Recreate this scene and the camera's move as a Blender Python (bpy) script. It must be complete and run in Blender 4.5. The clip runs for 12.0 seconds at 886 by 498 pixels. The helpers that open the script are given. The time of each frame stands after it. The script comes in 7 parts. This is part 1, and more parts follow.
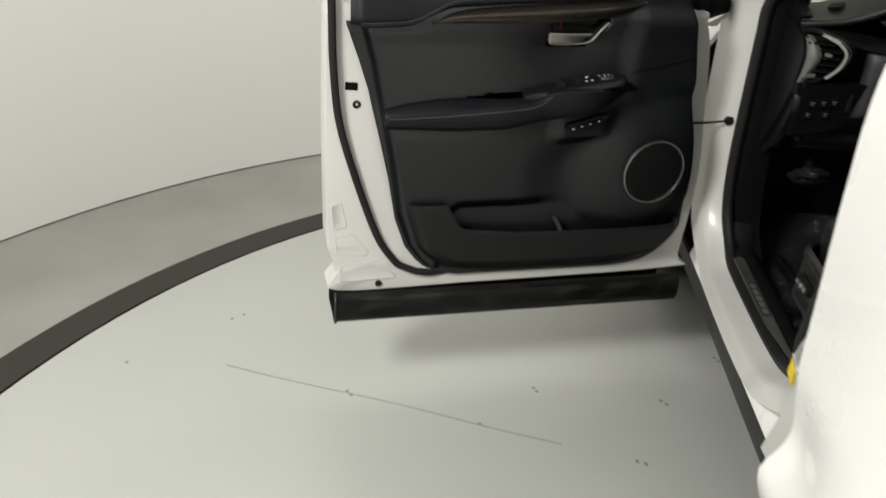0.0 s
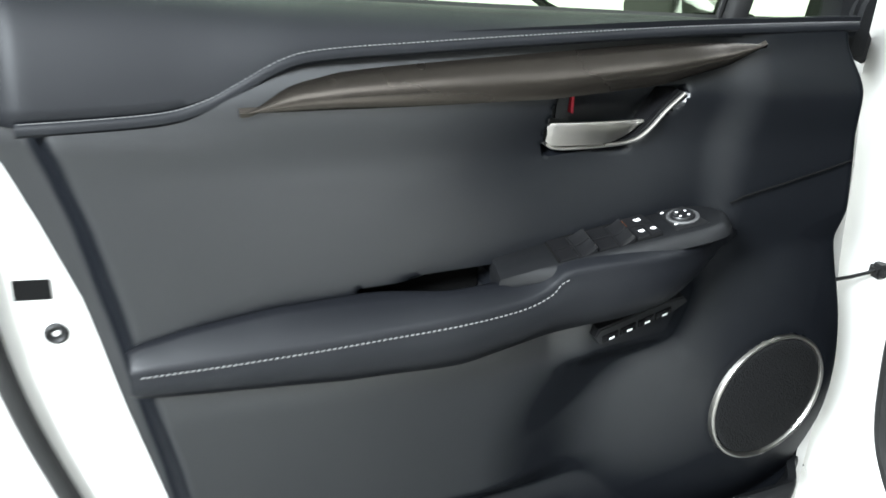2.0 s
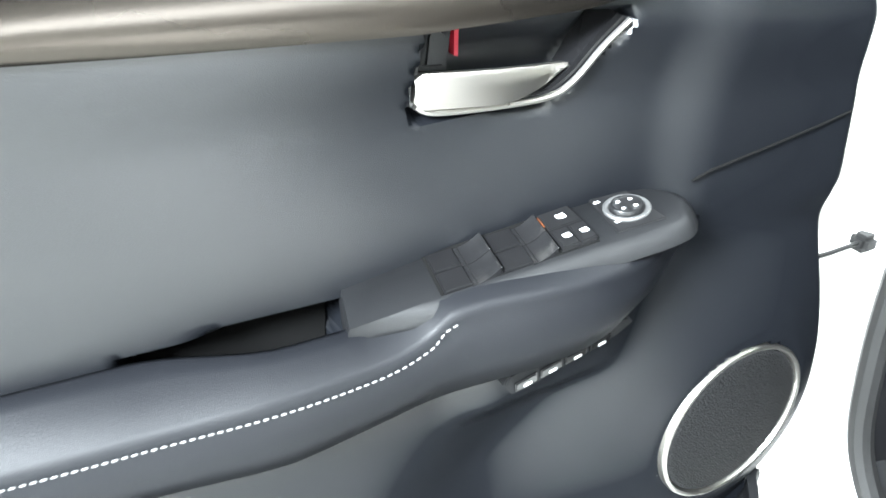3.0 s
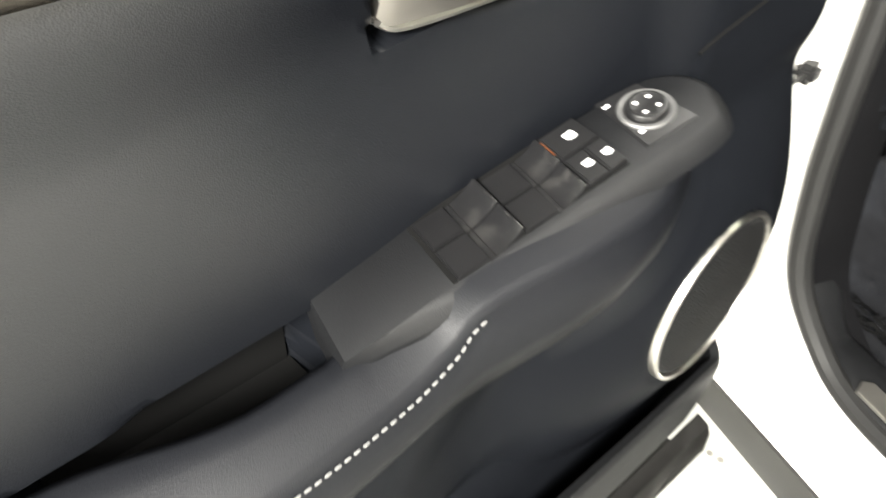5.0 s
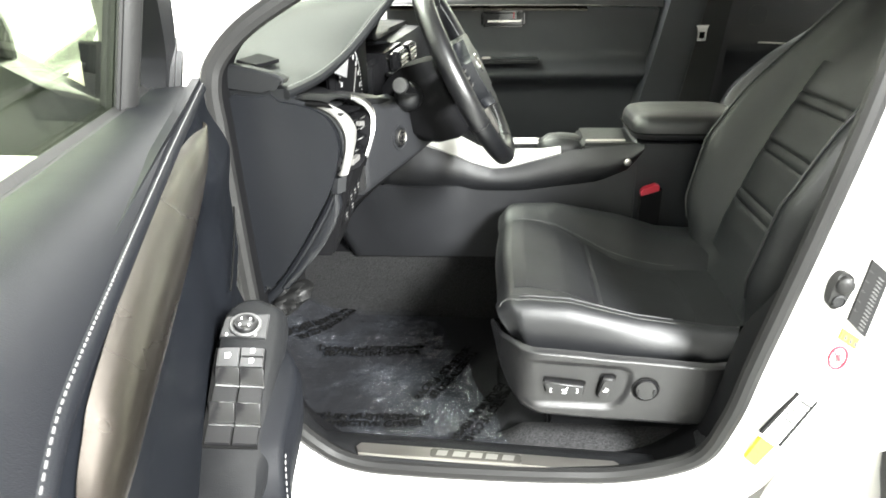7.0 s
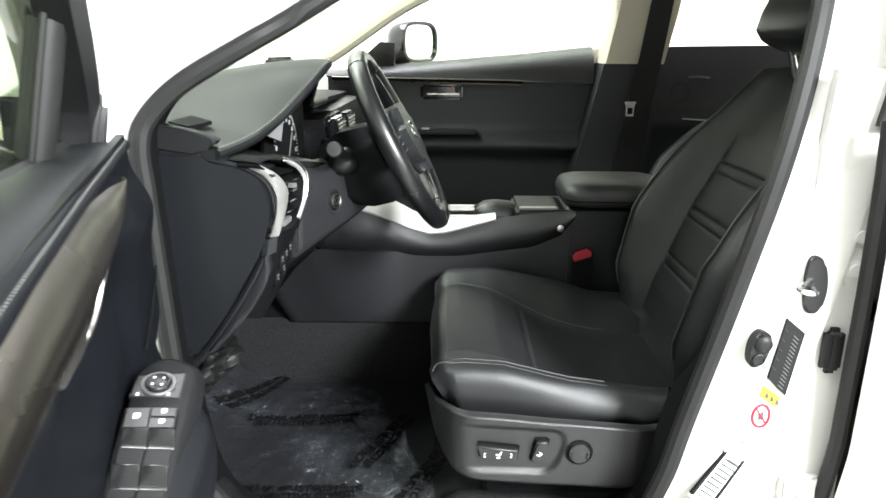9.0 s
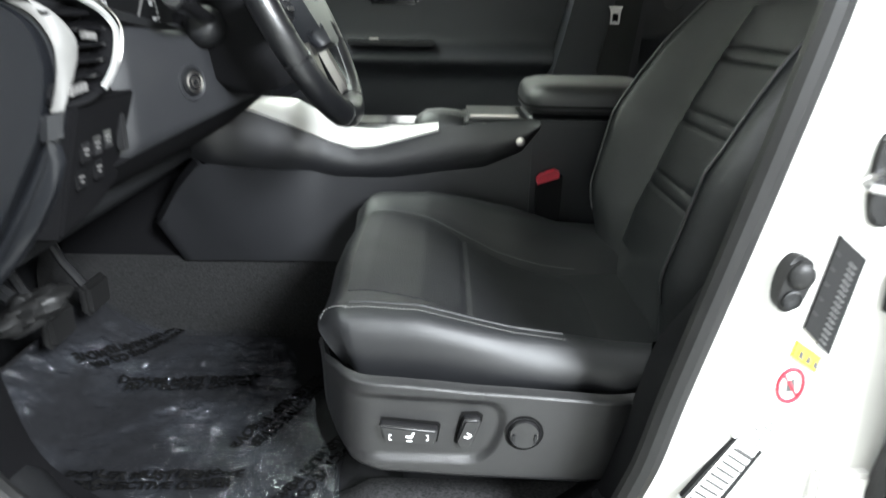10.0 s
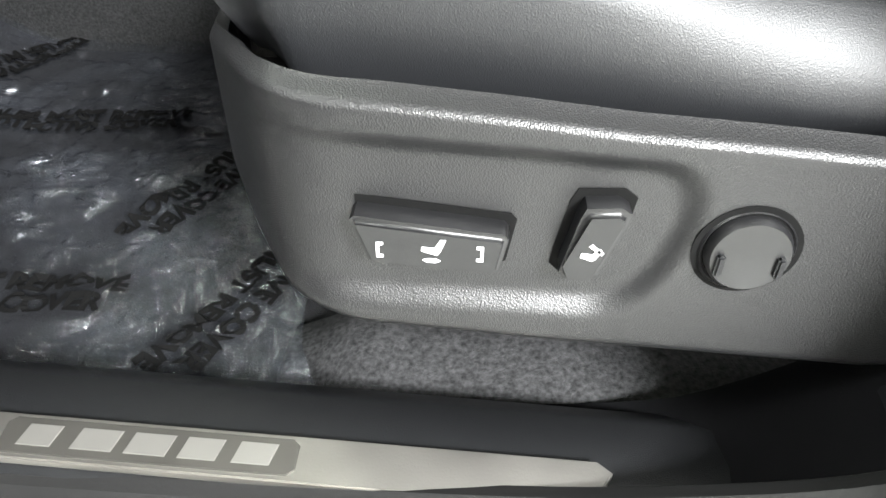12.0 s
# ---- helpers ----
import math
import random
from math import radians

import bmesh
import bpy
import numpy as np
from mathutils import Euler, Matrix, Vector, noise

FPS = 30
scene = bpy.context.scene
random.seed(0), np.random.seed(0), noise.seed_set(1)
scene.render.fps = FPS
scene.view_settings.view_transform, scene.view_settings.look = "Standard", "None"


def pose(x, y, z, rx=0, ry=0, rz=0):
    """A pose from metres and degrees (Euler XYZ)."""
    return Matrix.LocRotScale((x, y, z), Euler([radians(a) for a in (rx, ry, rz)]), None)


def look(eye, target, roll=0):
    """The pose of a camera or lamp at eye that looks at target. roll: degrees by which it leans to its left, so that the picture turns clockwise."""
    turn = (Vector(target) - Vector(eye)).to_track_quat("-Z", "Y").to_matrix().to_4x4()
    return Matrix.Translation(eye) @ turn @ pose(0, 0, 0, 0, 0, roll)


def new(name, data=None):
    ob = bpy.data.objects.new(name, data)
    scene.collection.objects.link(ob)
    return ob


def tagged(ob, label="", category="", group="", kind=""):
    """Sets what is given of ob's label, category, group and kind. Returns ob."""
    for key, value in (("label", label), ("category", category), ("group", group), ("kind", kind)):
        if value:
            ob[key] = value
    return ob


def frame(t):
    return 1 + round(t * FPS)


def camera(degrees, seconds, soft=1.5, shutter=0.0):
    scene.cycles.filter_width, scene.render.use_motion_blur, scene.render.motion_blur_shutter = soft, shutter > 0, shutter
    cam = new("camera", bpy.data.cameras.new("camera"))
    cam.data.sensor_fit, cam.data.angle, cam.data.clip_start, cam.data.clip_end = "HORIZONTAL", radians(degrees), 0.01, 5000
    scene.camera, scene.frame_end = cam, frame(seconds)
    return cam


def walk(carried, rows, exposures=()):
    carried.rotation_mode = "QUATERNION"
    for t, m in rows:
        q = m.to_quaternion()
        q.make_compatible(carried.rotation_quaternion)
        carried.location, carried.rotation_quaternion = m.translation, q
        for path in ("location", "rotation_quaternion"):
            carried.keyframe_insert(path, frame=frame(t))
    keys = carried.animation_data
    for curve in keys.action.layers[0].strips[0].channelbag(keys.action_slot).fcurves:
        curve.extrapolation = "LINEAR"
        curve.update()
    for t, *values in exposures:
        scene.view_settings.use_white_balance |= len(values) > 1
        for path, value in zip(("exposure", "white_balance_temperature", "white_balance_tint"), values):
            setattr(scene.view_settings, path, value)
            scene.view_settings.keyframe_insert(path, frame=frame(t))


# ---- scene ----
cam = camera(64.9, 12.0, soft=1.5, shutter=0.4)
PATH = [
    (0, (2.243, -0.467, 1.327), (0.476, -0.65, 0.409), 2.5),
    (0.5, (1.967, -0.496, 1.3), (0.168, -0.717, 0.453), 2.0),
    (1, (1.652, -0.521, 1.248), (-0.181, -0.69, 0.466), 1.8),
    (1.5, (1.387, -0.517, 1.213), (-0.458, -0.601, 0.444), 1.8),
    (2, (1.159, -0.538, 1.167), (-0.692, -0.471, 0.413), 1.7),
    (2.5, (1.006, -0.49, 1.157), (-0.799, -0.28, 0.323), 1.9),
    (3, (0.9, -0.454, 1.133), (-0.844, -0.201, 0.186), 2.0),
    (3.2, (0.859, -0.459, 1.128), (-0.861, -0.195, 0.142), 1.9),
    (4.8, (0.719, -0.489, 1.115), (-0.682, 0.049, -0.207), 1.1),
    (5, (0.739, -0.496, 1.123), (-0.643, 0.093, -0.198), 0.3),
    (5.5, (0.807, -0.58, 1.162), (-0.337, 0.472, -0.096), 1.3),
    (6, (0.814, -0.66, 1.204), (-0.017, 0.827, 0.158), 0.1),
    (6.5, (0.753, -0.756, 1.216), (0.358, 1.011, 0.365), -0.9),
    (7, (0.714, -0.823, 1.234), (0.534, 1.025, 0.491), -1.2),
    (7.2, (0.71, -0.837, 1.24), (0.572, 1.029, 0.533), -0.8),
    (8.8, (0.727, -0.856, 1.232), (0.696, 1.066, 0.677), 0.3),
    (9, (0.735, -0.828, 1.221), (0.709, 1.094, 0.669), 0.4),
    (9.5, (0.794, -0.695, 1.147), (0.783, 1.224, 0.585), 0.5),
    (10, (0.848, -0.504, 1.054), (0.855, 1.381, 0.385), 1.0),
    (10.5, (0.835, -0.292, 0.939), (0.858, 1.54, 0.137), 1.7),
    (11, (0.812, -0.172, 0.848), (0.854, 1.59, -0.099), 2.5),
    (11.5, (0.83, -0.079, 0.791), (0.745, 1.514, -0.415), 0.3),
    (12, (0.833, -0.046, 0.764), (0.747, 1.511, -0.487), 0.8),
]
EXPOSURES = [(0, -1.63, 6600, 10), (0.25, -1.72, 6550, 10), (0.5, -1.62, 6500, 10), (1.0, -1.32, 6400, 10), (1.5, -0.6, 6150, 9), (2.0, 0.35, 5850, 8), (2.5, 1.35, 5650, 7), (3.2, 1.95, 5950, 7), (4.8, 1.15, 6800, 11), (5.5, 1.2, 6800, 11), (6.0, 1.78, 6650, 11), (7.2, 1.65, 6350, 10), (8.8, 0.8, 6200, 10), (9.5, 0.75, 6100, 10), (10.5, 1.15, 5900, 11), (12, 1.45, 6300, 11)]
walk(cam, [(t, look(eye, target, roll)) for t, eye, target, roll in PATH], EXPOSURES)
FLOOR = -0.008

# ---- light ----
world = bpy.data.worlds.new("studio_world")
scene.world = world
world.use_nodes = True
world.node_tree.nodes["Background"].inputs[0].default_value = (0.98, 0.99, 0.96, 1)
world.node_tree.nodes["Background"].inputs[1].default_value = 0.05


def area_lamp(name, eye, target, sx, sy, watts, colour=(0.98, 0.985, 0.95)):
    data = bpy.data.lights.new(name, "AREA")
    data.shape, data.size, data.size_y, data.energy, data.color = "RECTANGLE", sx, sy, watts, colour
    lamp = new(name, data)
    lamp.matrix_world = look(eye, target)
    return lamp


area_lamp("studio_softbox", (-1.0, -1.2, 3.3), (-0.8, -1.3, 0.0), 1.4, 1.0, 75)
area_lamp("studio_softbox", (2.35, -1.95, 2.30), (0.9, 0.1, 0.5), 0.7, 0.7, 265)
area_lamp("studio_softbox", (2.6, 0.2, 3.3), (2.2, 0.2, 0.0), 2.0, 1.4, 60)
area_lamp("studio_softbox", (-0.8, 1.6, 3.3), (-0.3, 1.3, 0.0), 2.4, 1.4, 150)
area_lamp("studio_softbox", (1.4, 2.6, 3.2), (1.4, 2.2, 0.8), 2.4, 0.9, 90)


# ---- materials ----
def material(name, base, rough=0.5, metal=0.0, vary=0.12, scale=8.0, bump=0.0, bump_scale=300.0, coat=0.0, spec=0.5, cells=False, rough_vary=0.08, soft_graze=0.0, graze_end=0.62):
    """A surface with slow blotches of tone and gloss, and a fine grain in relief; soft_graze takes gloss away at flat angles."""
    m = bpy.data.materials.new(name)
    m.use_nodes = True
    t = m.node_tree
    b = t.nodes["Principled BSDF"]
    co = t.nodes.new("ShaderNodeTexCoord")
    big = t.nodes.new("ShaderNodeTexNoise")
    big.inputs["Scale"].default_value, big.inputs["Detail"].default_value = scale, 5
    t.links.new(co.outputs["Object"], big.inputs["Vector"])
    ramp = t.nodes.new("ShaderNodeMapRange")
    ramp.inputs[3].default_value, ramp.inputs[4].default_value = 1 - vary, 1 + vary
    t.links.new(big.outputs["Fac"], ramp.inputs[0])
    mul = t.nodes.new("ShaderNodeVectorMath")
    mul.operation = "SCALE"
    mul.inputs[0].default_value = base
    t.links.new(ramp.outputs[0], mul.inputs["Scale"])
    t.links.new(mul.outputs[0], b.inputs["Base Color"])
    gloss = t.nodes.new("ShaderNodeMapRange")
    gloss.inputs[3].default_value, gloss.inputs[4].default_value = max(0.02, rough - rough_vary), min(1, rough + rough_vary)
    t.links.new(big.outputs["Fac"], gloss.inputs[0])
    t.links.new(gloss.outputs[0], b.inputs["Roughness"])
    b.inputs["Metallic"].default_value = metal
    b.inputs["Coat Weight"].default_value = coat
    b.inputs["Coat Roughness"].default_value = 0.05
    b.inputs["Specular IOR Level"].default_value = spec
    if soft_graze:
        lw = t.nodes.new("ShaderNodeLayerWeight")
        lw.inputs["Blend"].default_value = 0.5
        fade = t.nodes.new("ShaderNodeMapRange")
        fade.inputs[1].default_value, fade.inputs[2].default_value = 0.12, graze_end
        fade.inputs[3].default_value, fade.inputs[4].default_value = spec, spec * (1 - soft_graze)
        t.links.new(lw.outputs["Facing"], fade.inputs[0])
        t.links.new(fade.outputs[0], b.inputs["Specular IOR Level"])
    if bump:
        if cells:
            fine = t.nodes.new("ShaderNodeTexVoronoi")
            fine.inputs["Scale"].default_value = bump_scale
            out = fine.outputs["Distance"]
        else:
            fine = t.nodes.new("ShaderNodeTexNoise")
            fine.inputs["Scale"].default_value, fine.inputs["Detail"].default_value = bump_scale, 3
            out = fine.outputs["Fac"]
        t.links.new(co.outputs["Object"], fine.inputs["Vector"])
        bp = t.nodes.new("ShaderNodeBump")
        bp.inputs["Strength"].default_value, bp.inputs["Distance"].default_value = bump, 0.001
        t.links.new(out, bp.inputs["Height"])
        t.links.new(bp.outputs[0], b.inputs["Normal"])
    return m


def glass_material(name, tint, rough=0.0):
    """A thin pane: clear and tinted seen straight on, mirroring more at flat angles."""
    m = bpy.data.materials.new(name)
    m.use_nodes = True
    t = m.node_tree
    t.nodes.remove(t.nodes["Principled BSDF"])
    mix, clear, gl = t.nodes.new("ShaderNodeMixShader"), t.nodes.new("ShaderNodeBsdfTransparent"), t.nodes.new("ShaderNodeBsdfGlossy")
    gl.inputs["Roughness"].default_value = rough
    clear.inputs[0].default_value = (*tint, 1)
    lw, power, gain = t.nodes.new("ShaderNodeLayerWeight"), t.nodes.new("ShaderNodeMath"), t.nodes.new("ShaderNodeMath")
    lw.inputs["Blend"].default_value = 0.5
    power.operation, gain.operation = "POWER", "MULTIPLY_ADD"
    power.inputs[1].default_value = 5.0
    gain.inputs[1].default_value, gain.inputs[2].default_value = 0.9, 0.035
    t.links.new(lw.outputs["Facing"], power.inputs[0])
    t.links.new(power.outputs[0], gain.inputs[0])
    t.links.new(gain.outputs[0], mix.inputs[0])
    t.links.new(clear.outputs[0], mix.inputs[1])
    t.links.new(gl.outputs[0], mix.inputs[2])
    t.links.new(mix.outputs[0], t.nodes["Material Output"].inputs["Surface"])
    return m


PAINT = material("white_paint", (0.80, 0.79, 0.77), 0.28, vary=0.02, scale=3, coat=0.6, bump=0.03, bump_scale=60)
# The body's white, darkened so jambs, post and door shell look less strongly lit.
JAMB = material("dimmed_white_jamb", (0.52, 0.512, 0.49), 0.35, vary=0.04, scale=6, coat=0.3, bump=0.08, bump_scale=90)
LEATHER = material("black_leather", (0.006, 0.0064, 0.0074), 0.47, vary=0.12, scale=9, bump=0.16, bump_scale=1500, cells=True)
SOFT = material("soft_black_plastic", (0.005, 0.0056, 0.007), 0.40, vary=0.14, spec=0.36, scale=5, bump=0.12, bump_scale=1400, cells=True)
HARD = material("hard_black_plastic", (0.008, 0.0083, 0.009), 0.42, vary=0.12, spec=0.3, scale=7, bump=0.2, bump_scale=1600, cells=True)
TRIMGREY = material("grained_seat_plastic", (0.009, 0.009, 0.0095), 0.36, vary=0.1, scale=7, bump=0.25, bump_scale=1250, cells=True)
GLOSS = material("gloss_black_plastic", (0.006, 0.006, 0.0065), 0.12, vary=0.1, scale=9)
RUBBER = material("black_rubber", (0.010, 0.010, 0.010), 0.5, spec=0.25, vary=0.15, scale=14, bump=0.15, bump_scale=400)
CLAD = material("dark_cladding", (0.011, 0.0105, 0.010), 0.5, vary=0.15, scale=10, bump=0.3, bump_scale=900)
SATIN = material("satin_silver", (0.44, 0.425, 0.40), 0.3, metal=1.0, vary=0.06, scale=12, bump=0.04, bump_scale=500)
BRUSHED = material("brushed_steel", (0.40, 0.385, 0.36), 0.42, metal=1.0, vary=0.05, scale=20, bump=0.08, bump_scale=700)
FARTRIM = material("charcoal_door_plastic", (0.017, 0.018, 0.021), 0.5, vary=0.12, spec=0.34, scale=5, bump=0.12, bump_scale=1400, cells=True)
KNEE = material("dark_grey_plastic", (0.013, 0.0135, 0.015), 0.46, vary=0.1, spec=0.36, scale=6, bump=0.12, bump_scale=1400, cells=True)
CHROME = material("chrome", (0.75, 0.75, 0.75), 0.1, metal=1.0, vary=0.03)
SILVERP = material("silver_plastic", (0.21, 0.205, 0.20), 0.38, metal=0.6, vary=0.05)
STEEL = material("zinc_steel", (0.6, 0.6, 0.6), 0.25, metal=1.0, vary=0.1)
CARPET = material("black_carpet", (0.017, 0.017, 0.0175), 0.95, vary=1.8, scale=330, bump=1.0, bump_scale=800)
PILE = material("grey_black_pile", (0.026, 0.026, 0.027), 0.95, vary=1.6, scale=260, bump=1.0, bump_scale=600, spec=0.2)
MATPILE = material("black_mat_pile", (0.010, 0.010, 0.011), 0.95, vary=0.4, scale=60, bump=1.0, bump_scale=700, spec=0.2)
DOORHIDE = material("door_leather", (0.006, 0.0065, 0.008), 0.44, vary=0.12, scale=9, bump=0.14, bump_scale=1500, cells=True, spec=0.19, soft_graze=0.8)
DOORSOFT = material("door_soft_plastic", (0.005, 0.0056, 0.007), 0.36, vary=0.14, spec=0.58, scale=5, bump=0.12, bump_scale=1400, cells=True, soft_graze=0.98, graze_end=0.44)
DOORHARD = material("door_hard_plastic", (0.008, 0.0083, 0.009), 0.42, vary=0.12, spec=0.32, scale=7, bump=0.2, bump_scale=1600, cells=True, soft_graze=0.85, graze_end=0.5)
DULL = material("dull_black_trim", (0.0035, 0.0035, 0.004), 0.75, vary=0.15, scale=8, bump=0.2, bump_scale=900, spec=0.07)
HEADLINE = material("beige_lining", (0.50, 0.46, 0.38), 0.85, vary=0.05, scale=20, bump=0.3, bump_scale=900)
THREAD = material("grey_thread", (0.13, 0.13, 0.128), 0.7, vary=0.1, scale=60)
# Grey chosen to weaken the bounce from the unseen ceiling.
CEILM = material("grey_unseen_ceiling", (0.22, 0.22, 0.21), 0.9, vary=0.05, scale=1.0)
WALLM = material("white_studio_paint", (0.68, 0.675, 0.645), 0.8, vary=0.03, scale=0.8, bump=0.1, bump_scale=40)
DISC = material("grey_epoxy_floor", (0.42, 0.425, 0.40), 0.34, vary=0.06, scale=1.5, bump=0.06, bump_scale=30)
CONCRETE = material("concrete_floor", (0.27, 0.262, 0.24), 0.7, vary=0.30, scale=2.2, bump=0.3, bump_scale=70)
RINGM = material("dark_floor_ring", (0.022, 0.018, 0.014), 0.6, vary=0.3, scale=8, bump=0.2, bump_scale=120)
# Near-black for open gaps, and for shade put in as dark sheets.
GAPSHADE = material("black_gap_shade", (0.004, 0.004, 0.004), 0.85, spec=0.08)
WINDOW = glass_material("car_glass", (0.90, 0.93, 0.87))
DOORGLASS = glass_material("green_tinted_glass", (0.80, 0.86, 0.74))
MIRROR = material("mirror_glass", (0.85, 0.87, 0.85), 0.02, metal=1.0, vary=0.0, rough_vary=0.0)
PRIVACY = glass_material("privacy_glass", (0.08, 0.085, 0.08))
INK = material("white_ink", (0.7, 0.7, 0.7), 0.6, vary=0.02)
RED = material("red_plastic", (0.26, 0.008, 0.02), 0.4, vary=0.05)


# ---- mesh helpers ----
def thing(name, base, label, category, group="", kind="", frame_m=None):
    """An Empty at the thing's base, which its parts hang under."""
    ob = new(name)
    ob.matrix_world = (frame_m or Matrix.Identity(4)) @ Matrix.Translation(base)
    ob.empty_display_size = 0.1
    return tagged(ob, label, category, group, kind)


def world_of(ob):
    m = ob.matrix_basis.copy()
    while ob.parent:
        ob = ob.parent
        m = ob.matrix_basis @ m
    return m


def part(name, bm, mat, parent=None, label="", frame_m=None, angle=35, kind=""):
    """Links a bmesh, given in the frame's coordinates, as one mesh object under a thing or a part."""
    if frame_m is not None:
        bm.transform(frame_m)
    while parent is not None and parent.parent is not None and parent.parent.parent is not None:
        parent = parent.parent
    if parent is not None:
        bm.transform(world_of(parent).inverted())
    bmesh.ops.recalc_face_normals(bm, faces=bm.faces[:])
    me = bpy.data.meshes.new(name)
    bm.to_mesh(me)
    bm.free()
    me.polygons.foreach_set("use_smooth", [True] * len(me.polygons))
    me.set_sharp_from_angle(angle=radians(angle))
    me.materials.append(mat)
    ob = new(name, me)
    if parent is not None:
        ob.parent = parent
    return tagged(ob, label, kind=kind)


def spline(points, n=8, closed=False):
    """A smooth curve through points, n steps a piece."""
    p = [np.array(q, float) for q in points]
    c, out = len(p), []
    for i in range(c if closed else c - 1):
        a, b, d, e = (p[(i + k) % c] if closed else p[min(max(i + k, 0), c - 1)] for k in (-1, 0, 1, 2))
        for s in range(n):
            t = s / n
            out.append(0.5 * ((2 * b) + (d - a) * t + (2 * a - 5 * b + 4 * d - e) * t * t + (3 * b - a - 3 * d + e) * t ** 3))
    if not closed:
        out.append(p[-1])
    return out


def curve_at(table):
    """A function through (x, y) rows, straight between them."""
    xs, ys = zip(*sorted(table))
    return lambda x: float(np.interp(x, xs, ys))


def step(a, b, x):
    t = min(1.0, max(0.0, (x - a) / (b - a)))
    return t * t * (3 - 2 * t)


def grid(fn, nu, nv, thick=0.0, closed=False):
    """A surface fn(s, t) over the unit square, with a back that many metres behind it."""
    P = np.array([[fn(i / nu, j / nv) for j in range(nv + 1)] for i in range(nu + 1)], float)
    bm = bmesh.new()
    du, dv = np.gradient(P, axis=0), np.gradient(P, axis=1)
    nrm = np.cross(du, dv)
    nrm /= np.linalg.norm(nrm, axis=2, keepdims=True) + 1e-12
    front = [[bm.verts.new(P[i, j]) for j in range(nv + 1)] for i in range(nu + 1)]
    layers = [front]
    if thick:
        layers.append([[bm.verts.new(P[i, j] - nrm[i, j] * thick) for j in range(nv + 1)] for i in range(nu + 1)])
    for g in layers:
        for i in range(nu):
            for j in range(nv):
                bm.faces.new((g[i][j], g[i + 1][j], g[i + 1][j + 1], g[i][j + 1]))
    if thick:
        a, b = layers
        for i in range(nu):
            for j in (0, nv):
                bm.faces.new((a[i][j], a[i + 1][j], b[i + 1][j], b[i][j]))
        for j in range(nv):
            for i in (0, nu):
                bm.faces.new((a[i][j], a[i][j + 1], b[i][j + 1], b[i][j]))
    return bm


def loft(rings, closed=True, caps=True):
    """Rings of equal length, skinned in order."""
    bm = bmesh.new()
    vs = [[bm.verts.new(tuple(p)) for p in r] for r in rings]
    n = len(rings[0])
    for a, b in zip(vs, vs[1:]):
        for k in range(n if closed else n - 1):
            bm.faces.new((a[k], a[(k + 1) % n], b[(k + 1) % n], b[k]))
    if caps and closed:
        bm.faces.new(vs[0])
        bm.faces.new(vs[-1])
    return bm


def prism(outline, place, d0, d1, bevel=0.0, segments=2):
    """A plate: a flat outline (a, b), laid by place(a, b, d) from depth d0 to d1, its d1 edge rounded."""
    bm = bmesh.new()
    low = [bm.verts.new(tuple(place(a, b, d0))) for a, b in outline]
    top = [bm.verts.new(tuple(place(a, b, d1))) for a, b in outline]
    n = len(outline)
    bm.faces.new(low)
    bm.faces.new(top)
    for k in range(n):
        bm.faces.new((low[k], low[(k + 1) % n], top[(k + 1) % n], top[k]))
    if bevel:
        rim = [e for e in bm.edges if all(v in set(top) for v in e.verts)]
        bmesh.ops.bevel(bm, geom=rim, offset=bevel, segments=segments, affect="EDGES", clamp_overlap=True)
    return bm


def tube(path, radius, n=8, closed=False, flat=1.0):
    """A round or flattened cord along a path."""
    p = [Vector(tuple(q)) for q in path]
    rad = radius if isinstance(radius, (list, tuple)) else [radius] * len(p)
    rings, up = [], None
    for i, q in enumerate(p):
        a = p[i - 1] if (i or closed) else q
        b = p[(i + 1) % len(p)] if (i + 1 < len(p) or closed) else q
        d = (b - a).normalized()
        if up is None:
            up = d.orthogonal().normalized()
        up = (up - d * up.dot(d)).normalized()
        side = d.cross(up)
        rings.append([q + (up * math.cos(k * 2 * math.pi / n) + side * math.sin(k * 2 * math.pi / n) * flat) * rad[i] for k in range(n)])
    if closed:
        rings.append(rings[0])
    bm = loft(rings, True, not closed)
    if closed:
        bmesh.ops.remove_doubles(bm, verts=bm.verts[:], dist=1e-6)
    return bm


def rbox(x0, y0, z0, x1, y1, z1, bevel=0.005, segments=2):
    bm = bmesh.new()
    bmesh.ops.create_cube(bm, size=1)
    for v in bm.verts:
        v.co = Vector(((x0 + x1) / 2 + v.co.x * (x1 - x0), (y0 + y1) / 2 + v.co.y * (y1 - y0), (z0 + z1) / 2 + v.co.z * (z1 - z0)))
    if bevel:
        bmesh.ops.bevel(bm, geom=bm.edges[:], offset=bevel, segments=segments, affect="EDGES", clamp_overlap=True)
    return bm


def lathe(profile, centre, axis, n=32, up=None):
    """A turned shape: profile rows (radius, along), about an axis."""
    ax = Vector(axis).normalized()
    e1 = ax.orthogonal().normalized()
    e2 = ax.cross(e1)
    c = Vector(centre)
    rings = [[c + ax * h + (e1 * math.cos(k * 2 * math.pi / n) + e2 * math.sin(k * 2 * math.pi / n)) * max(r, 1e-5) for k in range(n)] for r, h in profile]
    return loft(rings, True, True)


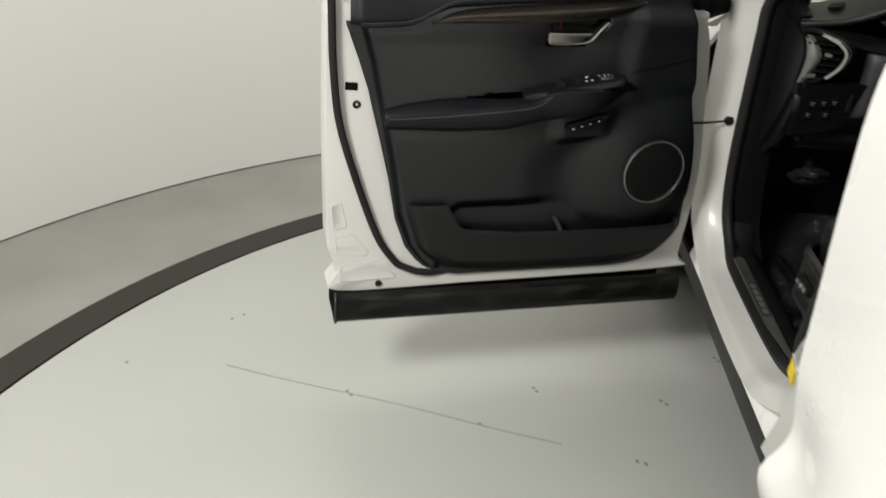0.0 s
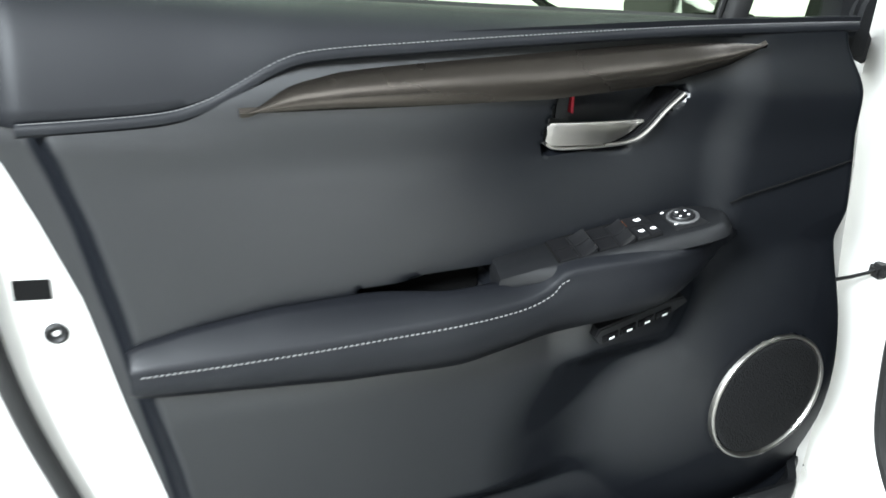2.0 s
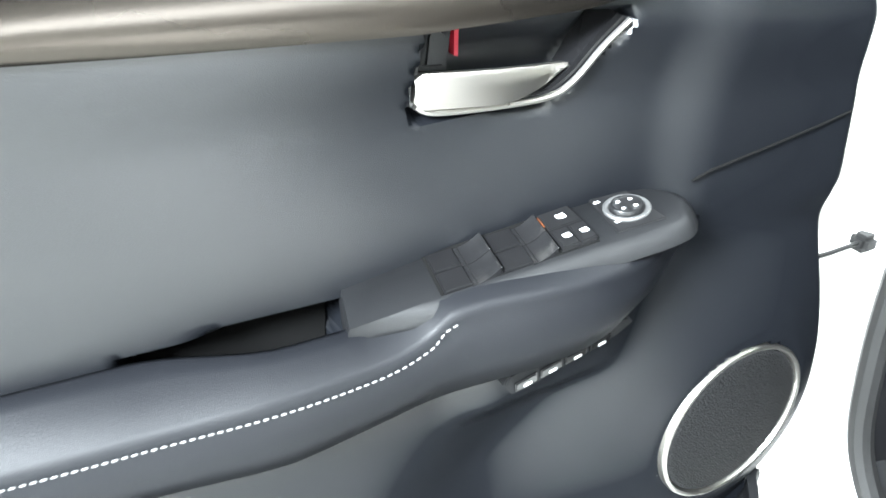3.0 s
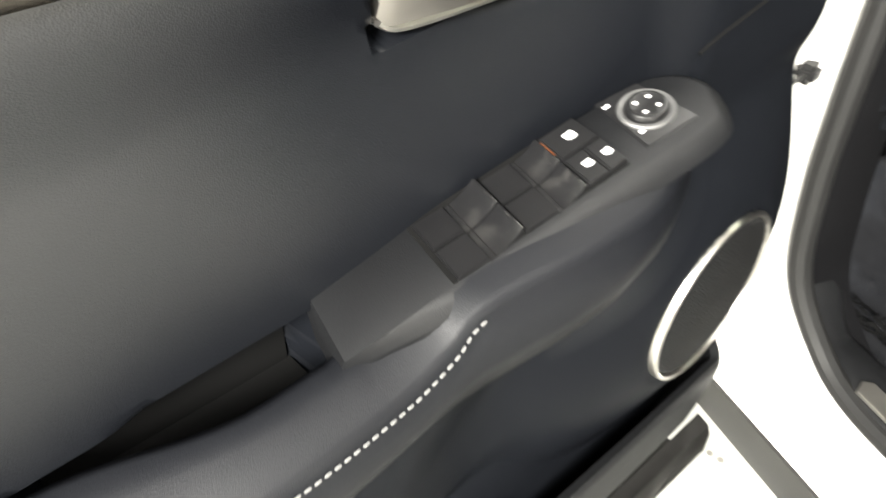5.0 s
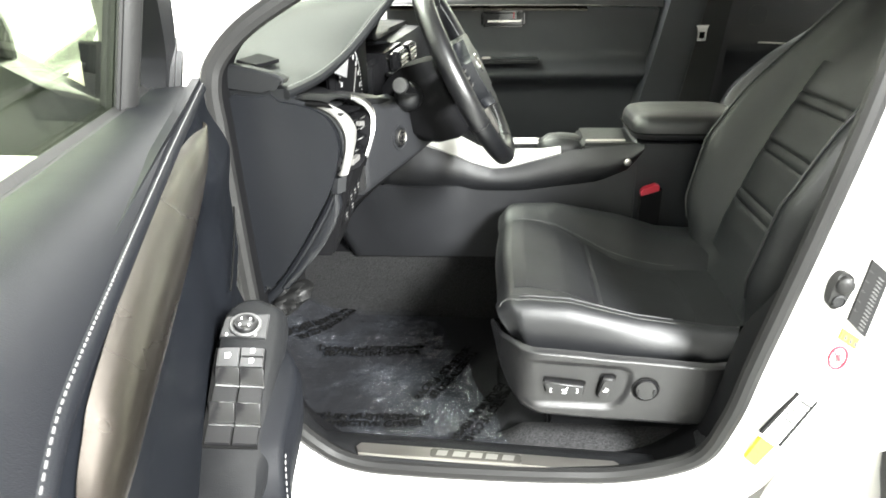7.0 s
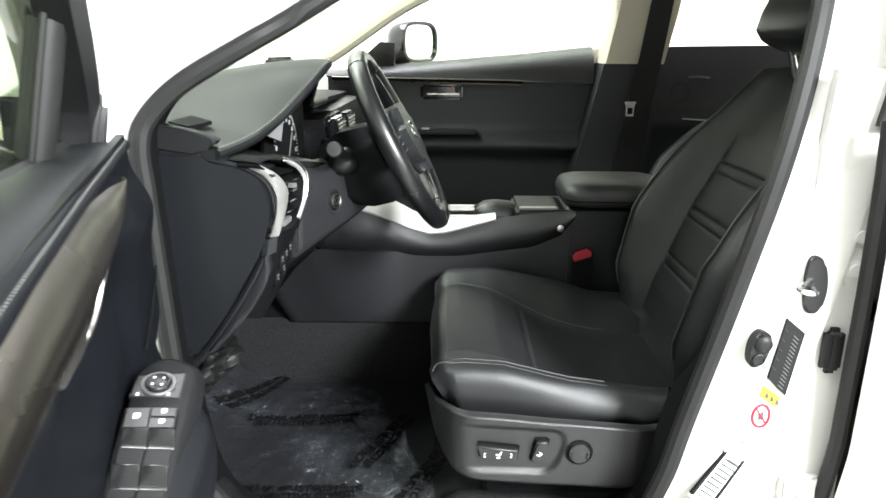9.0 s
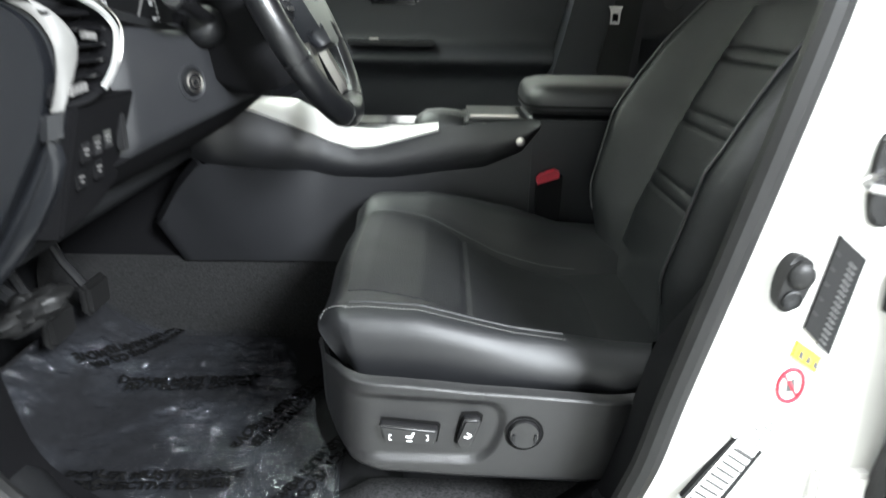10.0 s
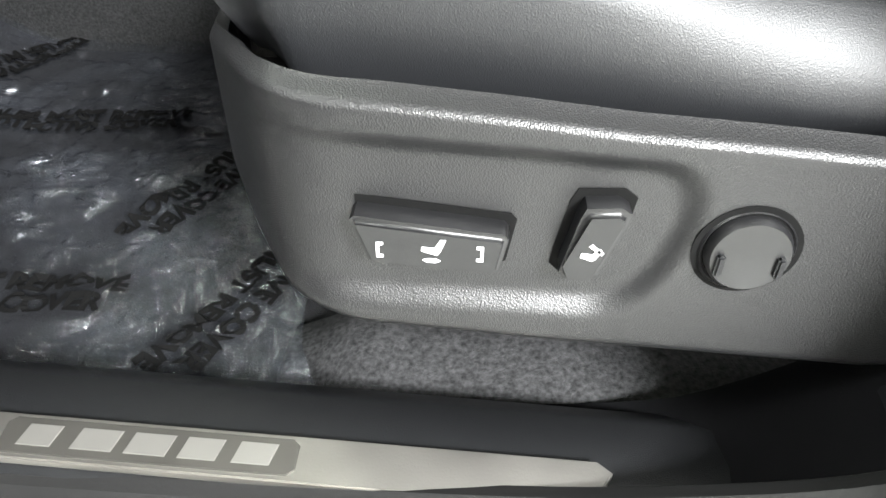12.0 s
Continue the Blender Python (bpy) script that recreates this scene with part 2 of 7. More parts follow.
def stitches(path, parent, frame_m=None, length=0.0040, gap=0.0013, r=0.0006, name="stitching", lift=(0, 0, 0)):
    """A row of short thread lengths along a path, joined into one part."""
    p = [Vector(tuple(q)) + Vector(lift) for q in path]
    bm = bmesh.new()
    run, nxt = 0.0, 0.0
    pts = []
    for a, b in zip(p, p[1:]):
        d = (b - a).length
        while nxt <= run + d:
            pts.append((a + (b - a) * ((nxt - run) / d), (b - a).normalized()))
            nxt += length + gap
        run += d
    for c, d in pts:
        o = d.orthogonal().normalized()
        s = d.cross(o)
        ends = [c - d * length / 2, c - d * length * 0.3, c + d * length * 0.3, c + d * length / 2]
        rr = [r * 0.35, r, r, r * 0.35]
        vs = [[bm.verts.new(e + (o * math.cos(k * math.pi / 2.5) + s * math.sin(k * math.pi / 2.5)) * q) for k in range(5)] for e, q in zip(ends, rr)]
        for g, h in zip(vs, vs[1:]):
            for k in range(5):
                bm.faces.new((g[k], g[(k + 1) % 5], h[(k + 1) % 5], h[k]))
        bm.faces.new(vs[0])
        bm.faces.new(vs[-1])
    return part(name, bm, THREAD, parent, "pale grey contrast stitching", frame_m, kind="stuff")


# ---- the studio ----
CX, CY, R_DISC, R_RING, R_WALL = 1.2, 0.5, 2.404, 2.535, 3.236


def annulus(r0, r1, z, n=128, z0=None):
    bm = bmesh.new()
    rows = []
    for r, h in ((r0, z), (r1, z)) + (((r1, z0), (r0, z0)) if z0 is not None else ()):
        rows.append([bm.verts.new((CX + r * math.cos(k * 2 * math.pi / n), CY + r * math.sin(k * 2 * math.pi / n), h)) for k in range(n)])
    loops = len(rows)
    for i in range(loops if z0 is not None else 1):
        a, b = rows[i], rows[(i + 1) % loops]
        for k in range(n):
            bm.faces.new((a[k], a[(k + 1) % n], b[(k + 1) % n], b[k]))
    return bm


disc = bmesh.new()
bmesh.ops.create_circle(disc, cap_ends=True, segments=128, radius=R_DISC - 0.006)
disc.transform(Matrix.Translation((CX, CY, FLOOR)))
extr = bmesh.ops.extrude_face_region(disc, geom=disc.faces[:])
for v in extr["geom"]:
    if isinstance(v, bmesh.types.BMVert):
        v.co.z -= 0.05
tagged(part("floor", disc, DISC), "pale grey painted turntable floor with scuffs", "floor", kind="structure")
tagged(part("floor_ring", annulus(R_DISC, R_RING, FLOOR + 0.004, z0=FLOOR - 0.05), RINGM), "dark brown metal ring round the turntable", "floor ring", kind="structure")
tagged(part("floor_outer", annulus(R_RING, R_WALL + 0.2, FLOOR, z0=FLOOR - 0.05), CONCRETE), "worn grey concrete floor round the turntable", "floor", kind="structure")
tagged(part("floor_base", annulus(0.01, R_WALL + 0.2, FLOOR - 0.054, z0=FLOOR - 0.1), GAPSHADE), "black pit below the turntable gap", "floor", kind="structure")
tagged(part("wall", annulus(R_WALL, R_WALL + 0.15, FLOOR + 3.6, z0=FLOOR + 0.008), WALLM, angle=30), "white curved studio wall round the turntable", "wall", kind="structure")
tagged(part("wall_gap", annulus(R_WALL + 0.03, R_WALL + 0.12, FLOOR + 0.0075, z0=FLOOR + 0.002), GAPSHADE), "thin black gap below the studio wall", "trim", kind="structure")
# Added ceiling, never in view; it closes the room and dims light from above.
cl = bmesh.new()
bmesh.ops.create_circle(cl, cap_ends=True, segments=96, radius=R_WALL + 0.15)
cl.transform(Matrix.Translation((CX, CY, FLOOR + 3.6)))
extr = bmesh.ops.extrude_face_region(cl, geom=cl.faces[:])
for v in extr["geom"]:
    if isinstance(v, bmesh.types.BMVert):
        v.co.z += 0.1
tagged(part("ceiling", cl, CEILM), "unseen grey ceiling added to cut light from above", "ceiling", kind="structure")

# ---- the car body ----
car = thing("car", (1.3, 0.92, FLOOR), "white crossover car with the driver's door open, on the turntable", "car")


def xz(y):
    return lambda a, b, d: (a, y + d, b)


OPENING = [(0.502, 0.19, 1.265), (0.446, 0.17, 1.232), (0.354, 0.15, 1.177), (0.305, 0.138, 1.128), (0.293, 0.13, 1.086), (0.295, 0.13, 1.028), (0.299, 0.13, 0.937), (0.307, 0.13, 0.777), (0.316, 0.132, 0.657), (0.337, 0.14, 0.54), (0.396, 0.15, 0.462), (0.461, 0.149, 0.431), (0.558, 0.149, 0.423), (0.682, 0.149, 0.421), (0.798, 0.148, 0.423), (0.923, 0.147, 0.433), (1.032, 0.132, 0.484), (1.067, 0.107, 0.580), (1.092, 0.101, 0.695), (1.143, 0.098, 0.909), (1.188, 0.105, 1.103), (1.225, 0.145, 1.28), (1.24, 0.20, 1.37), (1.21, 0.24, 1.43), (1.10, 0.26, 1.455), (0.95, 0.26, 1.45), (0.80, 0.25, 1.415), (0.66, 0.225, 1.36)]
ring = spline(OPENING, 6, closed=True)
mid = np.mean(np.array(ring), axis=0)
outward = []
for i, q in enumerate(ring):
    d = ring[(i + 2) % len(ring)] - ring[i - 2]
    n = np.array([d[2], 0, -d[0]])
    n /= np.linalg.norm(n)
    outward.append(n if n @ (q - mid) > 0 else -n)


def jamb_width(q):
    """How far the painted frame runs out from the opening: wide on the posts, narrow on the sill and over the roof."""
    x, z = q[0], q[2]
    w = 0.120
    if z < 0.50:
        w = 0.062
    if z > 1.12:
        w = 0.115 - 0.05 * step(1.12, 1.3, z)
    if x < 0.4 and 0.5 < z < 1.12:
        w = 0.15
    return w


def jamb_ring(f, y):
    w = np.array([jamb_width(q) for q in ring])
    k = np.ones(13) / 13
    w = np.convolve(np.r_[w[-6:], w, w[:6]], k, "valid")
    return [q + n * (f * w[i]) + np.array([0, y * (1 - 0.62 * step(0.95, 1.05, q[0])), 0]) for i, (q, n) in enumerate(zip(ring, outward))]


JAMB_ROWS = [(0.03, 0.022), (0.02, 0.008), (0.10, 0.002), (0.20, -0.010), (0.28, -0.030), (0.36, -0.046), (0.44, -0.053), (0.70, -0.057), (0.86, -0.062), (0.93, -0.066), (0.97, -0.062), (1.0, -0.045)]
bm = loft([jamb_ring(f, y) for f, y in JAMB_ROWS] + [jamb_ring(1.0, 0.03), jamb_ring(0.30, 0.028)], closed=True, caps=False)
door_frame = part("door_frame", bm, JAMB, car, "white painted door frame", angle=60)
part("door_seal", tube([q + n * -0.006 + np.array([0, 0.004, 0]) for q, n in zip(ring, outward)], 0.0145, 10, closed=True), RUBBER, car, "soft black rubber door seal")
trim_rows = []
for inward, y in ((0.0, 0.012), (0.45, 0.014), (0.85, 0.022), (1.0, 0.045), (0.9, 0.075), (0.2, 0.10)):
    row = []
    for q, n in zip(ring, outward):
        back = step(0.95, 1.05, q[0])
        low = (1 - step(0.50, 0.60, q[2])) * (1 - back)
        reach = 0.008 - 0.002 * back
        row.append(q - n * reach * inward * (1 - low) + np.array([0, y * (1 - 0.62 * back * step(0.68, 0.82, q[2])), -0.024 * low]))
    trim_rows.append(row)
part("opening_trim", loft(trim_rows, closed=True, caps=False), DULL, car, "black plastic trim round the opening", angle=60)

# sill and cladding
bm = loft([[(x, y, z) for x in np.linspace(0.20, 1.30, 12)] for y, z in ((0.17, 0.42), (0.125, 0.375), (0.112, 0.345), (0.108, 0.326), (0.116, 0.316), (0.22, 0.312))], closed=False, caps=False)
part("sill", bm, PAINT, car, "white painted sill")
bm = loft([[(x, y, z) for x in np.linspace(-0.15, 2.3, 12)] for y, z in ((0.20, 0.317), (0.124, 0.317), (0.115, 0.309), (0.125, 0.25), (0.137, 0.215), (0.175, 0.205), (1.64, 0.205))], closed=False, caps=False)
part("rocker_cladding", bm, CLAD, car, "dark brown-black plastic rocker cladding")

# front fender, bonnet and post
def fender(s, t):
    x = 0.115 - 1.15 * s
    z = 0.30 + t * (1.03 - 0.10 * s - 0.30)
    y = 0.02 + 0.03 * math.sin(t * 3.0) * -1 + 0.10 * t ** 6 + 0.10 * s ** 3
    return (x, y, z)


part("fender", grid(fender, 20, 20, 0.012), PAINT, car, "white painted front fender")


def bonnet(s, t):
    x = 0.115 - 1.15 * s
    y = 0.12 + t * 1.60
    c = 1 - (2 * t - 1) ** 2
    z = 1.03 - 0.10 * s + 0.05 * c ** 0.5 * (1 - 0.4 * s)
    return (x, y, z)


part("bonnet", grid(bonnet, 16, 24, -0.012), PAINT, car, "white painted bonnet")
part("firewall", rbox(-0.25, 0.08, 0.25, -0.20, 1.76, 1.05, 0.01), HARD, car)

# rear door, closed, with its front edge
SKIN = curve_at([(0.30, 0.06), (0.40, 0.010), (0.44, -0.004), (0.483, -0.012), (0.505, 0.012), (0.557, 0.026), (0.681, 0.002), (0.785, -0.002), (0.926, -0.009), (1.066, -0.013), (1.14, -0.010), (1.16, -0.005)])


def rear_skin(s, t):
    z = 0.30 + t * (1.15 - 0.30)
    x = 1.278 + 0.012 * math.sin(z * 3) + s * s * 1.02
    flare = 0.085 * step(1.33, 1.62, x) * math.exp(-((z - 0.47) / 0.13) ** 2) + 0.02 * step(1.28, 1.7, x)
    y = (SKIN(z - 0.02) + 2 * SKIN(z) + SKIN(z + 0.02)) / 4 - flare + 0.030 * (1 - step(0, 0.07, s)) ** 2
    return (x, y, z)


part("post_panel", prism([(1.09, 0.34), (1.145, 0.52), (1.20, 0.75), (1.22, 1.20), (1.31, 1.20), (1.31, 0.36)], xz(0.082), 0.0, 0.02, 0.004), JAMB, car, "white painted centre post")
rear_door = part("rear_door", grid(rear_skin, 60, 40, 0.015), PAINT, car, "white painted rear door, closed")
part("edge_seal", tube([(1.272 + 0.012 * math.sin(z * 3), SKIN(z) + 0.05, z) for z in np.linspace(0.40, 1.14, 24)], 0.011, 8), RUBBER, rear_door, "black rubber edge seal")
frame2 = prism([(1.275, 1.13), (2.3, 1.16), (2.3, 1.20), (1.33, 1.18), (1.36, 1.42), (2.1, 1.44), (2.1, 1.47), (1.33, 1.46)], xz(0.06), 0.0, 0.03, 0.004)
part("window_frame", frame2, GLOSS, rear_door, "gloss black window frame")
part("rear_glass", prism([(1.33, 1.18), (2.3, 1.20), (2.1, 1.44), (1.36, 1.42)], xz(0.075), 0.0, 0.004), PRIVACY, rear_door, "tinted glass")
part("rear_quarter", rbox(2.32, 0.0, 0.30, 3.3, 1.84, 1.15, 0.12, 4), PAINT, car, "white painted rear quarter")

# roof, floor pan, far side
def roof(s, t):
    x = 0.62 + s * 2.5
    y = 0.17 + t * 1.50
    c = 1 - (2 * t - 1) ** 2
    return (x, y, 1.44 + 0.11 * c ** 0.6 * math.sin(0.5 + s * 2.2) ** 0.5 + 0.04 * step(0, 0.2, s))


part("roof", grid(roof, 20, 20, -0.02), PAINT, car, "white painted roof")
part("headliner", grid(lambda s, t: tuple(np.array(roof(s, t)) - np.array([0, 0, 0.035])), 20, 20, 0.01), HEADLINE, car, "beige cloth roof lining")
part("floor_pan", rbox(-0.2, 0.20, 0.24, 2.6, 1.66, 0.372, 0.01), MATPILE, car, "black carpeted floor")
SILLTOP = [(0.158, 0.420), (0.154, 0.432), (0.150, 0.441), (0.157, 0.4455), (0.185, 0.4485), (0.212, 0.446), (0.232, 0.432), (0.244, 0.40), (0.252, 0.365)]


def sill_drop(x):
    return 0.012 * (0.62 - x) / 0.3


part("sill_trim", grid(lambda s, t: (0.335 + 0.72 * s, *(lambda q: (q[0] - 0.03 * step(0.93, 1.0, s), q[1] + sill_drop(0.335 + 0.72 * s) + 0.10 * step(0.90, 1.0, s) ** 2 + 0.06 * step(0.08, 0.0, s)))(SILLTOP[round(t * 8)])), 40, 8, 0.004), HARD, car, "black plastic sill trim", angle=50)


def sill_at(a, b, d):
    return (a, b, 0.4455 + (b - 0.154) * 0.10 + sill_drop(a) + d)


BADGE = material("pale_badge_metal", (0.34, 0.33, 0.31), 0.4, metal=0.8, vary=0.05)
scuff = part("scuff_plate", prism([(0.463, 0.1535), (0.456, 0.1695), (0.464, 0.1795), (0.905, 0.1795), (0.913, 0.1735), (0.900, 0.1525)], sill_at, 0.0, 0.0052, 0.0008), BRUSHED, car, "brushed steel scuff plate")
part("badge_field", prism([(0.592, 0.1560), (0.588, 0.1595), (0.588, 0.1735), (0.592, 0.1770), (0.742, 0.1770), (0.746, 0.1735), (0.746, 0.1595), (0.742, 0.1560)], sill_at, 0.0052, 0.0059, 0.0004), material("dull_badge_field", (0.12, 0.115, 0.105), 0.42, metal=0.8, vary=0.1, scale=30), scuff, "dull grey badge field")
for k, wide in enumerate((0.018, 0.022, 0.022, 0.020, 0.020)):
    a = 0.598 + k * 0.0285
    slab = [(a, 0.1605), (a + wide, 0.1605), (a + wide + 0.003, 0.1730), (a + 0.003, 0.1730)]
    part("badge_mark", prism(slab, sill_at, 0.0059, 0.0065, 0.0003), BADGE, scuff, "pale raised mark")

# windscreen and posts
part("windscreen", grid(lambda s, t: (-0.10 + 0.72 * s, 0.22 + 1.42 * t, 1.06 + 0.40 * s + 0.03 * (1 - (2 * t - 1) ** 2)), 8, 16, 0.004), WINDOW, car, "clear windscreen")
for yy, side in ((1.50, 1), (0.27, -1)):
    path = spline([(0.10, yy + 0.12 * side, 1.08), (0.34, yy + 0.07 * side, 1.22), (0.60, yy, 1.38), (0.85, yy - 0.03 * side, 1.47)], 8)
    part("pillar_trim", tube(path, 0.045, 12, flat=0.55), HEADLINE, car, "beige windscreen pillar trim")

# ---- the driver's door: u runs out from the hinge, w towards the cabin, v up ----
DOOR = Matrix(((0.2823, 0.7328, -0.0104, 0.106), (-0.8684, 0.3201, 0.0418, -0.0815), (0.0035, -0.099, 0.9139, 0.1156), (0, 0, 0, 1)))
# painted shell, cladding and seal
SHELL = [(1.118, 1.092), (1.128, 1.070), (1.131, 1.03), (1.131, 0.755), (1.127, 0.454), (1.118, 0.40), (1.096, 0.345), (1.098, 0.282), (0.70, 0.284), (0.02, 0.296), (0.0, 0.34), (-0.02, 0.60), (0.02, 0.90), (0.06, 1.04), (0.12, 1.085), (0.60, 1.098), (1.06, 1.103), (1.10, 1.102)]
LEAN = curve_at([(0.0, 0.075), (0.30, 0.060), (0.45, 0.035), (0.80, 0.0), (1.2, 0.0)])
SHELL_IN = []
for a, b in SHELL:
    SHELL_IN.append((0.53 + (a - 0.53) * 0.58, 0.70 + (b - 0.70) * 0.74))
dense = [[(q[0], q[1]) for q in spline([(a, b, 0) for a, b in o], 5, closed=True)] for o in (SHELL, SHELL_IN)]
rows = [(0, 0.195, 1.0), (0, 0.262, 1.0), (0, 0.270, 0.996), (0, 0.272, 0.99), (1, 0.272, 1.0), (1, 0.225, 1.0), (1, 0.195, 1.0)]
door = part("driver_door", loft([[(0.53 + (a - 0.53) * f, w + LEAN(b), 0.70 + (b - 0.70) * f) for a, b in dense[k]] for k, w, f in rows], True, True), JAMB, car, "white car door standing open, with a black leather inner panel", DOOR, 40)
shell = door


def dpart(name, bm, mat, parent=None, label="", angle=35, kind=""):
    return part(name, bm, mat, parent or door, label, DOOR, angle, kind)


def uv(a, b, d):
    return (a, d, b)


PANEL_REAR = curve_at([(1.16, 1.082), (1.137, 1.079), (1.039, 1.046), (0.946, 1.018), (0.831, 0.993), (0.677, 0.959), (0.525, 0.932), (0.425, 0.899), (0.38, 0.868), (0.357, 0.845), (0.34, 0.81), (0.329, 0.783), (0.322, 0.74)])
PANEL_FRONT = curve_at([(1.148, 0.160), (1.078, 0.128), (0.99, 0.100), (0.9, 0.079), (0.81, 0.066), (0.749, 0.052), (0.568, 0.022), (0.445, 0.022), (0.41, 0.042), (0.384, 0.067), (0.36, 0.095), (0.339, 0.135), (0.328, 0.18), (0.322, 0.25)])
SEAM = curve_at([(q[0], q[1]) for q in spline([(1.10, 1.043), (1.048, 1.043), (0.942, 1.048), (0.900, 1.058), (0.870, 1.073), (0.830, 1.094), (0.792, 1.102), (0.70, 1.108), (0.593, 1.114), (0.381, 1.124), (0.166, 1.129), (0.12, 1.129)], 6)])
STRIP_LOW = curve_at([(0.90, 1.056), (0.863, 1.057), (0.718, 1.058), (0.56, 1.061), (0.433, 1.072), (0.346, 1.092), (0.298, 1.114)])
STRIP_TOP = curve_at([(q[0], q[1]) for q in spline([(0.90, 1.056), (0.864, 1.062), (0.83, 1.080), (0.80, 1.088), (0.752, 1.095), (0.569, 1.107), (0.401, 1.117), (0.298, 1.118)], 6)])
BELT = curve_at([(0.10, 1.119), (0.29, 1.121), (0.62, 1.131), (0.90, 1.142), (1.09, 1.150)])
SPEAKER = (0.1835, 0.6485)


def panel_depth(u, v):
    """Relief of the inner panel: hollow behind the handle, full at the elbow, swelling round the loudspeaker."""
    w = 0.326 + 0.010 * step(0.99, 1.06, v) - 0.022 * step(1.055, 1.115, v) - 0.012 * step(1.02, 1.06, v) * step(0.84, 0.95, u)
    w += 0.020 * step(0.86, 0.74, v)
    # handle scoop
    w -= 0.024 * math.exp(-(((u - 0.47) / 0.13) ** 2 + ((v - 1.00) / 0.055) ** 2))
    # raised front field with a rounded step
    w += 0.013 * step(0.345, 0.275, u - 0.02 * (v - 1.0)) * step(0.80, 0.92, v)
    # hollow below the elbow rest, ahead of the rear field
    hollow = step(0.60, 0.43, u) * step(0.80, 0.655, v - 0.30 * (0.45 - u))
    w += 0.014 * step(0.53, 0.47, u) * step(0.30, 0.36, u) * step(0.72, 0.76, v) * step(0.86, 0.82, v)
    w -= 0.032 * hollow
    w -= 0.055 * step(0.80, 0.74, u + 0.12 * (v - 0.5)) * step(0.575, 0.50, v) * (1 - 0.8 * hollow)
    d = math.hypot(u - SPEAKER[0], (v - SPEAKER[1]) * 0.94)
    rise = 0.3690 - 0.46 * max(0, d - 0.100) ** 1.15 * 1.2
    k = 0.006
    m = max(w, rise)
    w = m + k * math.log(math.exp((w - m) / k) + math.exp((rise - m) / k)) if d < 0.32 else w
    if d < 0.088:
        w = min(w, 0.350)
    left = float(np.interp(v, (0.998, 1.014, 1.040, 1.062), (0.437, 0.4185, 0.402, 0.3855)))
    w -= 0.036 * step(left - 0.004, left + 0.004, u) * step(0.549, 0.543, u) * step(0.991, 0.999, v) * step(1.068, 1.060, v)
    w -= 0.055 * step(0.592, 0.600, u) * step(0.757, 0.735, u) * step(0.863 + (0.745 - u) * 0.08, 0.857 + (0.745 - u) * 0.08, v) * step(0.796, 0.801, v)
    edge = min(PANEL_REAR(v) - u, u - PANEL_FRONT(v), (v - 0.318) * 1.0)
    w -= 0.034 * (1 - step(-0.004, 0.022, edge))
    return max(w, 0.282 + LEAN(v))


def panel_point(s, t):
    v0 = 0.322 + t * (1.150 - 0.322)
    u = PANEL_FRONT(v0) + s * (PANEL_REAR(v0) - PANEL_FRONT(v0))
    v = v0 + t * (min(SEAM(u), BELT(u)) - 1.150) + 0.006 * t
    return (u, panel_depth(u, v), v)


dpart("inner_panel", grid(panel_point, 190, 150, -0.006), DOORSOFT, None, "black soft-touch inner panel", 50)


# padded upper roll, from the seam back to the glass
def roll_point(s, t):
    u = 0.150 + s * (1.072 - 0.150)
    a, b = SEAM(u), BELT(u) + 0.004
    tip = step(0.150, 0.36, u)
    full = 0.327 * tip + 0.324 * (1 - tip)
    w = full - (full - 0.250) * t ** 1.5
    v = a + (b - a) * math.sin(t * math.pi / 2) ** 0.9 + 0.006 * math.sin(math.pi * t) ** 0.8
    w -= 0.012 * (1 - step(0.0, 0.04, t))
    end = step(1.072, 1.045, u)
    return (u, w - 0.02 * (1 - end), v)


dpart("upper_roll", grid(roll_point, 120, 24, -0.012), material("roll_leather", (0.006, 0.0065, 0.008), 0.52, vary=0.12, scale=9, bump=0.14, bump_scale=1500, cells=True, spec=0.2, soft_graze=0.55), None, "padded black leather upper roll", 60)
seamline = [(u, 0.3195 + 0.002 * step(0.15, 0.36, u), SEAM(u) + 0.0125) for u in np.linspace(0.155, 1.05, 170)]
dpart("seam_piping", tube([(u, w + 0.003, v - 0.011) for u, w, v in seamline], 0.0062, 10), DOORHIDE)
stitches([(u, w + 0.0055, v - 0.0052) for u, w, v in seamline], door, DOOR, 0.0034, 0.0013, 0.0005)


def strip_point(s, t):
    u = 0.298 + s * (0.872 - 0.298)
    a, b = STRIP_LOW(u), STRIP_TOP(u) - 0.004
    b = max(b, a + 0.001)
    bow = math.sin(math.pi * t)
    return (u, 0.341 + 0.011 * bow ** 0.8 * min(1, (b - a) / 0.03) - 0.022 * t * min(1, (b - a) / 0.045), a + (b - a) * t)


WOOD = material("dark_brown_metallic_trim", (0.048, 0.042, 0.036), 0.27, metal=0.9, vary=0.25, scale=5, bump=0.08, bump_scale=900)
dpart("trim_strip", grid(strip_point, 80, 12, -0.006), WOOD, None, "brown metallic trim strip", 60)

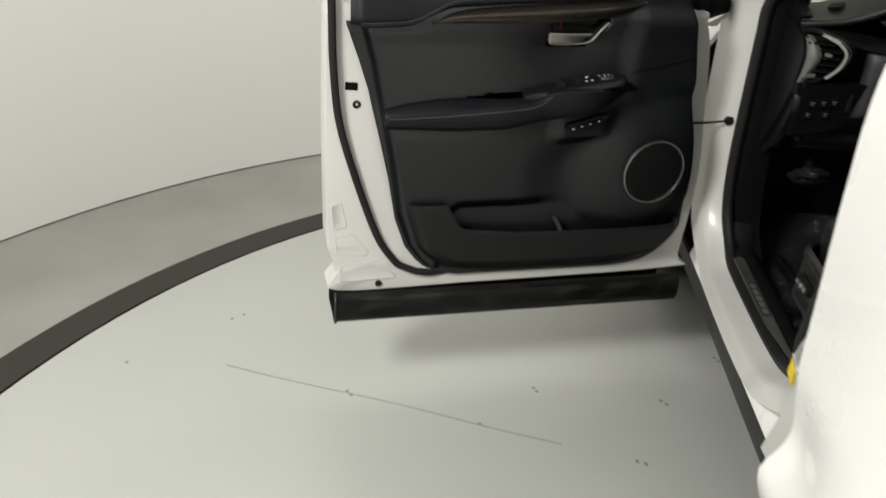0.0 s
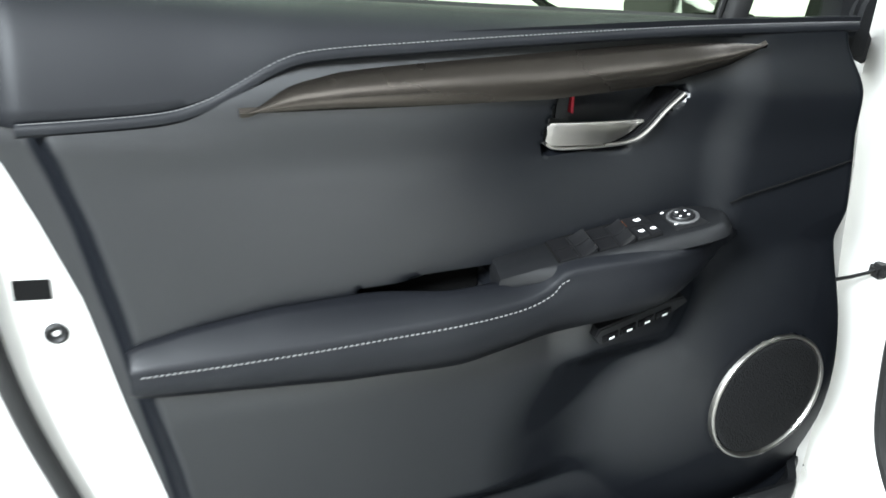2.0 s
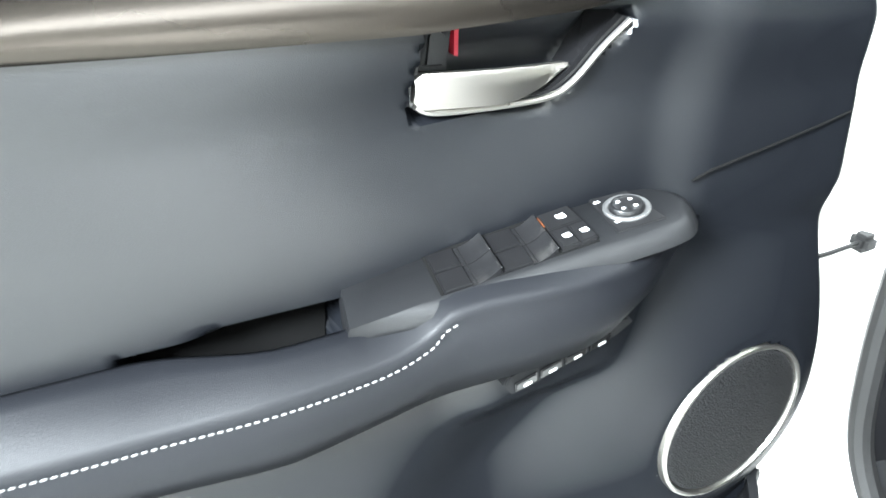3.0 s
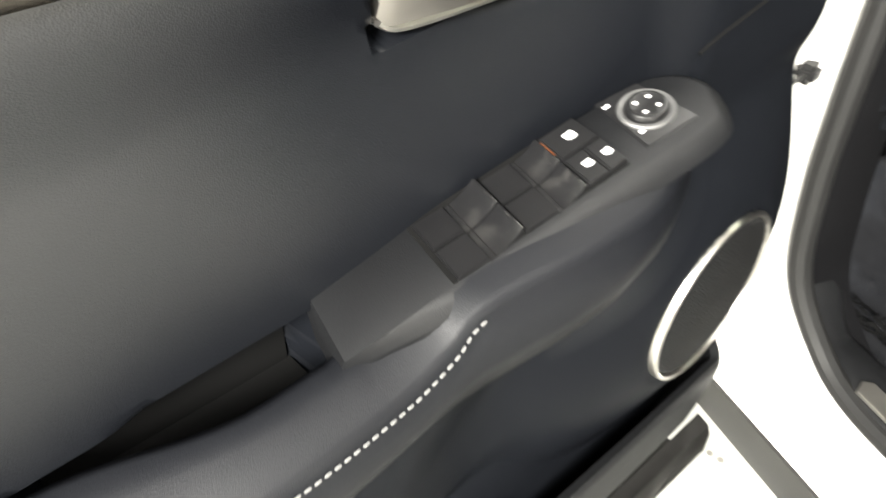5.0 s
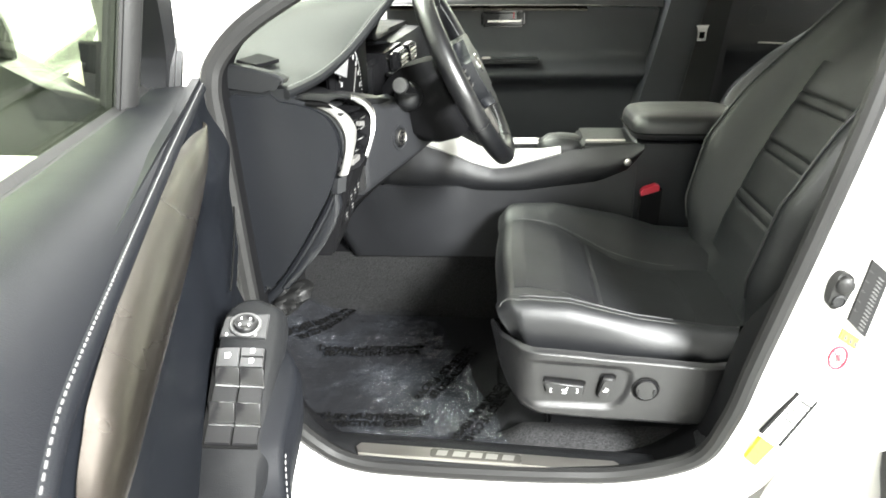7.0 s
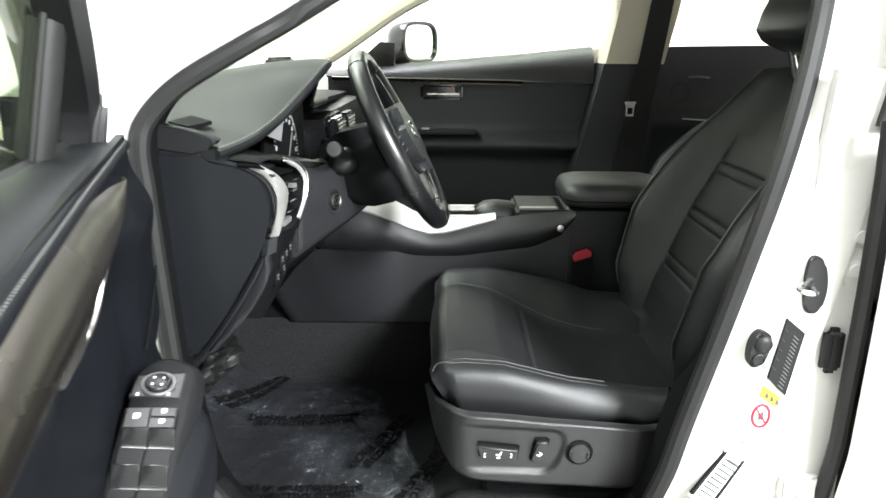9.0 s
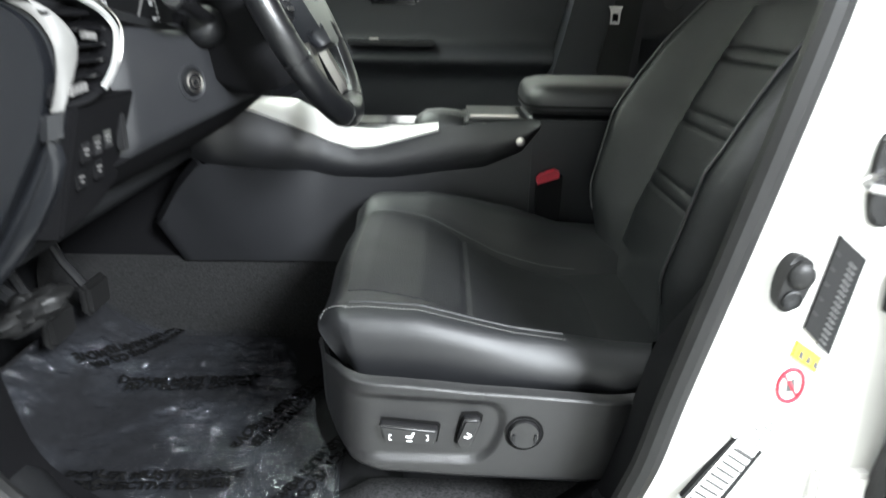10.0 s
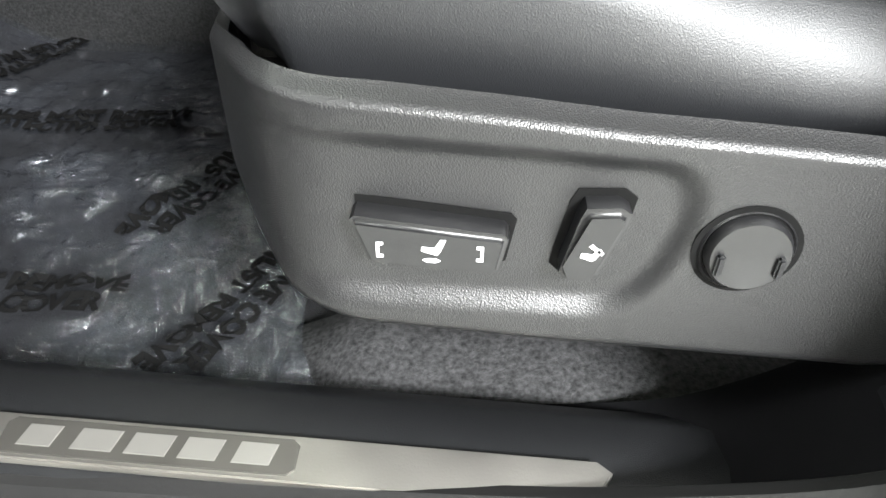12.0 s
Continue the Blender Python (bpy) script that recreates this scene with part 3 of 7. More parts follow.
# elbow rest
ARM_TOP = curve_at([(0.28, 0.900), (0.36, 0.904), (0.43, 0.908), (0.50, 0.901), (0.55, 0.892), (0.575, 0.881), (0.606, 0.872), (0.667, 0.868), (0.742, 0.862), (0.842, 0.858), (0.92, 0.847), (0.984, 0.833)])
ARM_STITCH = curve_at([(q[0], q[1]) for q in spline([(0.28, 0.890), (0.36, 0.898), (0.43, 0.902), (0.50, 0.897), (0.55, 0.887), (0.566, 0.871), (0.600, 0.859), (0.667, 0.851), (0.74, 0.841), (0.833, 0.830), (0.98, 0.818)], 5)])
ARM_LOW = curve_at([(0.27, 0.890), (0.325, 0.868), (0.42, 0.835), (0.56, 0.805), (0.66, 0.785), (0.78, 0.776), (0.966, 0.776)])
ARM_OUT = curve_at([(q[0], q[1]) for q in spline([(0.27, 0.335), (0.33, 0.372), (0.38, 0.405), (0.43, 0.421), (0.48, 0.419), (0.55, 0.404), (0.60, 0.404), (0.667, 0.404), (0.74, 0.393), (0.83, 0.381), (0.90, 0.373), (0.984, 0.362)], 5)])


def arm_ring(u):
    t, s, l, o = ARM_TOP(u), ARM_STITCH(u), ARM_LOW(u), ARM_OUT(u)
    s = min(s, t - 0.002)
    inner = 0.326 + 0.030 * step(0.596, 0.606, u) * step(0.752, 0.65, u)
    pts = [(inner - 0.004, t - 0.055), (inner, t - 0.003), (inner + 0.008, t), (inner + 0.4 * (o - inner), t - 0.002), (o - 0.010, s + 0.006), (o - 0.004, s + 0.001), (o - 0.0045, s - 0.002), (o, s - 0.010), (o - 0.001, (s + l) / 2), (o - 0.010, l + 0.012), (o - 0.028, l + 0.003), (inner - 0.02, l)]
    return [(u, a, b) for a, b in pts]


us = list(np.linspace(0.275, 0.97, 64)) + [0.976, 0.98, 0.983]
rings = [arm_ring(u) for u in us]
for k, f in ((-1, 0.86), (-2, 0.93), (-3, 0.97)):
    c = np.mean(np.array(rings[k]), axis=0)
    rings[k] = [tuple(c + (np.array(q) - c) * np.array([1, f, f])) for q in rings[k]]
armrest = dpart("elbow_rest", loft(rings), DOORHIDE, None, "padded black leather elbow rest", 70)
arm_line = [(u, ARM_OUT(u) - 0.0030, ARM_STITCH(u) - 0.0035) for u in np.linspace(0.549, 0.975, 160)]
stitches(arm_line, armrest, DOOR, 0.0040, 0.0016, 0.0008)

# switch plate
def plate(a, b, d):
    return (a, b, 0.9250 - (a - 0.39) * 0.206 + d)


PLATE = [(0.556, 0.3885), (0.5135, 0.394), (0.460, 0.400), (0.402, 0.4085), (0.371, 0.4115), (0.351, 0.4075), (0.336, 0.389), (0.332, 0.366), (0.342, 0.349), (0.373, 0.338), (0.436, 0.3305), (0.510, 0.3235), (0.569, 0.320)]
PLATE = [(0.6012, 0.3182), (0.6130, 0.3679), (0.589, 0.3765)] + [(q[0], q[1]) for q in spline([(a, b, 0) for a, b in PLATE], 4)]


def plate_ring(k, d):
    """The plate's outline drawn in by k, mostly along its outer side and its tip, at height d."""
    ring = []
    for a, b in PLATE:
        mid = 0.375 - 0.13 * (a - 0.37)
        out = step(mid - 0.01, mid + 0.02, b) * step(0.61, 0.56, a)
        ring.append(plate(a + k * step(0.37, 0.332, a), b - k * out + 0.25 * k * (1 - out), d))
    return ring


switch_plate = dpart("switch_plate", loft([plate_ring(k, d) for k, d in ((0.024, -0.030), (0.006, -0.017), (0.0, -0.012), (0.0012, -0.0092), (0.0035, -0.0055), (0.0070, -0.0022), (0.0110, -0.0004), (0.0135, 0.0))]), DOORHARD, None, "black plastic window switch plate", 60)
WELL = [(0.5395, 0.3235), (0.5480, 0.3755), (0.4255, 0.3865), (0.4180, 0.3325)]
dpart("switch_well", prism(WELL, plate, -0.01, 0.0006), GAPSHADE, switch_plate, "dark switch surround")
SWITCH = material("satin_black_switch", (0.007, 0.007, 0.0075), 0.36, spec=0.5, vary=0.1, scale=30, bump=0.05, bump_scale=900)


# One switch plastic in two tones: lips lighter as if lit, pads darker as shaded.
LIPM = material("polished_lit_lip", (0.008, 0.008, 0.0085), 0.20, spec=0.9, vary=0.1, scale=30, rough_vary=0.03)
PADM = material("matt_shaded_pad", (0.004, 0.004, 0.0045), 0.45, spec=0.3, vary=0.1, scale=30)


def skew(u, w):
    return plate_at(u + 0.16 * (w - 0.326), w)


def plate_at(u, w):
    return lambda h: plate(u, w, h)


def scoop(u0, u1, w0, w1):
    """The lip of a window switch: a hollow that curls up to a raised front edge."""
    prof = [(0.0, -0.002), (0.0, 0.0012), (0.18, 0.0008), (0.38, 0.0014), (0.58, 0.0030), (0.78, 0.0058), (0.92, 0.0088), (0.97, 0.0094), (1.0, 0.0088), (1.0, -0.002)]
    return loft([[skew(u0 + (u1 - u0) * a, w)(h * f * 0.72) for a, h in prof] for w, f in ((w0, 0.94), (w0 + 0.0008, 1.0), (w1 - 0.0008, 1.0), (w1, 0.94))])


for u_back, u_mid, u_front, w in ((0.5375, 0.5175, 0.4945, 0.3262), (0.4920, 0.4700, 0.4498, 0.3300)):
    for k in range(2):
        w0, w1 = w + 0.0010 + 0.0252 * k, w + 0.0245 + 0.0252 * k
        o = [(u_back + 0.16 * (w0 - 0.326), w0), (u_back + 0.16 * (w1 - 0.326), w1), (u_mid + 0.16 * (w1 - 0.326), w1 + 0.0022), (u_mid + 0.16 * (w0 - 0.326), w0 + 0.0022)]
        dpart("window_switch", prism(o, plate, 0.0, 0.0026, 0.0008), PADM, switch_plate, "square black switch pad", 30)
        dpart("switch_lip", scoop(u_mid - 0.0006, u_front, w0 + 0.0025, w1 + 0.0032), LIPM, switch_plate, "curled switch lip", 50)
for o in ([(0.4482, 0.3335), (0.4215, 0.3350), (0.4230, 0.3585), (0.4510, 0.3565)], [(0.4515, 0.3578), (0.4372, 0.3592), (0.4405, 0.3835), (0.4548, 0.3822)], [(0.4362, 0.3593), (0.4232, 0.3598), (0.4262, 0.3845), (0.4395, 0.3836)]):
    dpart("lock_switch", prism(o, plate, 0, 0.0042, 0.0009), SWITCH, switch_plate, "small black switch")
for a, b, r in ((0.4341, 0.3455, 0.0036), (0.4440, 0.3702, 0.0030), (0.4300, 0.3720, 0.0030)):
    dpart("symbol", prism([(a - r, b - r * 0.8), (a + r, b - r * 0.8), (a + r, b + r * 0.5), (a, b + r), (a - r, b + r * 0.8)], plate, 0.0042, 0.0045), INK, switch_plate, "white symbol")
dpart("symbol", prism([(0.4484, 0.3365), (0.4500, 0.3364), (0.4517, 0.3500), (0.4503, 0.3502)], plate, 0.0, 0.0036), material("orange_ink", (0.12, 0.035, 0.008), 0.5), switch_plate, "orange line")
MIRR = [(0.4005, 0.3350), (0.3698, 0.3412), (0.3692, 0.3915), (0.4090, 0.3860)]
dpart("mirror_switch", prism(MIRR, plate, -0.005, 0.0012, 0.0008), SWITCH, switch_plate, "square mirror switch")
n_pl = Vector((0.2017, 0, 0.9794))
kc = Vector(plate(0.3855, 0.3636, 0.0012))
knob = dpart("mirror_knob", lathe([(0.0136, 0), (0.0136, 0.0030), (0.0126, 0.0046), (0.0108, 0.0048), (0.0094, 0.0040), (0.0, 0.0040)], kc, n_pl, 32), SWITCH, switch_plate, "round mirror knob")
dpart("knob_ring", lathe([(0.0188, 0.0), (0.0188, 0.0012), (0.0178, 0.0020), (0.0152, 0.0017), (0.0142, 0.0008), (0.0142, 0.0)], kc, n_pl, 40), material("dull_silver_plastic", (0.12, 0.12, 0.12), 0.40, metal=0.6, vary=0.05), switch_plate, "pale ring round the knob")
e1, e2 = Vector((0.9794, 0, -0.2017)), Vector((0, 1, 0))
for k in range(4):
    a = k * math.pi / 2 + 0.6
    p0 = kc + n_pl * 0.0043 + (e1 * math.cos(a) + e2 * math.sin(a)) * 0.0072
    dpart("symbol", rbox(p0.x - 0.0013, p0.y - 0.0010, p0.z - 0.0004, p0.x + 0.0013, p0.y + 0.0010, p0.z + 0.0006, 0), INK, knob, "white symbol")
for a, b in ((0.3990, 0.3428), (0.4012, 0.3745)):
    dpart("symbol", prism([(a - 0.0022, b - 0.0012), (a + 0.0022, b - 0.0012), (a + 0.0022, b + 0.0012), (a - 0.0022, b + 0.0012)], plate, 0.0012, 0.0016), INK, switch_plate, "white symbol")
# The recess is shallow; a black floor stands in for a deep one's shade.
dpart("grip_shade_floor", prism([(0.599, 0.27), (0.755, 0.27), (0.755, 0.352), (0.599, 0.352)], lambda a, b, d: (a, b, d), 0.8015, 0.8065), GAPSHADE, armrest, "black floor standing for shade in the pull-handle recess")

# Black sheet over the recess's back face, in place of the shade there.
dpart("grip_shade_back", prism([(0.601, 0.795), (0.738, 0.795), (0.738, 0.855), (0.601, 0.866)], uv, 0.27, 0.2885), GAPSHADE, armrest, "black sheet standing for shade at the back of the pull-handle recess")

# memory buttons
def mem(a, b, d):
    return (a, 0.3665 + d, b)


dpart("memory_strip", prism([(0.478, 0.784), (0.474, 0.794), (0.388, 0.8175), (0.360, 0.823), (0.352, 0.815), (0.370, 0.806), (0.455, 0.774), (0.468, 0.772)], mem, -0.02, 0.0, 0.002), DOORHARD, None, "black memory button strip")
for k in range(4):
    a, b = 0.4575 - 0.0235 * k, 0.7855 + 0.0070 * k
    btn = dpart("memory_button", prism([(a - 0.0100, b - 0.0025), (a + 0.0100, b - 0.0085), (a + 0.0112, b - 0.0002), (a - 0.0090, b + 0.0060)], mem, 0.0, 0.003, 0.001), GLOSS, None, "small black button")
    dpart("symbol", prism([(a - 0.004, b - 0.0025), (a + 0.003, b - 0.0045), (a + 0.003, b - 0.0020), (a - 0.004, b)], mem, 0.0032, 0.0035), INK, btn, "white symbol")
dpart("panel_seam", tube([(0.300, 0.3415, 0.928), (0.284, 0.3438, 0.936), (0.22, 0.3443, 0.950), (0.16, 0.3440, 0.963), (0.122, 0.342, 0.971)], 0.0013, 6), GAPSHADE)

# loudspeaker
sp = Vector((SPEAKER[0], 0.3765, SPEAKER[1]))
sn = Vector((-0.02, 1, 0.03)).normalized()
speaker = dpart("loudspeaker", lathe([(0.088, -0.03), (0.088, -0.005), (0.079, -0.002), (0.05, 0.002), (0.0, 0.004)], sp, sn, 48), material("speaker_mesh", (0.006, 0.0062, 0.0066), 0.75, vary=0.1, scale=10, bump=1.0, bump_scale=420, cells=True, spec=0.2), None, "black loudspeaker mesh")
dpart("speaker_ring", lathe([(0.0950, -0.03), (0.0957, -0.004), (0.0948, -0.0014), (0.0928, -0.0004), (0.0904, -0.0014), (0.0890, -0.006), (0.0884, -0.02)], sp, sn, 64), SATIN, speaker, "satin silver ring")
bm = bmesh.new()
e1 = sn.orthogonal().normalized()
e2 = sn.cross(e1)
for i in range(-36, 37):
    for j in range(-40, 41):
        a, b = (i + 0.5 * (j % 2)) * 0.0028, j * 0.00242
        r = math.hypot(a, b)
        if r < 0.0845:
            h = 0.0042 - 0.0062 * (r / 0.089) ** 2
            c = sp + e1 * a + e2 * b + sn * (h + 0.0003)
            vs = [bm.verts.new(c + (e1 * math.cos(k * 1.0472) + e2 * math.sin(k * 1.0472)) * 0.00085) for k in range(6)]
            bm.faces.new(vs)
dpart("perforation", bm, GAPSHADE, speaker, kind="stuff")

# inner door handle, set back into its scoop
def hs(a, d, b):
    return (0.5445 + (a - 0.557) * 0.92, d - 0.018, b)


HB = [(0.556, 1.058), (0.557, 1.02), (0.554, 1.002), (0.54, 0.996), (0.49, 0.996), (0.44, 1.000), (0.42, 1.012), (0.402, 1.040), (0.382, 1.062)]
handle = dpart("door_handle", prism(HB, lambda a, b, d: hs(a, d, b), 0.27, 0.296, 0.001), GLOSS, None, "handle recess")
rim = spline([(0.556, 0.326, 1.004), (0.54, 0.326, 0.998), (0.49, 0.327, 0.998), (0.443, 0.330, 1.002), (0.423, 0.335, 1.014), (0.405, 0.342, 1.040), (0.388, 0.348, 1.060)], 6)
side = spline([(0.558, 0.326, 1.062), (0.558, 0.326, 1.03), (0.5575, 0.326, 1.006), (0.549, 0.325, 0.9995), (0.49, 0.326, 1.0005), (0.445, 0.329, 1.0045), (0.427, 0.333, 1.016), (0.410, 0.340, 1.041), (0.393, 0.346, 1.062)], 6)
dpart("recess_wall", loft([[hs(u - 0.004, w - 0.002, v - 0.002), hs(u + 0.0045, w - 0.003, v + 0.002), hs(u + 0.006, 0.312, v + 0.003), hs(u - 0.004, 0.310, v - 0.002)] for u, w, v in side]), GLOSS, handle, "gloss black recess wall", 60)
dpart("handle_rim", tube([hs(*q) for q in rim], 0.0027, 8), SATIN, handle, "satin silver rim")
lever = []
for u in np.linspace(0.4235, 0.559, 24):
    lo = 1.0005 + 0.026 * max(0, (0.49 - u) / 0.0665) ** 2
    lo = min(lo, 1.026)
    hi = 1.0265
    wv = 0.330 + 0.004 * math.sin((u - 0.42) / 0.137 * math.pi)
    tip = 0.006 * step(0.550, 0.559, u) ** 2
    lo, hi = lo + tip, hi - tip * 0.7
    lever.append([(u, wv - 0.012, hi - 0.002), (u, wv - 0.002, hi), (u, wv, hi - 0.003), (u, wv + 0.0015, (lo + hi) / 2), (u, wv - 0.001, lo + 0.001), (u, wv - 0.010, lo)])
dpart("lever", loft([[hs(*q) for q in r] for r in lever]), material("satin_grey_metal", (0.33, 0.315, 0.295), 0.34, metal=1.0, vary=0.06, scale=12, bump=0.05, bump_scale=500), handle, "satin silver pull lever", 40)
dpart("lock_knob", prism([(0.549, 1.056), (0.552, 1.050), (0.553, 1.024), (0.527, 1.024), (0.526, 1.048), (0.530, 1.055), (0.538, 1.058)], lambda a, b, d: hs(a, d, b), 0.275, 0.322, 0.006, 3), HARD, handle, "black lock knob")
dpart("lock_mark", prism([(0.5205, 1.053), (0.519, 1.032), (0.5155, 1.031), (0.517, 1.053)], lambda a, b, d: hs(a, d, b), 0.28, 0.312), RED, handle, "red lock mark")

# map pocket
POCKET = [(0.935, 0.560), (0.87, 0.566), (0.798, 0.565), (0.785, 0.55), (0.752, 0.497), (0.735, 0.487), (0.583, 0.471), (0.40, 0.468), (0.237, 0.468), (0.13, 0.472), (0.055, 0.478)]
pk = curve_at(POCKET)


def pocket_point(s, t):
    lo = 0.332 + 0.03 * abs(s - 0.5) ** 4 * 16
    u0 = PANEL_FRONT(0.40) + 0.02
    u1 = PANEL_REAR(0.50) - 0.012
    u = u0 + s * (u1 - u0)
    v_hi = pk(u)
    v = lo + (v_hi - lo) * t
    umin, umax = PANEL_FRONT(v) + 0.008, PANEL_REAR(v) - 0.010
    u = umin + s * (umax - umin)
    v_hi = pk(u)
    v = lo + (v_hi - lo) * t
    e = min(umax - u, u - umin)
    w = 0.374 - 0.045 * (1 - step(0, 0.05, e)) - 0.030 * (1 - step(0.0, 0.35, t)) - 0.004 * step(0.93, 1.0, t)
    return (u, w, v)


pocket = dpart("map_pocket", grid(pocket_point, 110, 20, -0.012), DOORHARD, None, "black plastic map pocket", 45)
dpart("pocket_rib", tube([(0.448, 0.32, 0.490), (0.443, 0.345, 0.480), (0.437, 0.362, 0.462)], 0.008, 8), HARD, pocket)

# seal, cladding and pressings
SEALP = spline([(1.128, 0, 1.20), (1.121, 0, 1.169), (1.116, 0, 1.059), (1.111, 0, 0.94), (1.093, 0, 0.785), (1.047, 0, 0.627), (0.982, 0, 0.452), (0.929, 0, 0.372), (0.90, 0, 0.352), (0.862, 0, 0.336)], 8)
dpart("shell_seal", tube([(q[0], 0.285 + LEAN(q[2]) * 0.9, q[2]) for q in SEALP] + [(0.82, 0.333, 0.3285), (0.77, 0.322, 0.3265)], 0.0105, 10), RUBBER, None, "black rubber door seal")
dpart("lower_cladding", loft([[(u, w, v) for u in np.linspace(0.005, 1.108, 20)] for w, v in ((0.35, 0.286), (0.372, 0.278), (0.380, 0.262), (0.382, 0.225), (0.374, 0.202), (0.34, 0.195), (0.24, 0.20), (0.23, 0.30), (0.28, 0.30))], closed=True), CLAD, None, "dark plastic lower cladding", 30)
dpart("cladding_lip", tube(spline([(1.104, 0.352, 0.288), (1.106, 0.374, 0.279), (1.107, 0.383, 0.262), (1.107, 0.385, 0.225), (1.106, 0.377, 0.203), (1.105, 0.345, 0.195)], 4), 0.0045, 8), CLAD, None, "folded end of the cladding")
# holes and pressings of the rear edge
for a, b, r in ((1.045, 0.826, 0.0115), (0.974, 0.300, 0.010)):
    w = 0.272 + LEAN(b)
    dpart("plug", lathe([(r, -0.004), (r, 0.002), (r * 0.75, 0.004), (r * 0.55, 0.001), (0, 0.0)], (a, w, b), (0, 1, 0), 20), RUBBER, shell, "round black plug")
dpart("latch_hole", prism([(1.044, 0.864), (1.077, 0.866), (1.077, 0.887), (1.044, 0.885)], uv, 0.20, 0.2745, 0.001), GAPSHADE, shell, "black latch opening")
# pressed fields with rounded corners, a shallow step deep
for outl in ([(1.106, 0.470), (1.112, 0.545), (1.084, 0.548), (1.068, 0.478)], [(1.098, 0.395), (1.103, 0.448), (1.050, 0.455), (1.006, 0.402), (1.012, 0.388)], [(1.086, 0.312), (1.090, 0.362), (0.998, 0.366), (0.930, 0.330), (0.925, 0.316)]):
    edge = [(p, outl[(k + 1) % len(outl)]) for k, p in enumerate(outl)]
    o = [(q[0], q[1]) for q in spline([(a + (c - a) * f, b + (d - b) * f, 0) for (a, b), (c, d) in edge for f in (0.12, 0.5, 0.88)], 3, closed=True)]
    c = np.mean(np.array(outl), axis=0)
    field = lambda f, d: [(c[0] + (a - c[0]) * f, 0.2724 + LEAN(b) + d, c[1] + (b - c[1]) * f) for a, b in o]
    dpart("pressing", loft([field(1.05, -0.002), field(1.04, 0.0004), field(0.99, 0.0014), field(0.95, 0.0012), field(0.90, 0.0003)]), JAMB, shell, "pressed field", 60)

# window frame, glass and mirror; the glass leans inwards as it rises
def win(a, d, b):
    return (a, d + 0.22 * (b - 1.12), b)


def wuv(a, b, d):
    return win(a, d, b)


fr = spline([(1.128, 0, 1.11), (1.135, 0, 1.25), (1.10, 0, 1.42), (0.95, 0, 1.50), (0.70, 0, 1.485), (0.45, 0, 1.40), (0.25, 0, 1.285), (0.135, 0, 1.208), (0.100, 0, 1.160), (0.085, 0, 1.085)], 8)
outer = [(q[0], q[2]) for q in fr]
cen = np.array([0.65, 1.22])
inner = []
for i, q in enumerate(outer):
    d = np.array(outer[min(i + 1, len(outer) - 1)]) - np.array(outer[max(i - 1, 0)])
    n = np.array([-d[1], d[0]]) / np.linalg.norm(d)
    n = n if n @ (cen - np.array(q)) > 0 else -n
    inner.append(tuple(np.array(q) + n * (0.055 if i < 20 else 0.040)))
wf = dpart("window_frame", loft([[win(outer[i][0], 0.200, outer[i][1]), win(outer[i][0], 0.272, outer[i][1]), win(outer[i][0] * 0.7 + inner[i][0] * 0.3, 0.280, outer[i][1] * 0.7 + inner[i][1] * 0.3), win(inner[i][0], 0.272, inner[i][1]), win(inner[i][0], 0.234, inner[i][1])] for i in range(len(outer))]), HARD, None, "black window frame")
skin = []
for i, q in enumerate(outer):
    d = np.array(outer[min(i + 1, len(outer) - 1)]) - np.array(outer[max(i - 1, 0)])
    n = np.array([d[1], -d[0]]) / np.linalg.norm(d)
    n = n if n @ (cen - np.array(q)) < 0 else -n
    skin.append(tuple(np.array(q) + n * 0.016))
dpart("frame_skin", loft([[win(skin[i][0], 0.180, skin[i][1]), win(skin[i][0], 0.212, skin[i][1]), win(outer[i][0], 0.216, outer[i][1]), win(outer[i][0], 0.180, outer[i][1])] for i in range(len(outer) - 10)]), JAMB, wf, "white painted outer frame", 50)
dpart("divider", loft([[win(u, w, v) for u, w in ((0.264, 0.225), (0.290, 0.225), (0.292, 0.250), (0.286, 0.262), (0.268, 0.262), (0.262, 0.250))] for v in np.linspace(1.105, 1.315, 6)]), RUBBER, wf, "black divider bar", 60)
dpart("channel", tube([win(u, 0.244, v) for u, v in ((0.296, 1.11), (0.297, 1.31))], 0.004, 8), RUBBER, wf, "black glass channel")
dpart("sail", prism([(0.075, 1.085), (0.118, 1.085), (0.126, 1.150), (0.118, 1.185), (0.098, 1.165)], wuv, 0.205, 0.289, 0.008), HARD, wf, "black corner panel")
dpart("glass", prism([(0.12, 1.10), (1.11, 1.11), (1.09, 1.40), (0.94, 1.47), (0.70, 1.45), (0.45, 1.37), (0.26, 1.26), (0.13, 1.17)], wuv, 0.236, 0.240), DOORGLASS, None, "clear side window glass with a green tint")
dpart("belt_seal", loft([[(u, 0.240, BELT(u) - 0.010), (u, 0.240, BELT(u) + 0.006), (u, 0.244, BELT(u) + 0.008), (u, 0.250, BELT(u) + 0.002), (u, 0.254, BELT(u) + 0.006), (u, 0.259, BELT(u) + 0.003), (u, 0.262, BELT(u) - 0.010)] for u in np.linspace(0.12, 1.09, 20)]), RUBBER, None, "black belt-line seal", 30)
# mirror on its foot outside the glass, facing back
MC = Vector((0.318, 0.005, 1.165))
MN = Vector((0.93, 0.37, 0.0)).normalized()
MW = Vector((-0.37, 0.93, 0.0)).normalized()


def mir(a, b, d):
    return MC + MW * a + MN * d + Vector((0, 0, b))


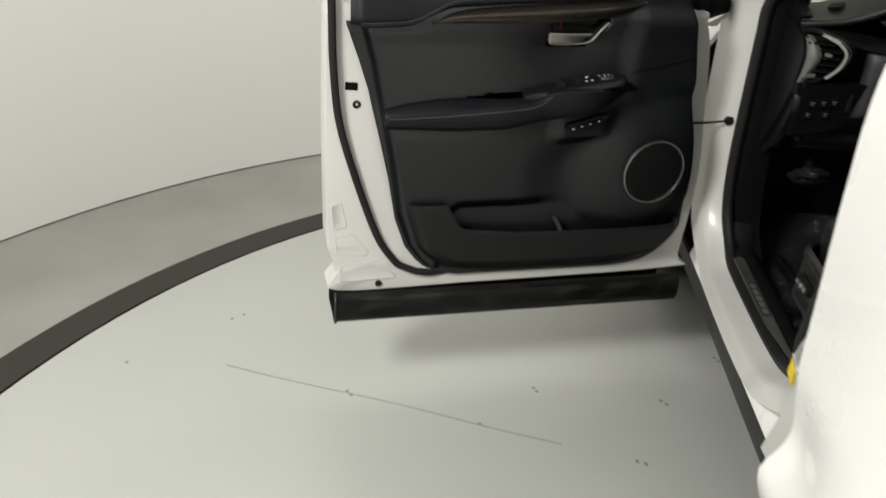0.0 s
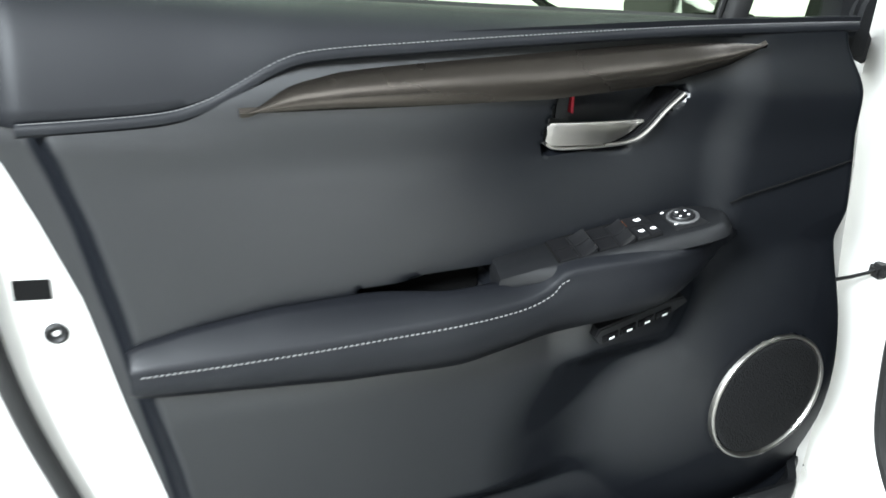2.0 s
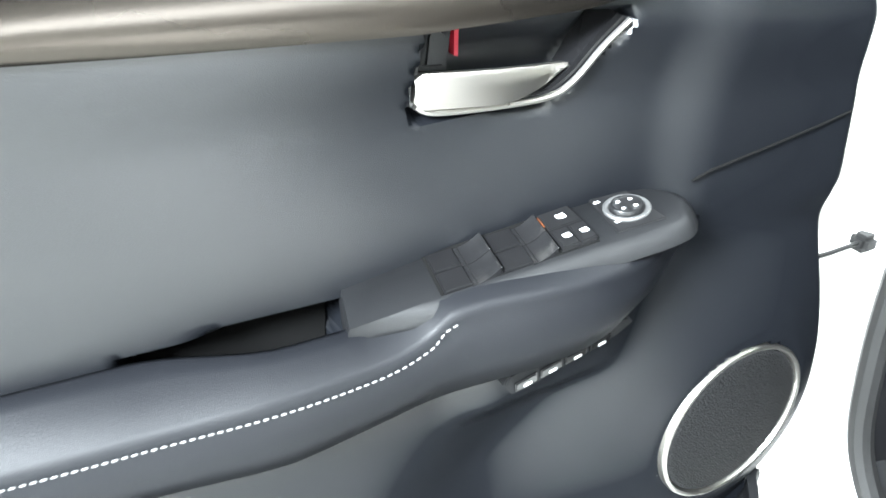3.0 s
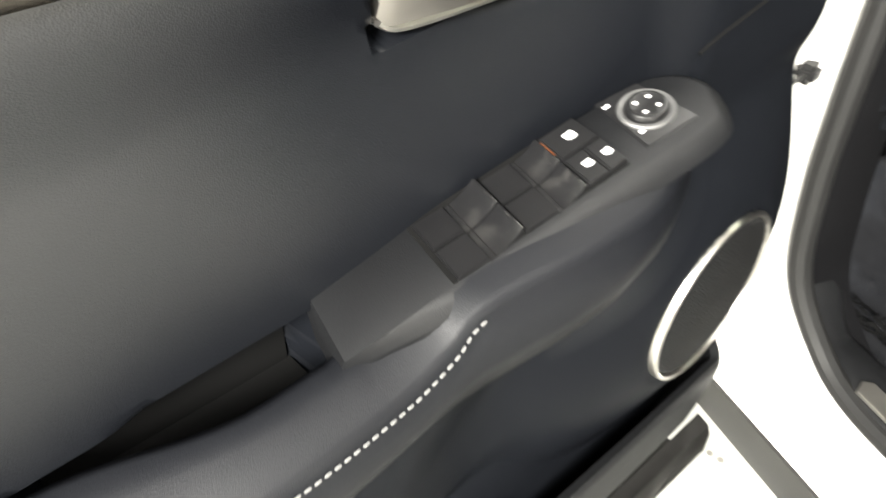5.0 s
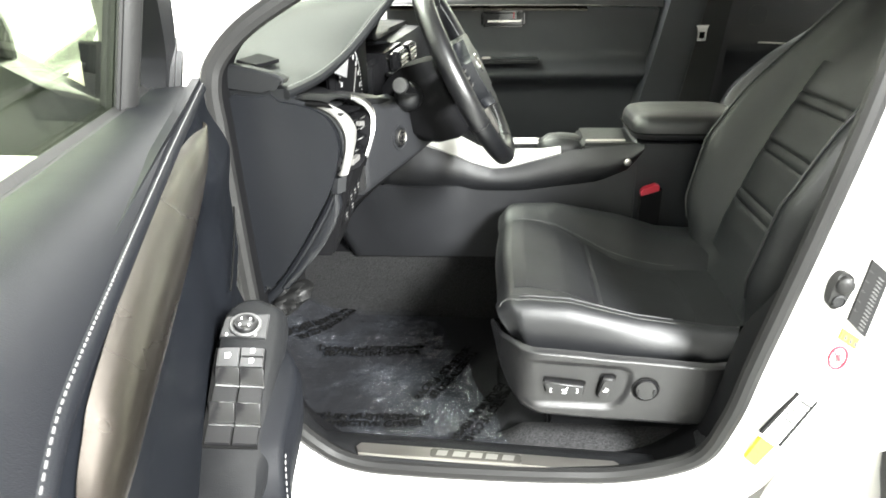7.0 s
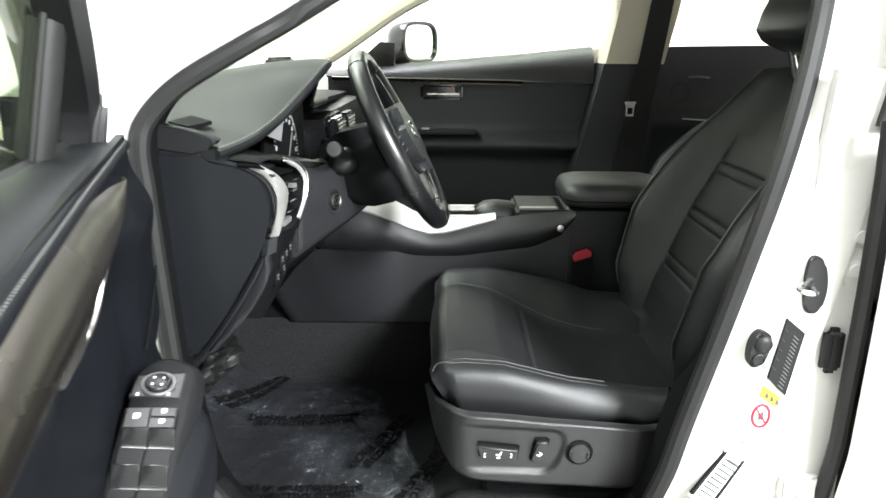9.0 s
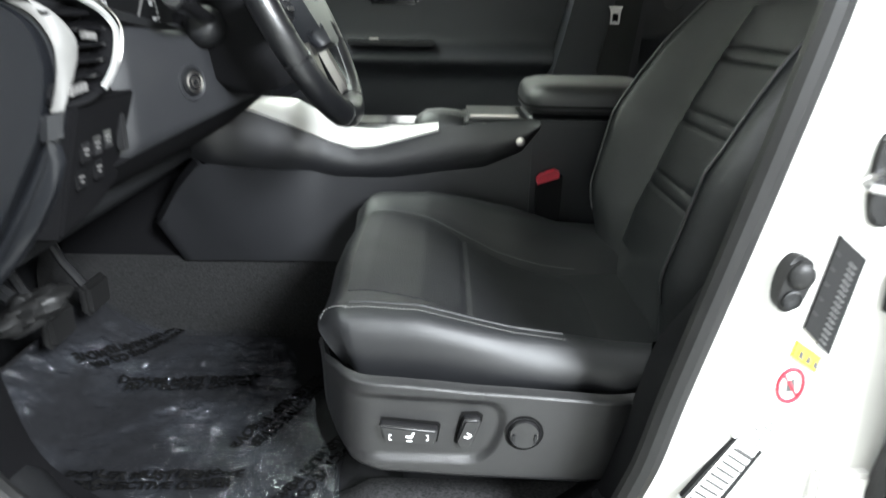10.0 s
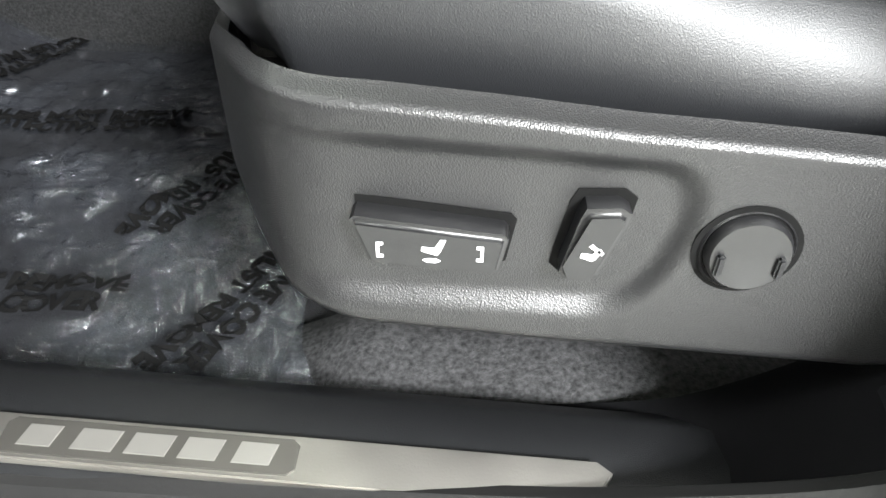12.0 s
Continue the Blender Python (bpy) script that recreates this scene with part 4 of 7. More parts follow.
def rounded(f, d, wide=0.150, high=0.088):
    return [mir(wide * f * math.copysign(abs(math.cos(q)) ** 0.55, math.cos(q)), high * f * math.copysign(abs(math.sin(q)) ** 0.55, math.sin(q)) + 0.02 * f * math.cos(q) * -0.4, d) for q in np.linspace(0, 2 * math.pi, 41)[:-1]]


mirror = dpart("door_mirror", loft([rounded(0.90, -0.006), rounded(0.93, 0.010), rounded(0.98, 0.013), rounded(1.0, 0.006), rounded(1.02, -0.03), rounded(0.98, -0.07), rounded(0.82, -0.10), rounded(0.5, -0.118)]), GLOSS, None, "black door mirror housing", 50)
dpart("mirror_face", loft([rounded(0.905, -0.004), rounded(0.90, 0.001)]), MIRROR, mirror, "mirror glass")
dpart("mirror_foot", loft([[(u, w, v) for u, v in ((0.20, 1.085), (0.33, 1.085), (0.335, 1.12), (0.32, h), (0.24, h), (0.205, 1.12))] for w, h in ((0.232, 1.130), (0.215, 1.132), (0.17, 1.155), (0.10, 1.19))]), GLOSS, mirror, "gloss black mirror foot", 40)
dpart("corner_cover", loft([[(u, w, v) for u, v in o] for w, o in ((0.150, [(0.050, 1.165), (-0.030, 1.120), (-0.072, 1.080), (-0.072, 1.050), (0.03, 1.015), (0.06, 1.06)]), (0.185, [(0.075, 1.170), (0.005, 1.130), (-0.032, 1.090), (-0.032, 1.060), (0.05, 1.025), (0.08, 1.06)]), (0.21, [(0.085, 1.165), (0.045, 1.120), (0.02, 1.09), (0.02, 1.065), (0.06, 1.045), (0.085, 1.06)]))]), DULL, wf, "black outer corner cover", 40)
# loose edge of pale protective sheet under the corner cover
flap = random.Random(4)
rag = [flap.uniform(-0.006, 0.006) for _ in range(19)]
dpart("sheet_edge", grid(lambda s, t: (-0.070 + 0.115 * s, 0.152 + 0.045 * s + rag[int(s * 18)] * t, 1.050 - 0.036 * s - 0.022 * t * (1 - 0.4 * s) + rag[int((1 - s) * 18)] * t), 18, 4, 0.0012), JAMB, wf, "crumpled edge of pale protective sheet", 30)
# check strap
strap = dpart("check_strap", tube([(-0.075, 0.275, 0.763), (-0.02, 0.277, 0.760), (0.06, 0.276, 0.758)], 0.006, 8, flat=0.5), RUBBER, None, "black check strap")
dpart("strap_end", rbox(-0.098, 0.262, 0.752, -0.070, 0.288, 0.775, 0.006), RUBBER, strap)

# ---- the driver's seat ----
seat = part("driver_seat", rbox(0.76, 0.29, 0.475, 1.22, 0.77, 0.61, 0.02, 3), HARD, car, "black leather driver's seat with pale stitching and power switches")
YC = 0.52
Z_STITCH = curve_at([(0.66, 0.694), (0.698, 0.707), (0.751, 0.711), (0.824, 0.707), (0.90, 0.688), (0.939, 0.679), (0.993, 0.672), (1.06, 0.662), (1.25, 0.65)])


def seat_dip(x):
    return 0.008 + 0.050 * step(0.74, 1.04, x)


def nose_in(x):
    return 0.018 * (1 - step(0.684, 0.80, x))


def nose_out(x, y):
    """The front edge bows forward between its corners."""
    return nose_in(x) - 0.012 * max(0.0, 1 - ((y - YC) / 0.29) ** 2) * (1 - step(0.69, 0.84, x))


def cushion_ring(x):
    zs = Z_STITCH(x)
    nose = step(0.682, 0.722, x)
    zs = zs - 0.020 * (1 - nose) ** 2
    zb = 0.600 + 0.034 * (1 - step(0.684, 0.75, x))
    dip = seat_dip(x)
    high = 0.008 + 0.016 * step(0.74, 0.92, x) - 0.030 * step(0.95, 1.12, x)
    f = lambda k: zb + (zs - zb) * k
    soft = step(0.84, 1.0, x)
    lip = [a + (b - a) * soft for a, b in ((0.281, 0.276), (0.2865, 0.289), (0.2895, 0.296), (0.290, 0.285), (0.2855, 0.274), (0.273, 0.264))]
    near = [(a, f(k)) for a, k in zip(lip, (0.0, 0.18, 0.42, 0.70, 0.89, 0.975))] + [ (0.254, zs), (0.246, zs - 0.001), (0.226, zs - 0.004 - 0.18 * dip), (0.200, zs - 0.80 * dip), (0.16, zs - dip), (0.06, zs - dip + 0.004)]
    sh = 0.055 * step(0.78, 1.02, x)
    far = [(0.06 - sh * 0.6, zs - dip + 0.003), (0.150 - sh, zs - dip), (0.168 - sh, zs - 0.80 * dip), (0.192 - 0.7 * sh, zs - 0.30 * dip), (0.214 - 0.3 * sh, zs + 0.6 * high), (0.234, zs + high), (0.256, zs + 0.7 * high), (0.277, f(0.91)), (0.288, f(0.70)), (0.290, f(0.42)), (0.28, f(0.0))]
    k = 0.93 + 0.07 * nose
    fold = 0.005 * math.sin(x * 95 + 1) * step(0.97, 1.05, x)
    near = [(a + (fold * s if i < 5 else 0.0), z) for i, ((a, z), s) in enumerate(zip(near, (0, 0.5, 1, -0.8, 0.5) + (0,) * 7))]
    pts = [(YC - a * k, z) for a, z in near] + [(YC + a * k * 0.97, z) for a, z in far]
    back = 0.030 * (1 - step(0.69, 0.78, x))
    return [(x + nose_out(x, y) + back * max(0.0, 1 - (z - zb) / (zs - zb)), y, z) for y, z in pts]


xs = [0.684, 0.686, 0.690, 0.697, 0.706, 0.718] + list(np.linspace(0.73, 1.24, 34))
cushion = part("cushion", loft([cushion_ring(x) for x in xs]), LEATHER, seat, "black leather seat cushion", angle=70)
PERF = material("perforated_black_leather", (0.007, 0.0074, 0.0082), 0.52, spec=0.3, vary=0.12, scale=12, bump=0.3, bump_scale=420, cells=True)


def insert_point(s, t):
    x = 0.722 + s * 0.44
    y = YC - 0.200 + (0.362 - 0.052 * step(0.78, 1.02, x)) * t
    nose = step(0.682, 0.722, x)
    z = Z_STITCH(x) - 0.020 * (1 - nose) ** 2 - seat_dip(x) * (1 - 0.20 * max(0.0, 1 - t / 0.12) ** 2) + 0.007 - 0.006 * abs(2 * t - 1) ** 6
    groove = math.exp(-((x - 0.885) / 0.004) ** 2) * 0.004
    return (x + nose_out(x, y), y, z - groove)


part("cushion_insert", grid(insert_point, 120, 30, 0.01), PERF, cushion, "perforated black leather insert", angle=60)
line = [(x + nose_in(x), YC - 0.2655, Z_STITCH(x) + 0.0002) for x in np.linspace(0.722, 1.00, 90)]
stitches(line, seat, None, 0.0034, 0.0010, 0.00045, lift=(0, 0, 0.0))
line = [(x + nose_in(x), YC - 0.250, Z_STITCH(x) + 0.0006) for x in np.linspace(0.726, 1.00, 60)]
part("seam_welt", tube([(a, b, c - 0.0012) for a, b, c in line], 0.0022, 8), LEATHER, cushion)
line = [(x + nose_out(x, YC + 0.165), YC + (0.168 - 0.055 * step(0.78, 1.02, x)) * 0.97, Z_STITCH(x) - 0.74 * seat_dip(x) + 0.001) for x in np.linspace(0.735, 1.08, 90)]
stitches(line, seat, None, 0.0034, 0.0010, 0.0004)
line = [(x + nose_in(x), y, z) for x, y, z in spline([(0.724, YC - 0.260, 0.7085), (0.708, YC - 0.257, 0.7068), (0.694, YC - 0.254, 0.701), (0.687, YC - 0.256, 0.690)], 8)]
stitches(line, seat, None, 0.0034, 0.0010, 0.00045, lift=(-0.001, -0.003, 0.001))

# side valance with its switches
VAL_TOP = curve_at([(0.672, 0.622), (0.682, 0.634), (0.694, 0.641), (0.715, 0.646), (0.743, 0.647), (0.794, 0.645), (0.844, 0.641), (0.895, 0.636), (0.946, 0.633), (1.012, 0.628), (1.05, 0.625), (1.16, 0.62)])
VAL_LOW = curve_at([(0.674, 0.626), (0.680, 0.608), (0.687, 0.588), (0.699, 0.564), (0.714, 0.541), (0.738, 0.521), (0.780, 0.510), (0.871, 0.504), (1.023, 0.498), (1.08, 0.505), (1.12, 0.53), (1.16, 0.58)])


def in_field(x, z):
    """How deep inside the D-shaped switch field a point lies, 0 to 1."""
    mid = 0.582 - (x - 0.79) * 0.035
    half = 0.040 - (x - 0.79) * 0.02
    end = 0.892 + 0.010 * (z - mid) / half
    dx, dz = max(0.0, x - end + 0.002) / 0.030, abs(z - mid) / half
    d = (dx ** 2.6 + dz ** 2.6) ** (1 / 2.6)
    return step(1.22, 0.84, d) * step(0.70, 0.80, x)


def valance_point(s, t):
    x = 0.675 + s * (1.155 - 0.675)
    lo, hi = VAL_LOW(x), VAL_TOP(x)
    z = lo + t * (hi - lo)
    y = 0.193
    y += 0.012 * step(0.945, 1.0, t) ** 1.5
    y += 0.020 * (1 - step(0.0, 0.16, t)) ** 2
    y += 0.090 * (1 - step(0.662, 0.80, x)) ** 2.3 + 0.05 * (1 - step(0.674, 0.698, x))
    y += 0.030 * step(1.04, 1.155, x)
    y += 0.0072 * in_field(x, z)
    return (x + 0.013 * (1 - step(0.675, 0.79, x)), y, z)


valance = part("side_valance", grid(valance_point, 170, 70, 0.006), TRIMGREY, seat, "grained black plastic side cover", angle=60)


def on_side(y):
    return lambda a, b, d: (a, y - d, b)


def key(name, outline, label, depth=0.014, tilt=0.0):
    """A seat switch: a pad with a sloping upper face and rounded edges."""
    o = outline
    zc = np.mean([b for _, b in o])
    return part(name, prism(o, lambda a, b, d: (a, 0.206 - d * (1.0 - tilt * (b - zc)), b), 0.0, depth, 0.003, 3), SWITCH, valance, label, angle=50)


k1 = key("slide_switch", [(0.780, 0.589), (0.782, 0.591), (0.846, 0.5845), (0.848, 0.582), (0.845, 0.565), (0.842, 0.563), (0.790, 0.566), (0.787, 0.568)], "long black seat slide switch", 0.020)
k2 = key("recline_switch", [(0.879, 0.599), (0.893, 0.600), (0.8975, 0.597), (0.897, 0.592), (0.888, 0.564), (0.884, 0.560), (0.874, 0.5605), (0.871, 0.564), (0.872, 0.570), (0.877, 0.594)], "tilted black recline switch", 0.019)
# Black sheets behind the three seat switches stand in for their shadow.
part("switch_shade", prism([(0.7765, 0.5935), (0.780, 0.595), (0.849, 0.588), (0.8515, 0.585), (0.848, 0.562), (0.845, 0.560), (0.788, 0.563), (0.783, 0.566)], on_side(0.2006), 0, 0.0010), GAPSHADE, valance)
part("switch_shade", prism([(0.876, 0.6025), (0.895, 0.6035), (0.901, 0.599), (0.900, 0.591), (0.890, 0.561), (0.885, 0.5572), (0.872, 0.5575), (0.8675, 0.562), (0.8685, 0.571), (0.873, 0.596)], on_side(0.2006), 0, 0.0010), GAPSHADE, valance)
part("switch_shade", lathe([(0.0230, 0.0), (0.0230, 0.0060), (0.0222, 0.0060), (0.0, 0.0060)], (0.949, 0.1985, 0.5795), (0, -1, 0.0), 36), GAPSHADE, valance)
part("lumbar_switch", lathe([(0.0215, 0.0), (0.0215, 0.004), (0.0195, 0.007), (0.0185, 0.006), (0.018, 0.003)], (0.949, 0.198, 0.5795), (0, -1, 0.05), 36), SWITCH, valance, "round black lumbar switch")
part("lumbar_pad", lathe([(0.018, 0.0), (0.018, 0.009), (0.0165, 0.0115), (0.0, 0.0125)], (0.949, 0.198, 0.5795), (0, -1, 0.05), 36), SWITCH, valance, "round pad of the lumbar switch")
for sx in (-1, 1):
    part("pad_rib", rbox(0.949 + sx * 0.0125 - 0.0018, 0.1835, 0.571, 0.949 + sx * 0.0125 + 0.0018, 0.188, 0.582, 0.001), HARD, valance)


def bar(outline, y, parent):
    ca, cb = np.mean(np.array(outline), axis=0)
    outline = [(float(ca + (a - ca) * 0.82), float(cb + (b - cb) * 0.82)) for a, b in outline]
    part("symbol", prism(outline, on_side(y), 0.0, 0.0006), INK, parent, "white symbol")


for cx, sgn in ((0.7925, 1), (0.8365, -1)):
    bar([(cx - sgn * 0.0015, 0.5710), (cx + sgn * 0.0022, 0.5712), (cx + sgn * 0.0022, 0.5726), (cx, 0.5730), (cx, 0.5790), (cx + sgn * 0.0022, 0.5794), (cx + sgn * 0.0022, 0.5808), (cx - sgn * 0.0015, 0.5808)], 0.1858, k1)
bar([(0.8095, 0.5760), (0.8100, 0.5785), (0.8165, 0.5780), (0.8195, 0.5835), (0.8225, 0.5835), (0.8195, 0.5755), (0.8180, 0.5735)], 0.1858, k1)
bar([(0.8105, 0.5715), (0.8130, 0.5725), (0.8175, 0.5725), (0.8200, 0.5712), (0.8175, 0.5700), (0.8130, 0.5702)], 0.1858, k1)
bar([(0.8775, 0.5760), (0.8780, 0.5785), (0.8835, 0.5780), (0.8870, 0.5820), (0.8885, 0.5805), (0.8855, 0.5750), (0.8835, 0.5738)], 0.1868, k2)
bar([(0.8810, 0.5825), (0.8880, 0.5770), (0.8890, 0.5785), (0.8825, 0.5840)], 0.1868, k2)
part("floor_ridge", loft([[(x, y, z - 0.03 * (1 - step(0.70, 0.76, x)) - 0.02 * step(1.0, 1.2, x)) for x in np.linspace(0.70, 1.2, 20)] for y, z in ((0.215, 0.34), (0.225, 0.385), (0.245, 0.402), (0.29, 0.410), (0.33, 0.408), (0.36, 0.36))]), PILE, car, "black carpet ridge below the seat", angle=60)
part("seat_rail", rbox(0.80, 0.33, 0.39, 1.25, 0.36, 0.48, 0.006), HARD, seat, "dark seat rail")
part("seat_rail", rbox(0.80, 0.72, 0.37, 1.25, 0.75, 0.48, 0.006), HARD, seat, "dark seat rail")
part("hinge_cover", rbox(1.10, 0.215, 0.585, 1.30, 0.255, 0.70, 0.03, 3), TRIMGREY, seat, "black hinge cover")

# backrest, in its own leaning frame: a across, b up the back, c out of its face
BACK = Matrix.Translation((1.165, YC, 0.625)) @ Matrix(((0, 0.42, -0.907, 0), (1, 0, 0, 0), (0, 0.907, 0.42, 0), (0, 0, 0, 1)))


def back_ring(b):
    wide = float(np.interp(b, [0, 0.1, 0.25, 0.40, 0.52, 0.60, 0.64], [0.235, 0.262, 0.275, 0.255, 0.215, 0.19, 0.15]))
    bol = float(np.interp(b, [0, 0.08, 0.22, 0.36, 0.50, 0.60, 0.64], [0.030, 0.075, 0.098, 0.080, 0.045, 0.03, 0.0]))
    base = float(np.interp(b, [0, 0.1, 0.3, 0.5, 0.6, 0.64], [0.0, 0.012, 0.020, 0.018, 0.010, -0.02]))
    flat = wide * 0.60
    half = [(wide * 0.90, -0.10), (wide, -0.06), (wide * 1.0, base + bol * 0.45), (wide * 0.95, base + bol * 0.88), (wide * 0.86, base + bol), (wide * 0.78, base + bol * 0.92), (wide * 0.69, base + bol * 0.50), (flat, base + 0.003), (flat * 0.5, base), (0.0, base + 0.002)]
    return [(-a, b, c) for a, c in half] + [(a, b, c) for a, c in reversed(half[:-1])]


BACKHIDE = material("black_backrest_leather", (0.0055, 0.006, 0.0066), 0.5, vary=0.12, scale=9, bump=0.16, bump_scale=1500, cells=True, spec=0.4, soft_graze=0.7, graze_end=0.7)
bs = list(np.linspace(-0.02, 0.60, 28)) + [0.615, 0.628, 0.638]
backrest = part("backrest", loft([back_ring(b) for b in bs]), BACKHIDE, seat, "black leather backrest with side bolsters", BACK, angle=70)


def back_insert(s, t):
    b = 0.04 + 0.42 * s
    wide = float(np.interp(b, [0, 0.1, 0.25, 0.40, 0.52], [0.235, 0.262, 0.275, 0.255, 0.215])) * 0.58
    base = float(np.interp(b, [0, 0.1, 0.3, 0.5, 0.6], [0.0, 0.012, 0.020, 0.018, 0.010]))
    a = wide * (2 * t - 1)
    c = base + 0.007 - 0.010 * abs(2 * t - 1) ** 8
    for g in (0.150, 0.172, 0.262, 0.284, 0.372, 0.394):
        c -= 0.005 * math.exp(-((b - g) / 0.0035) ** 2)
    return (a, b, c)


part("backrest_insert", grid(back_insert, 150, 24, 0.01), BACKHIDE, backrest, "quilted black leather insert", BACK, angle=60)
for sx in (-1, 1):
    line = []
    for b in np.linspace(0.05, 0.58, 60):
        r = back_ring(b)
        q = r[4] if sx < 0 else r[len(r) - 5]
        line.append((q[0], q[1], q[2] + 0.0008))
    part("bolster_welt", tube(line, 0.0026, 8), LEATHER, backrest, "", BACK)
part("headrest", loft([[(0.125 * f * math.copysign(abs(math.cos(k)) ** 0.6, math.cos(k)), 0.630 + h, 0.080 + 0.055 * f * math.copysign(abs(math.sin(k)) ** 0.6, math.sin(k))) for k in np.linspace(0, 2 * math.pi, 29)[:-1]] for f, h in ((0.7, 0.0), (0.92, 0.015), (1.0, 0.05), (1.0, 0.13), (0.92, 0.175), (0.65, 0.195))]), LEATHER, seat, "black leather headrest", BACK, angle=60)
for sx in (-0.06, 0.06):
    part("headrest_post", tube([(sx, 0.58, 0.0), (sx, 0.66, 0.075)], 0.007, 10), CHROME, seat, "chrome headrest post", BACK)

# ---- floor covering ----
mat_plane = thing("floor_mat", (0.45, 0.55, 0.374), "black carpet mat in the driver's footwell", "floor mat")
part("mat", grid(lambda s, q: (0.12 + 0.58 * s, 0.262 + 0.10 * step(0.3, 0.0, s) + (0.83 - 0.262 - 0.10 * step(0.3, 0.0, s)) * q, 0.386 + 0.10 * step(0.30, 0.05, 0.12 + 0.58 * s)), 30, 20, 0.012), MATPILE, mat_plane, "black tufted carpet")
m = bpy.data.materials.new("clear_crumpled_film")
m.use_nodes = True
t = m.node_tree
co = t.nodes.new("ShaderNodeTexCoord")
n1 = t.nodes.new("ShaderNodeTexNoise")
n1.inputs["Scale"].default_value, n1.inputs["Detail"].default_value, n1.inputs["Distortion"].default_value = 30, 6, 1.5
clump = t.nodes.new("ShaderNodeTexNoise")
clump.inputs["Scale"].default_value, clump.inputs["Detail"].default_value = 8, 4
for n in (n1, clump):
    t.links.new(co.outputs["Object"], n.inputs["Vector"])


def ranged(a, b, low, high):
    r = t.nodes.new("ShaderNodeMapRange")
    r.inputs[1].default_value, r.inputs[2].default_value, r.inputs[3].default_value, r.inputs[4].default_value = a, b, low, high
    t.links.new(clump.outputs["Fac"], r.inputs[0])
    return r.outputs[0]


bp = t.nodes.new("ShaderNodeBump")
bp.inputs["Distance"].default_value = 0.02
t.links.new(ranged(0.45, 0.60, 0.3, 1.0), bp.inputs["Strength"])
t.links.new(n1.outputs["Fac"], bp.inputs["Height"])
clear, shine, milky, fres = t.nodes.new("ShaderNodeBsdfTransparent"), t.nodes.new("ShaderNodeBsdfGlossy"), t.nodes.new("ShaderNodeBsdfDiffuse"), t.nodes.new("ShaderNodeFresnel")
clear.inputs[0].default_value = (0.92, 0.93, 0.95, 1)
shine.inputs["Color"].default_value, shine.inputs["Roughness"].default_value = (0.9, 0.92, 1.0, 1), 0.12
milky.inputs["Color"].default_value = (0.40, 0.45, 0.54, 1)
fres.inputs[0].default_value = 1.85
for n in (shine, fres):
    t.links.new(bp.outputs[0], n.inputs["Normal"])
haze_mix, gloss_mix = t.nodes.new("ShaderNodeMixShader"), t.nodes.new("ShaderNodeMixShader")
t.links.new(ranged(0.44, 0.66, 0.005, 0.034), haze_mix.inputs[0])
t.links.new(clear.outputs[0], haze_mix.inputs[1])
t.links.new(milky.outputs[0], haze_mix.inputs[2])
t.links.new(fres.outputs[0], gloss_mix.inputs[0])
t.links.new(haze_mix.outputs[0], gloss_mix.inputs[1])
t.links.new(shine.outputs[0], gloss_mix.inputs[2])
t.links.new(gloss_mix.outputs[0], t.nodes["Material Output"].inputs["Surface"])
FILM = m


FILM_L = curve_at([(0.25, 0.395), (0.33, 0.284), (0.49, 0.136), (0.84, 0.12)])
FILM_R = curve_at([(0.25, 0.735), (0.30, 0.72), (0.456, 0.662), (0.757, 0.545), (0.80, 0.49), (0.84, 0.44)])


def film_height(x, y):
    """Crumpled sheet: soft waves, sharp small creases."""
    c = noise.fractal(Vector((x * 16, y * 16, 0.3)), 0.9, 2.1, 5)
    r = noise.noise(Vector((x * 38 + 3 * c, y * 38, 2.0)))
    return 0.3935 + 0.10 * step(0.30, 0.05, x) + 0.010 * abs(c) + 0.008 * abs(r)


def film_point(s, t):
    y = 0.25 + 0.585 * t + 0.012 * noise.noise(Vector((s * 6, 0, 5)))
    x = FILM_L(y) + (FILM_R(y) - FILM_L(y)) * s + 0.012 * noise.noise(Vector((t * 7, s, 9)))
    return (x, y, film_height(x, y))


film_sheet = thing("protective_film", (0.42, 0.55, 0.387), "crumpled clear plastic film printed with black words, over the floor mat", "plastic film")
film_part = part("film", grid(film_point, 150, 150), FILM, film_sheet, "", angle=80)
film_part.visible_shadow = False
PRINT = material("black_print", (0.005, 0.005, 0.005), 0.9, spec=0.03)


def words(text, x, y, size, turn, parent=film_sheet):
    """Printed words laid flat on the film."""
    cu = bpy.data.curves.new("words", "FONT")
    cu.body, cu.size, cu.align_x, cu.offset = text, size * 1.15, "CENTER", 0.0012
    tmp = bpy.data.objects.new("words_tmp", cu)
    scene.collection.objects.link(tmp)
    me = bpy.data.meshes.new_from_object(tmp.evaluated_get(bpy.context.evaluated_depsgraph_get()))
    bpy.data.objects.remove(tmp)
    bm = bmesh.new()
    bm.from_mesh(me)
    bm.transform(pose(x, y, 0, 0, 0, turn))
    for v in bm.verts:
        v.co.z = film_height(v.co.x, v.co.y) + 0.003
    ob = part("printed_line", bm, PRINT, parent, "black printed words")
    return ob


for x, y, turn in ((0.40, 0.60, 4), (0.44, 0.33, 3)):
    words("DEALER MUST REMOVE", x, y, 0.021, turn)
    words("PROTECTIVE COVER", x + 0.004, y - 0.022, 0.021, turn)
for x, y, turn in ((0.24, 0.72, 64), (0.575, 0.52, 66), (0.655, 0.37, 66)):
    words("DEALER MUST REMOVE", x, y, 0.020, turn + 180)
    words("PROTECTIVE COVER", x + 0.022, y - 0.009, 0.020, turn + 180)

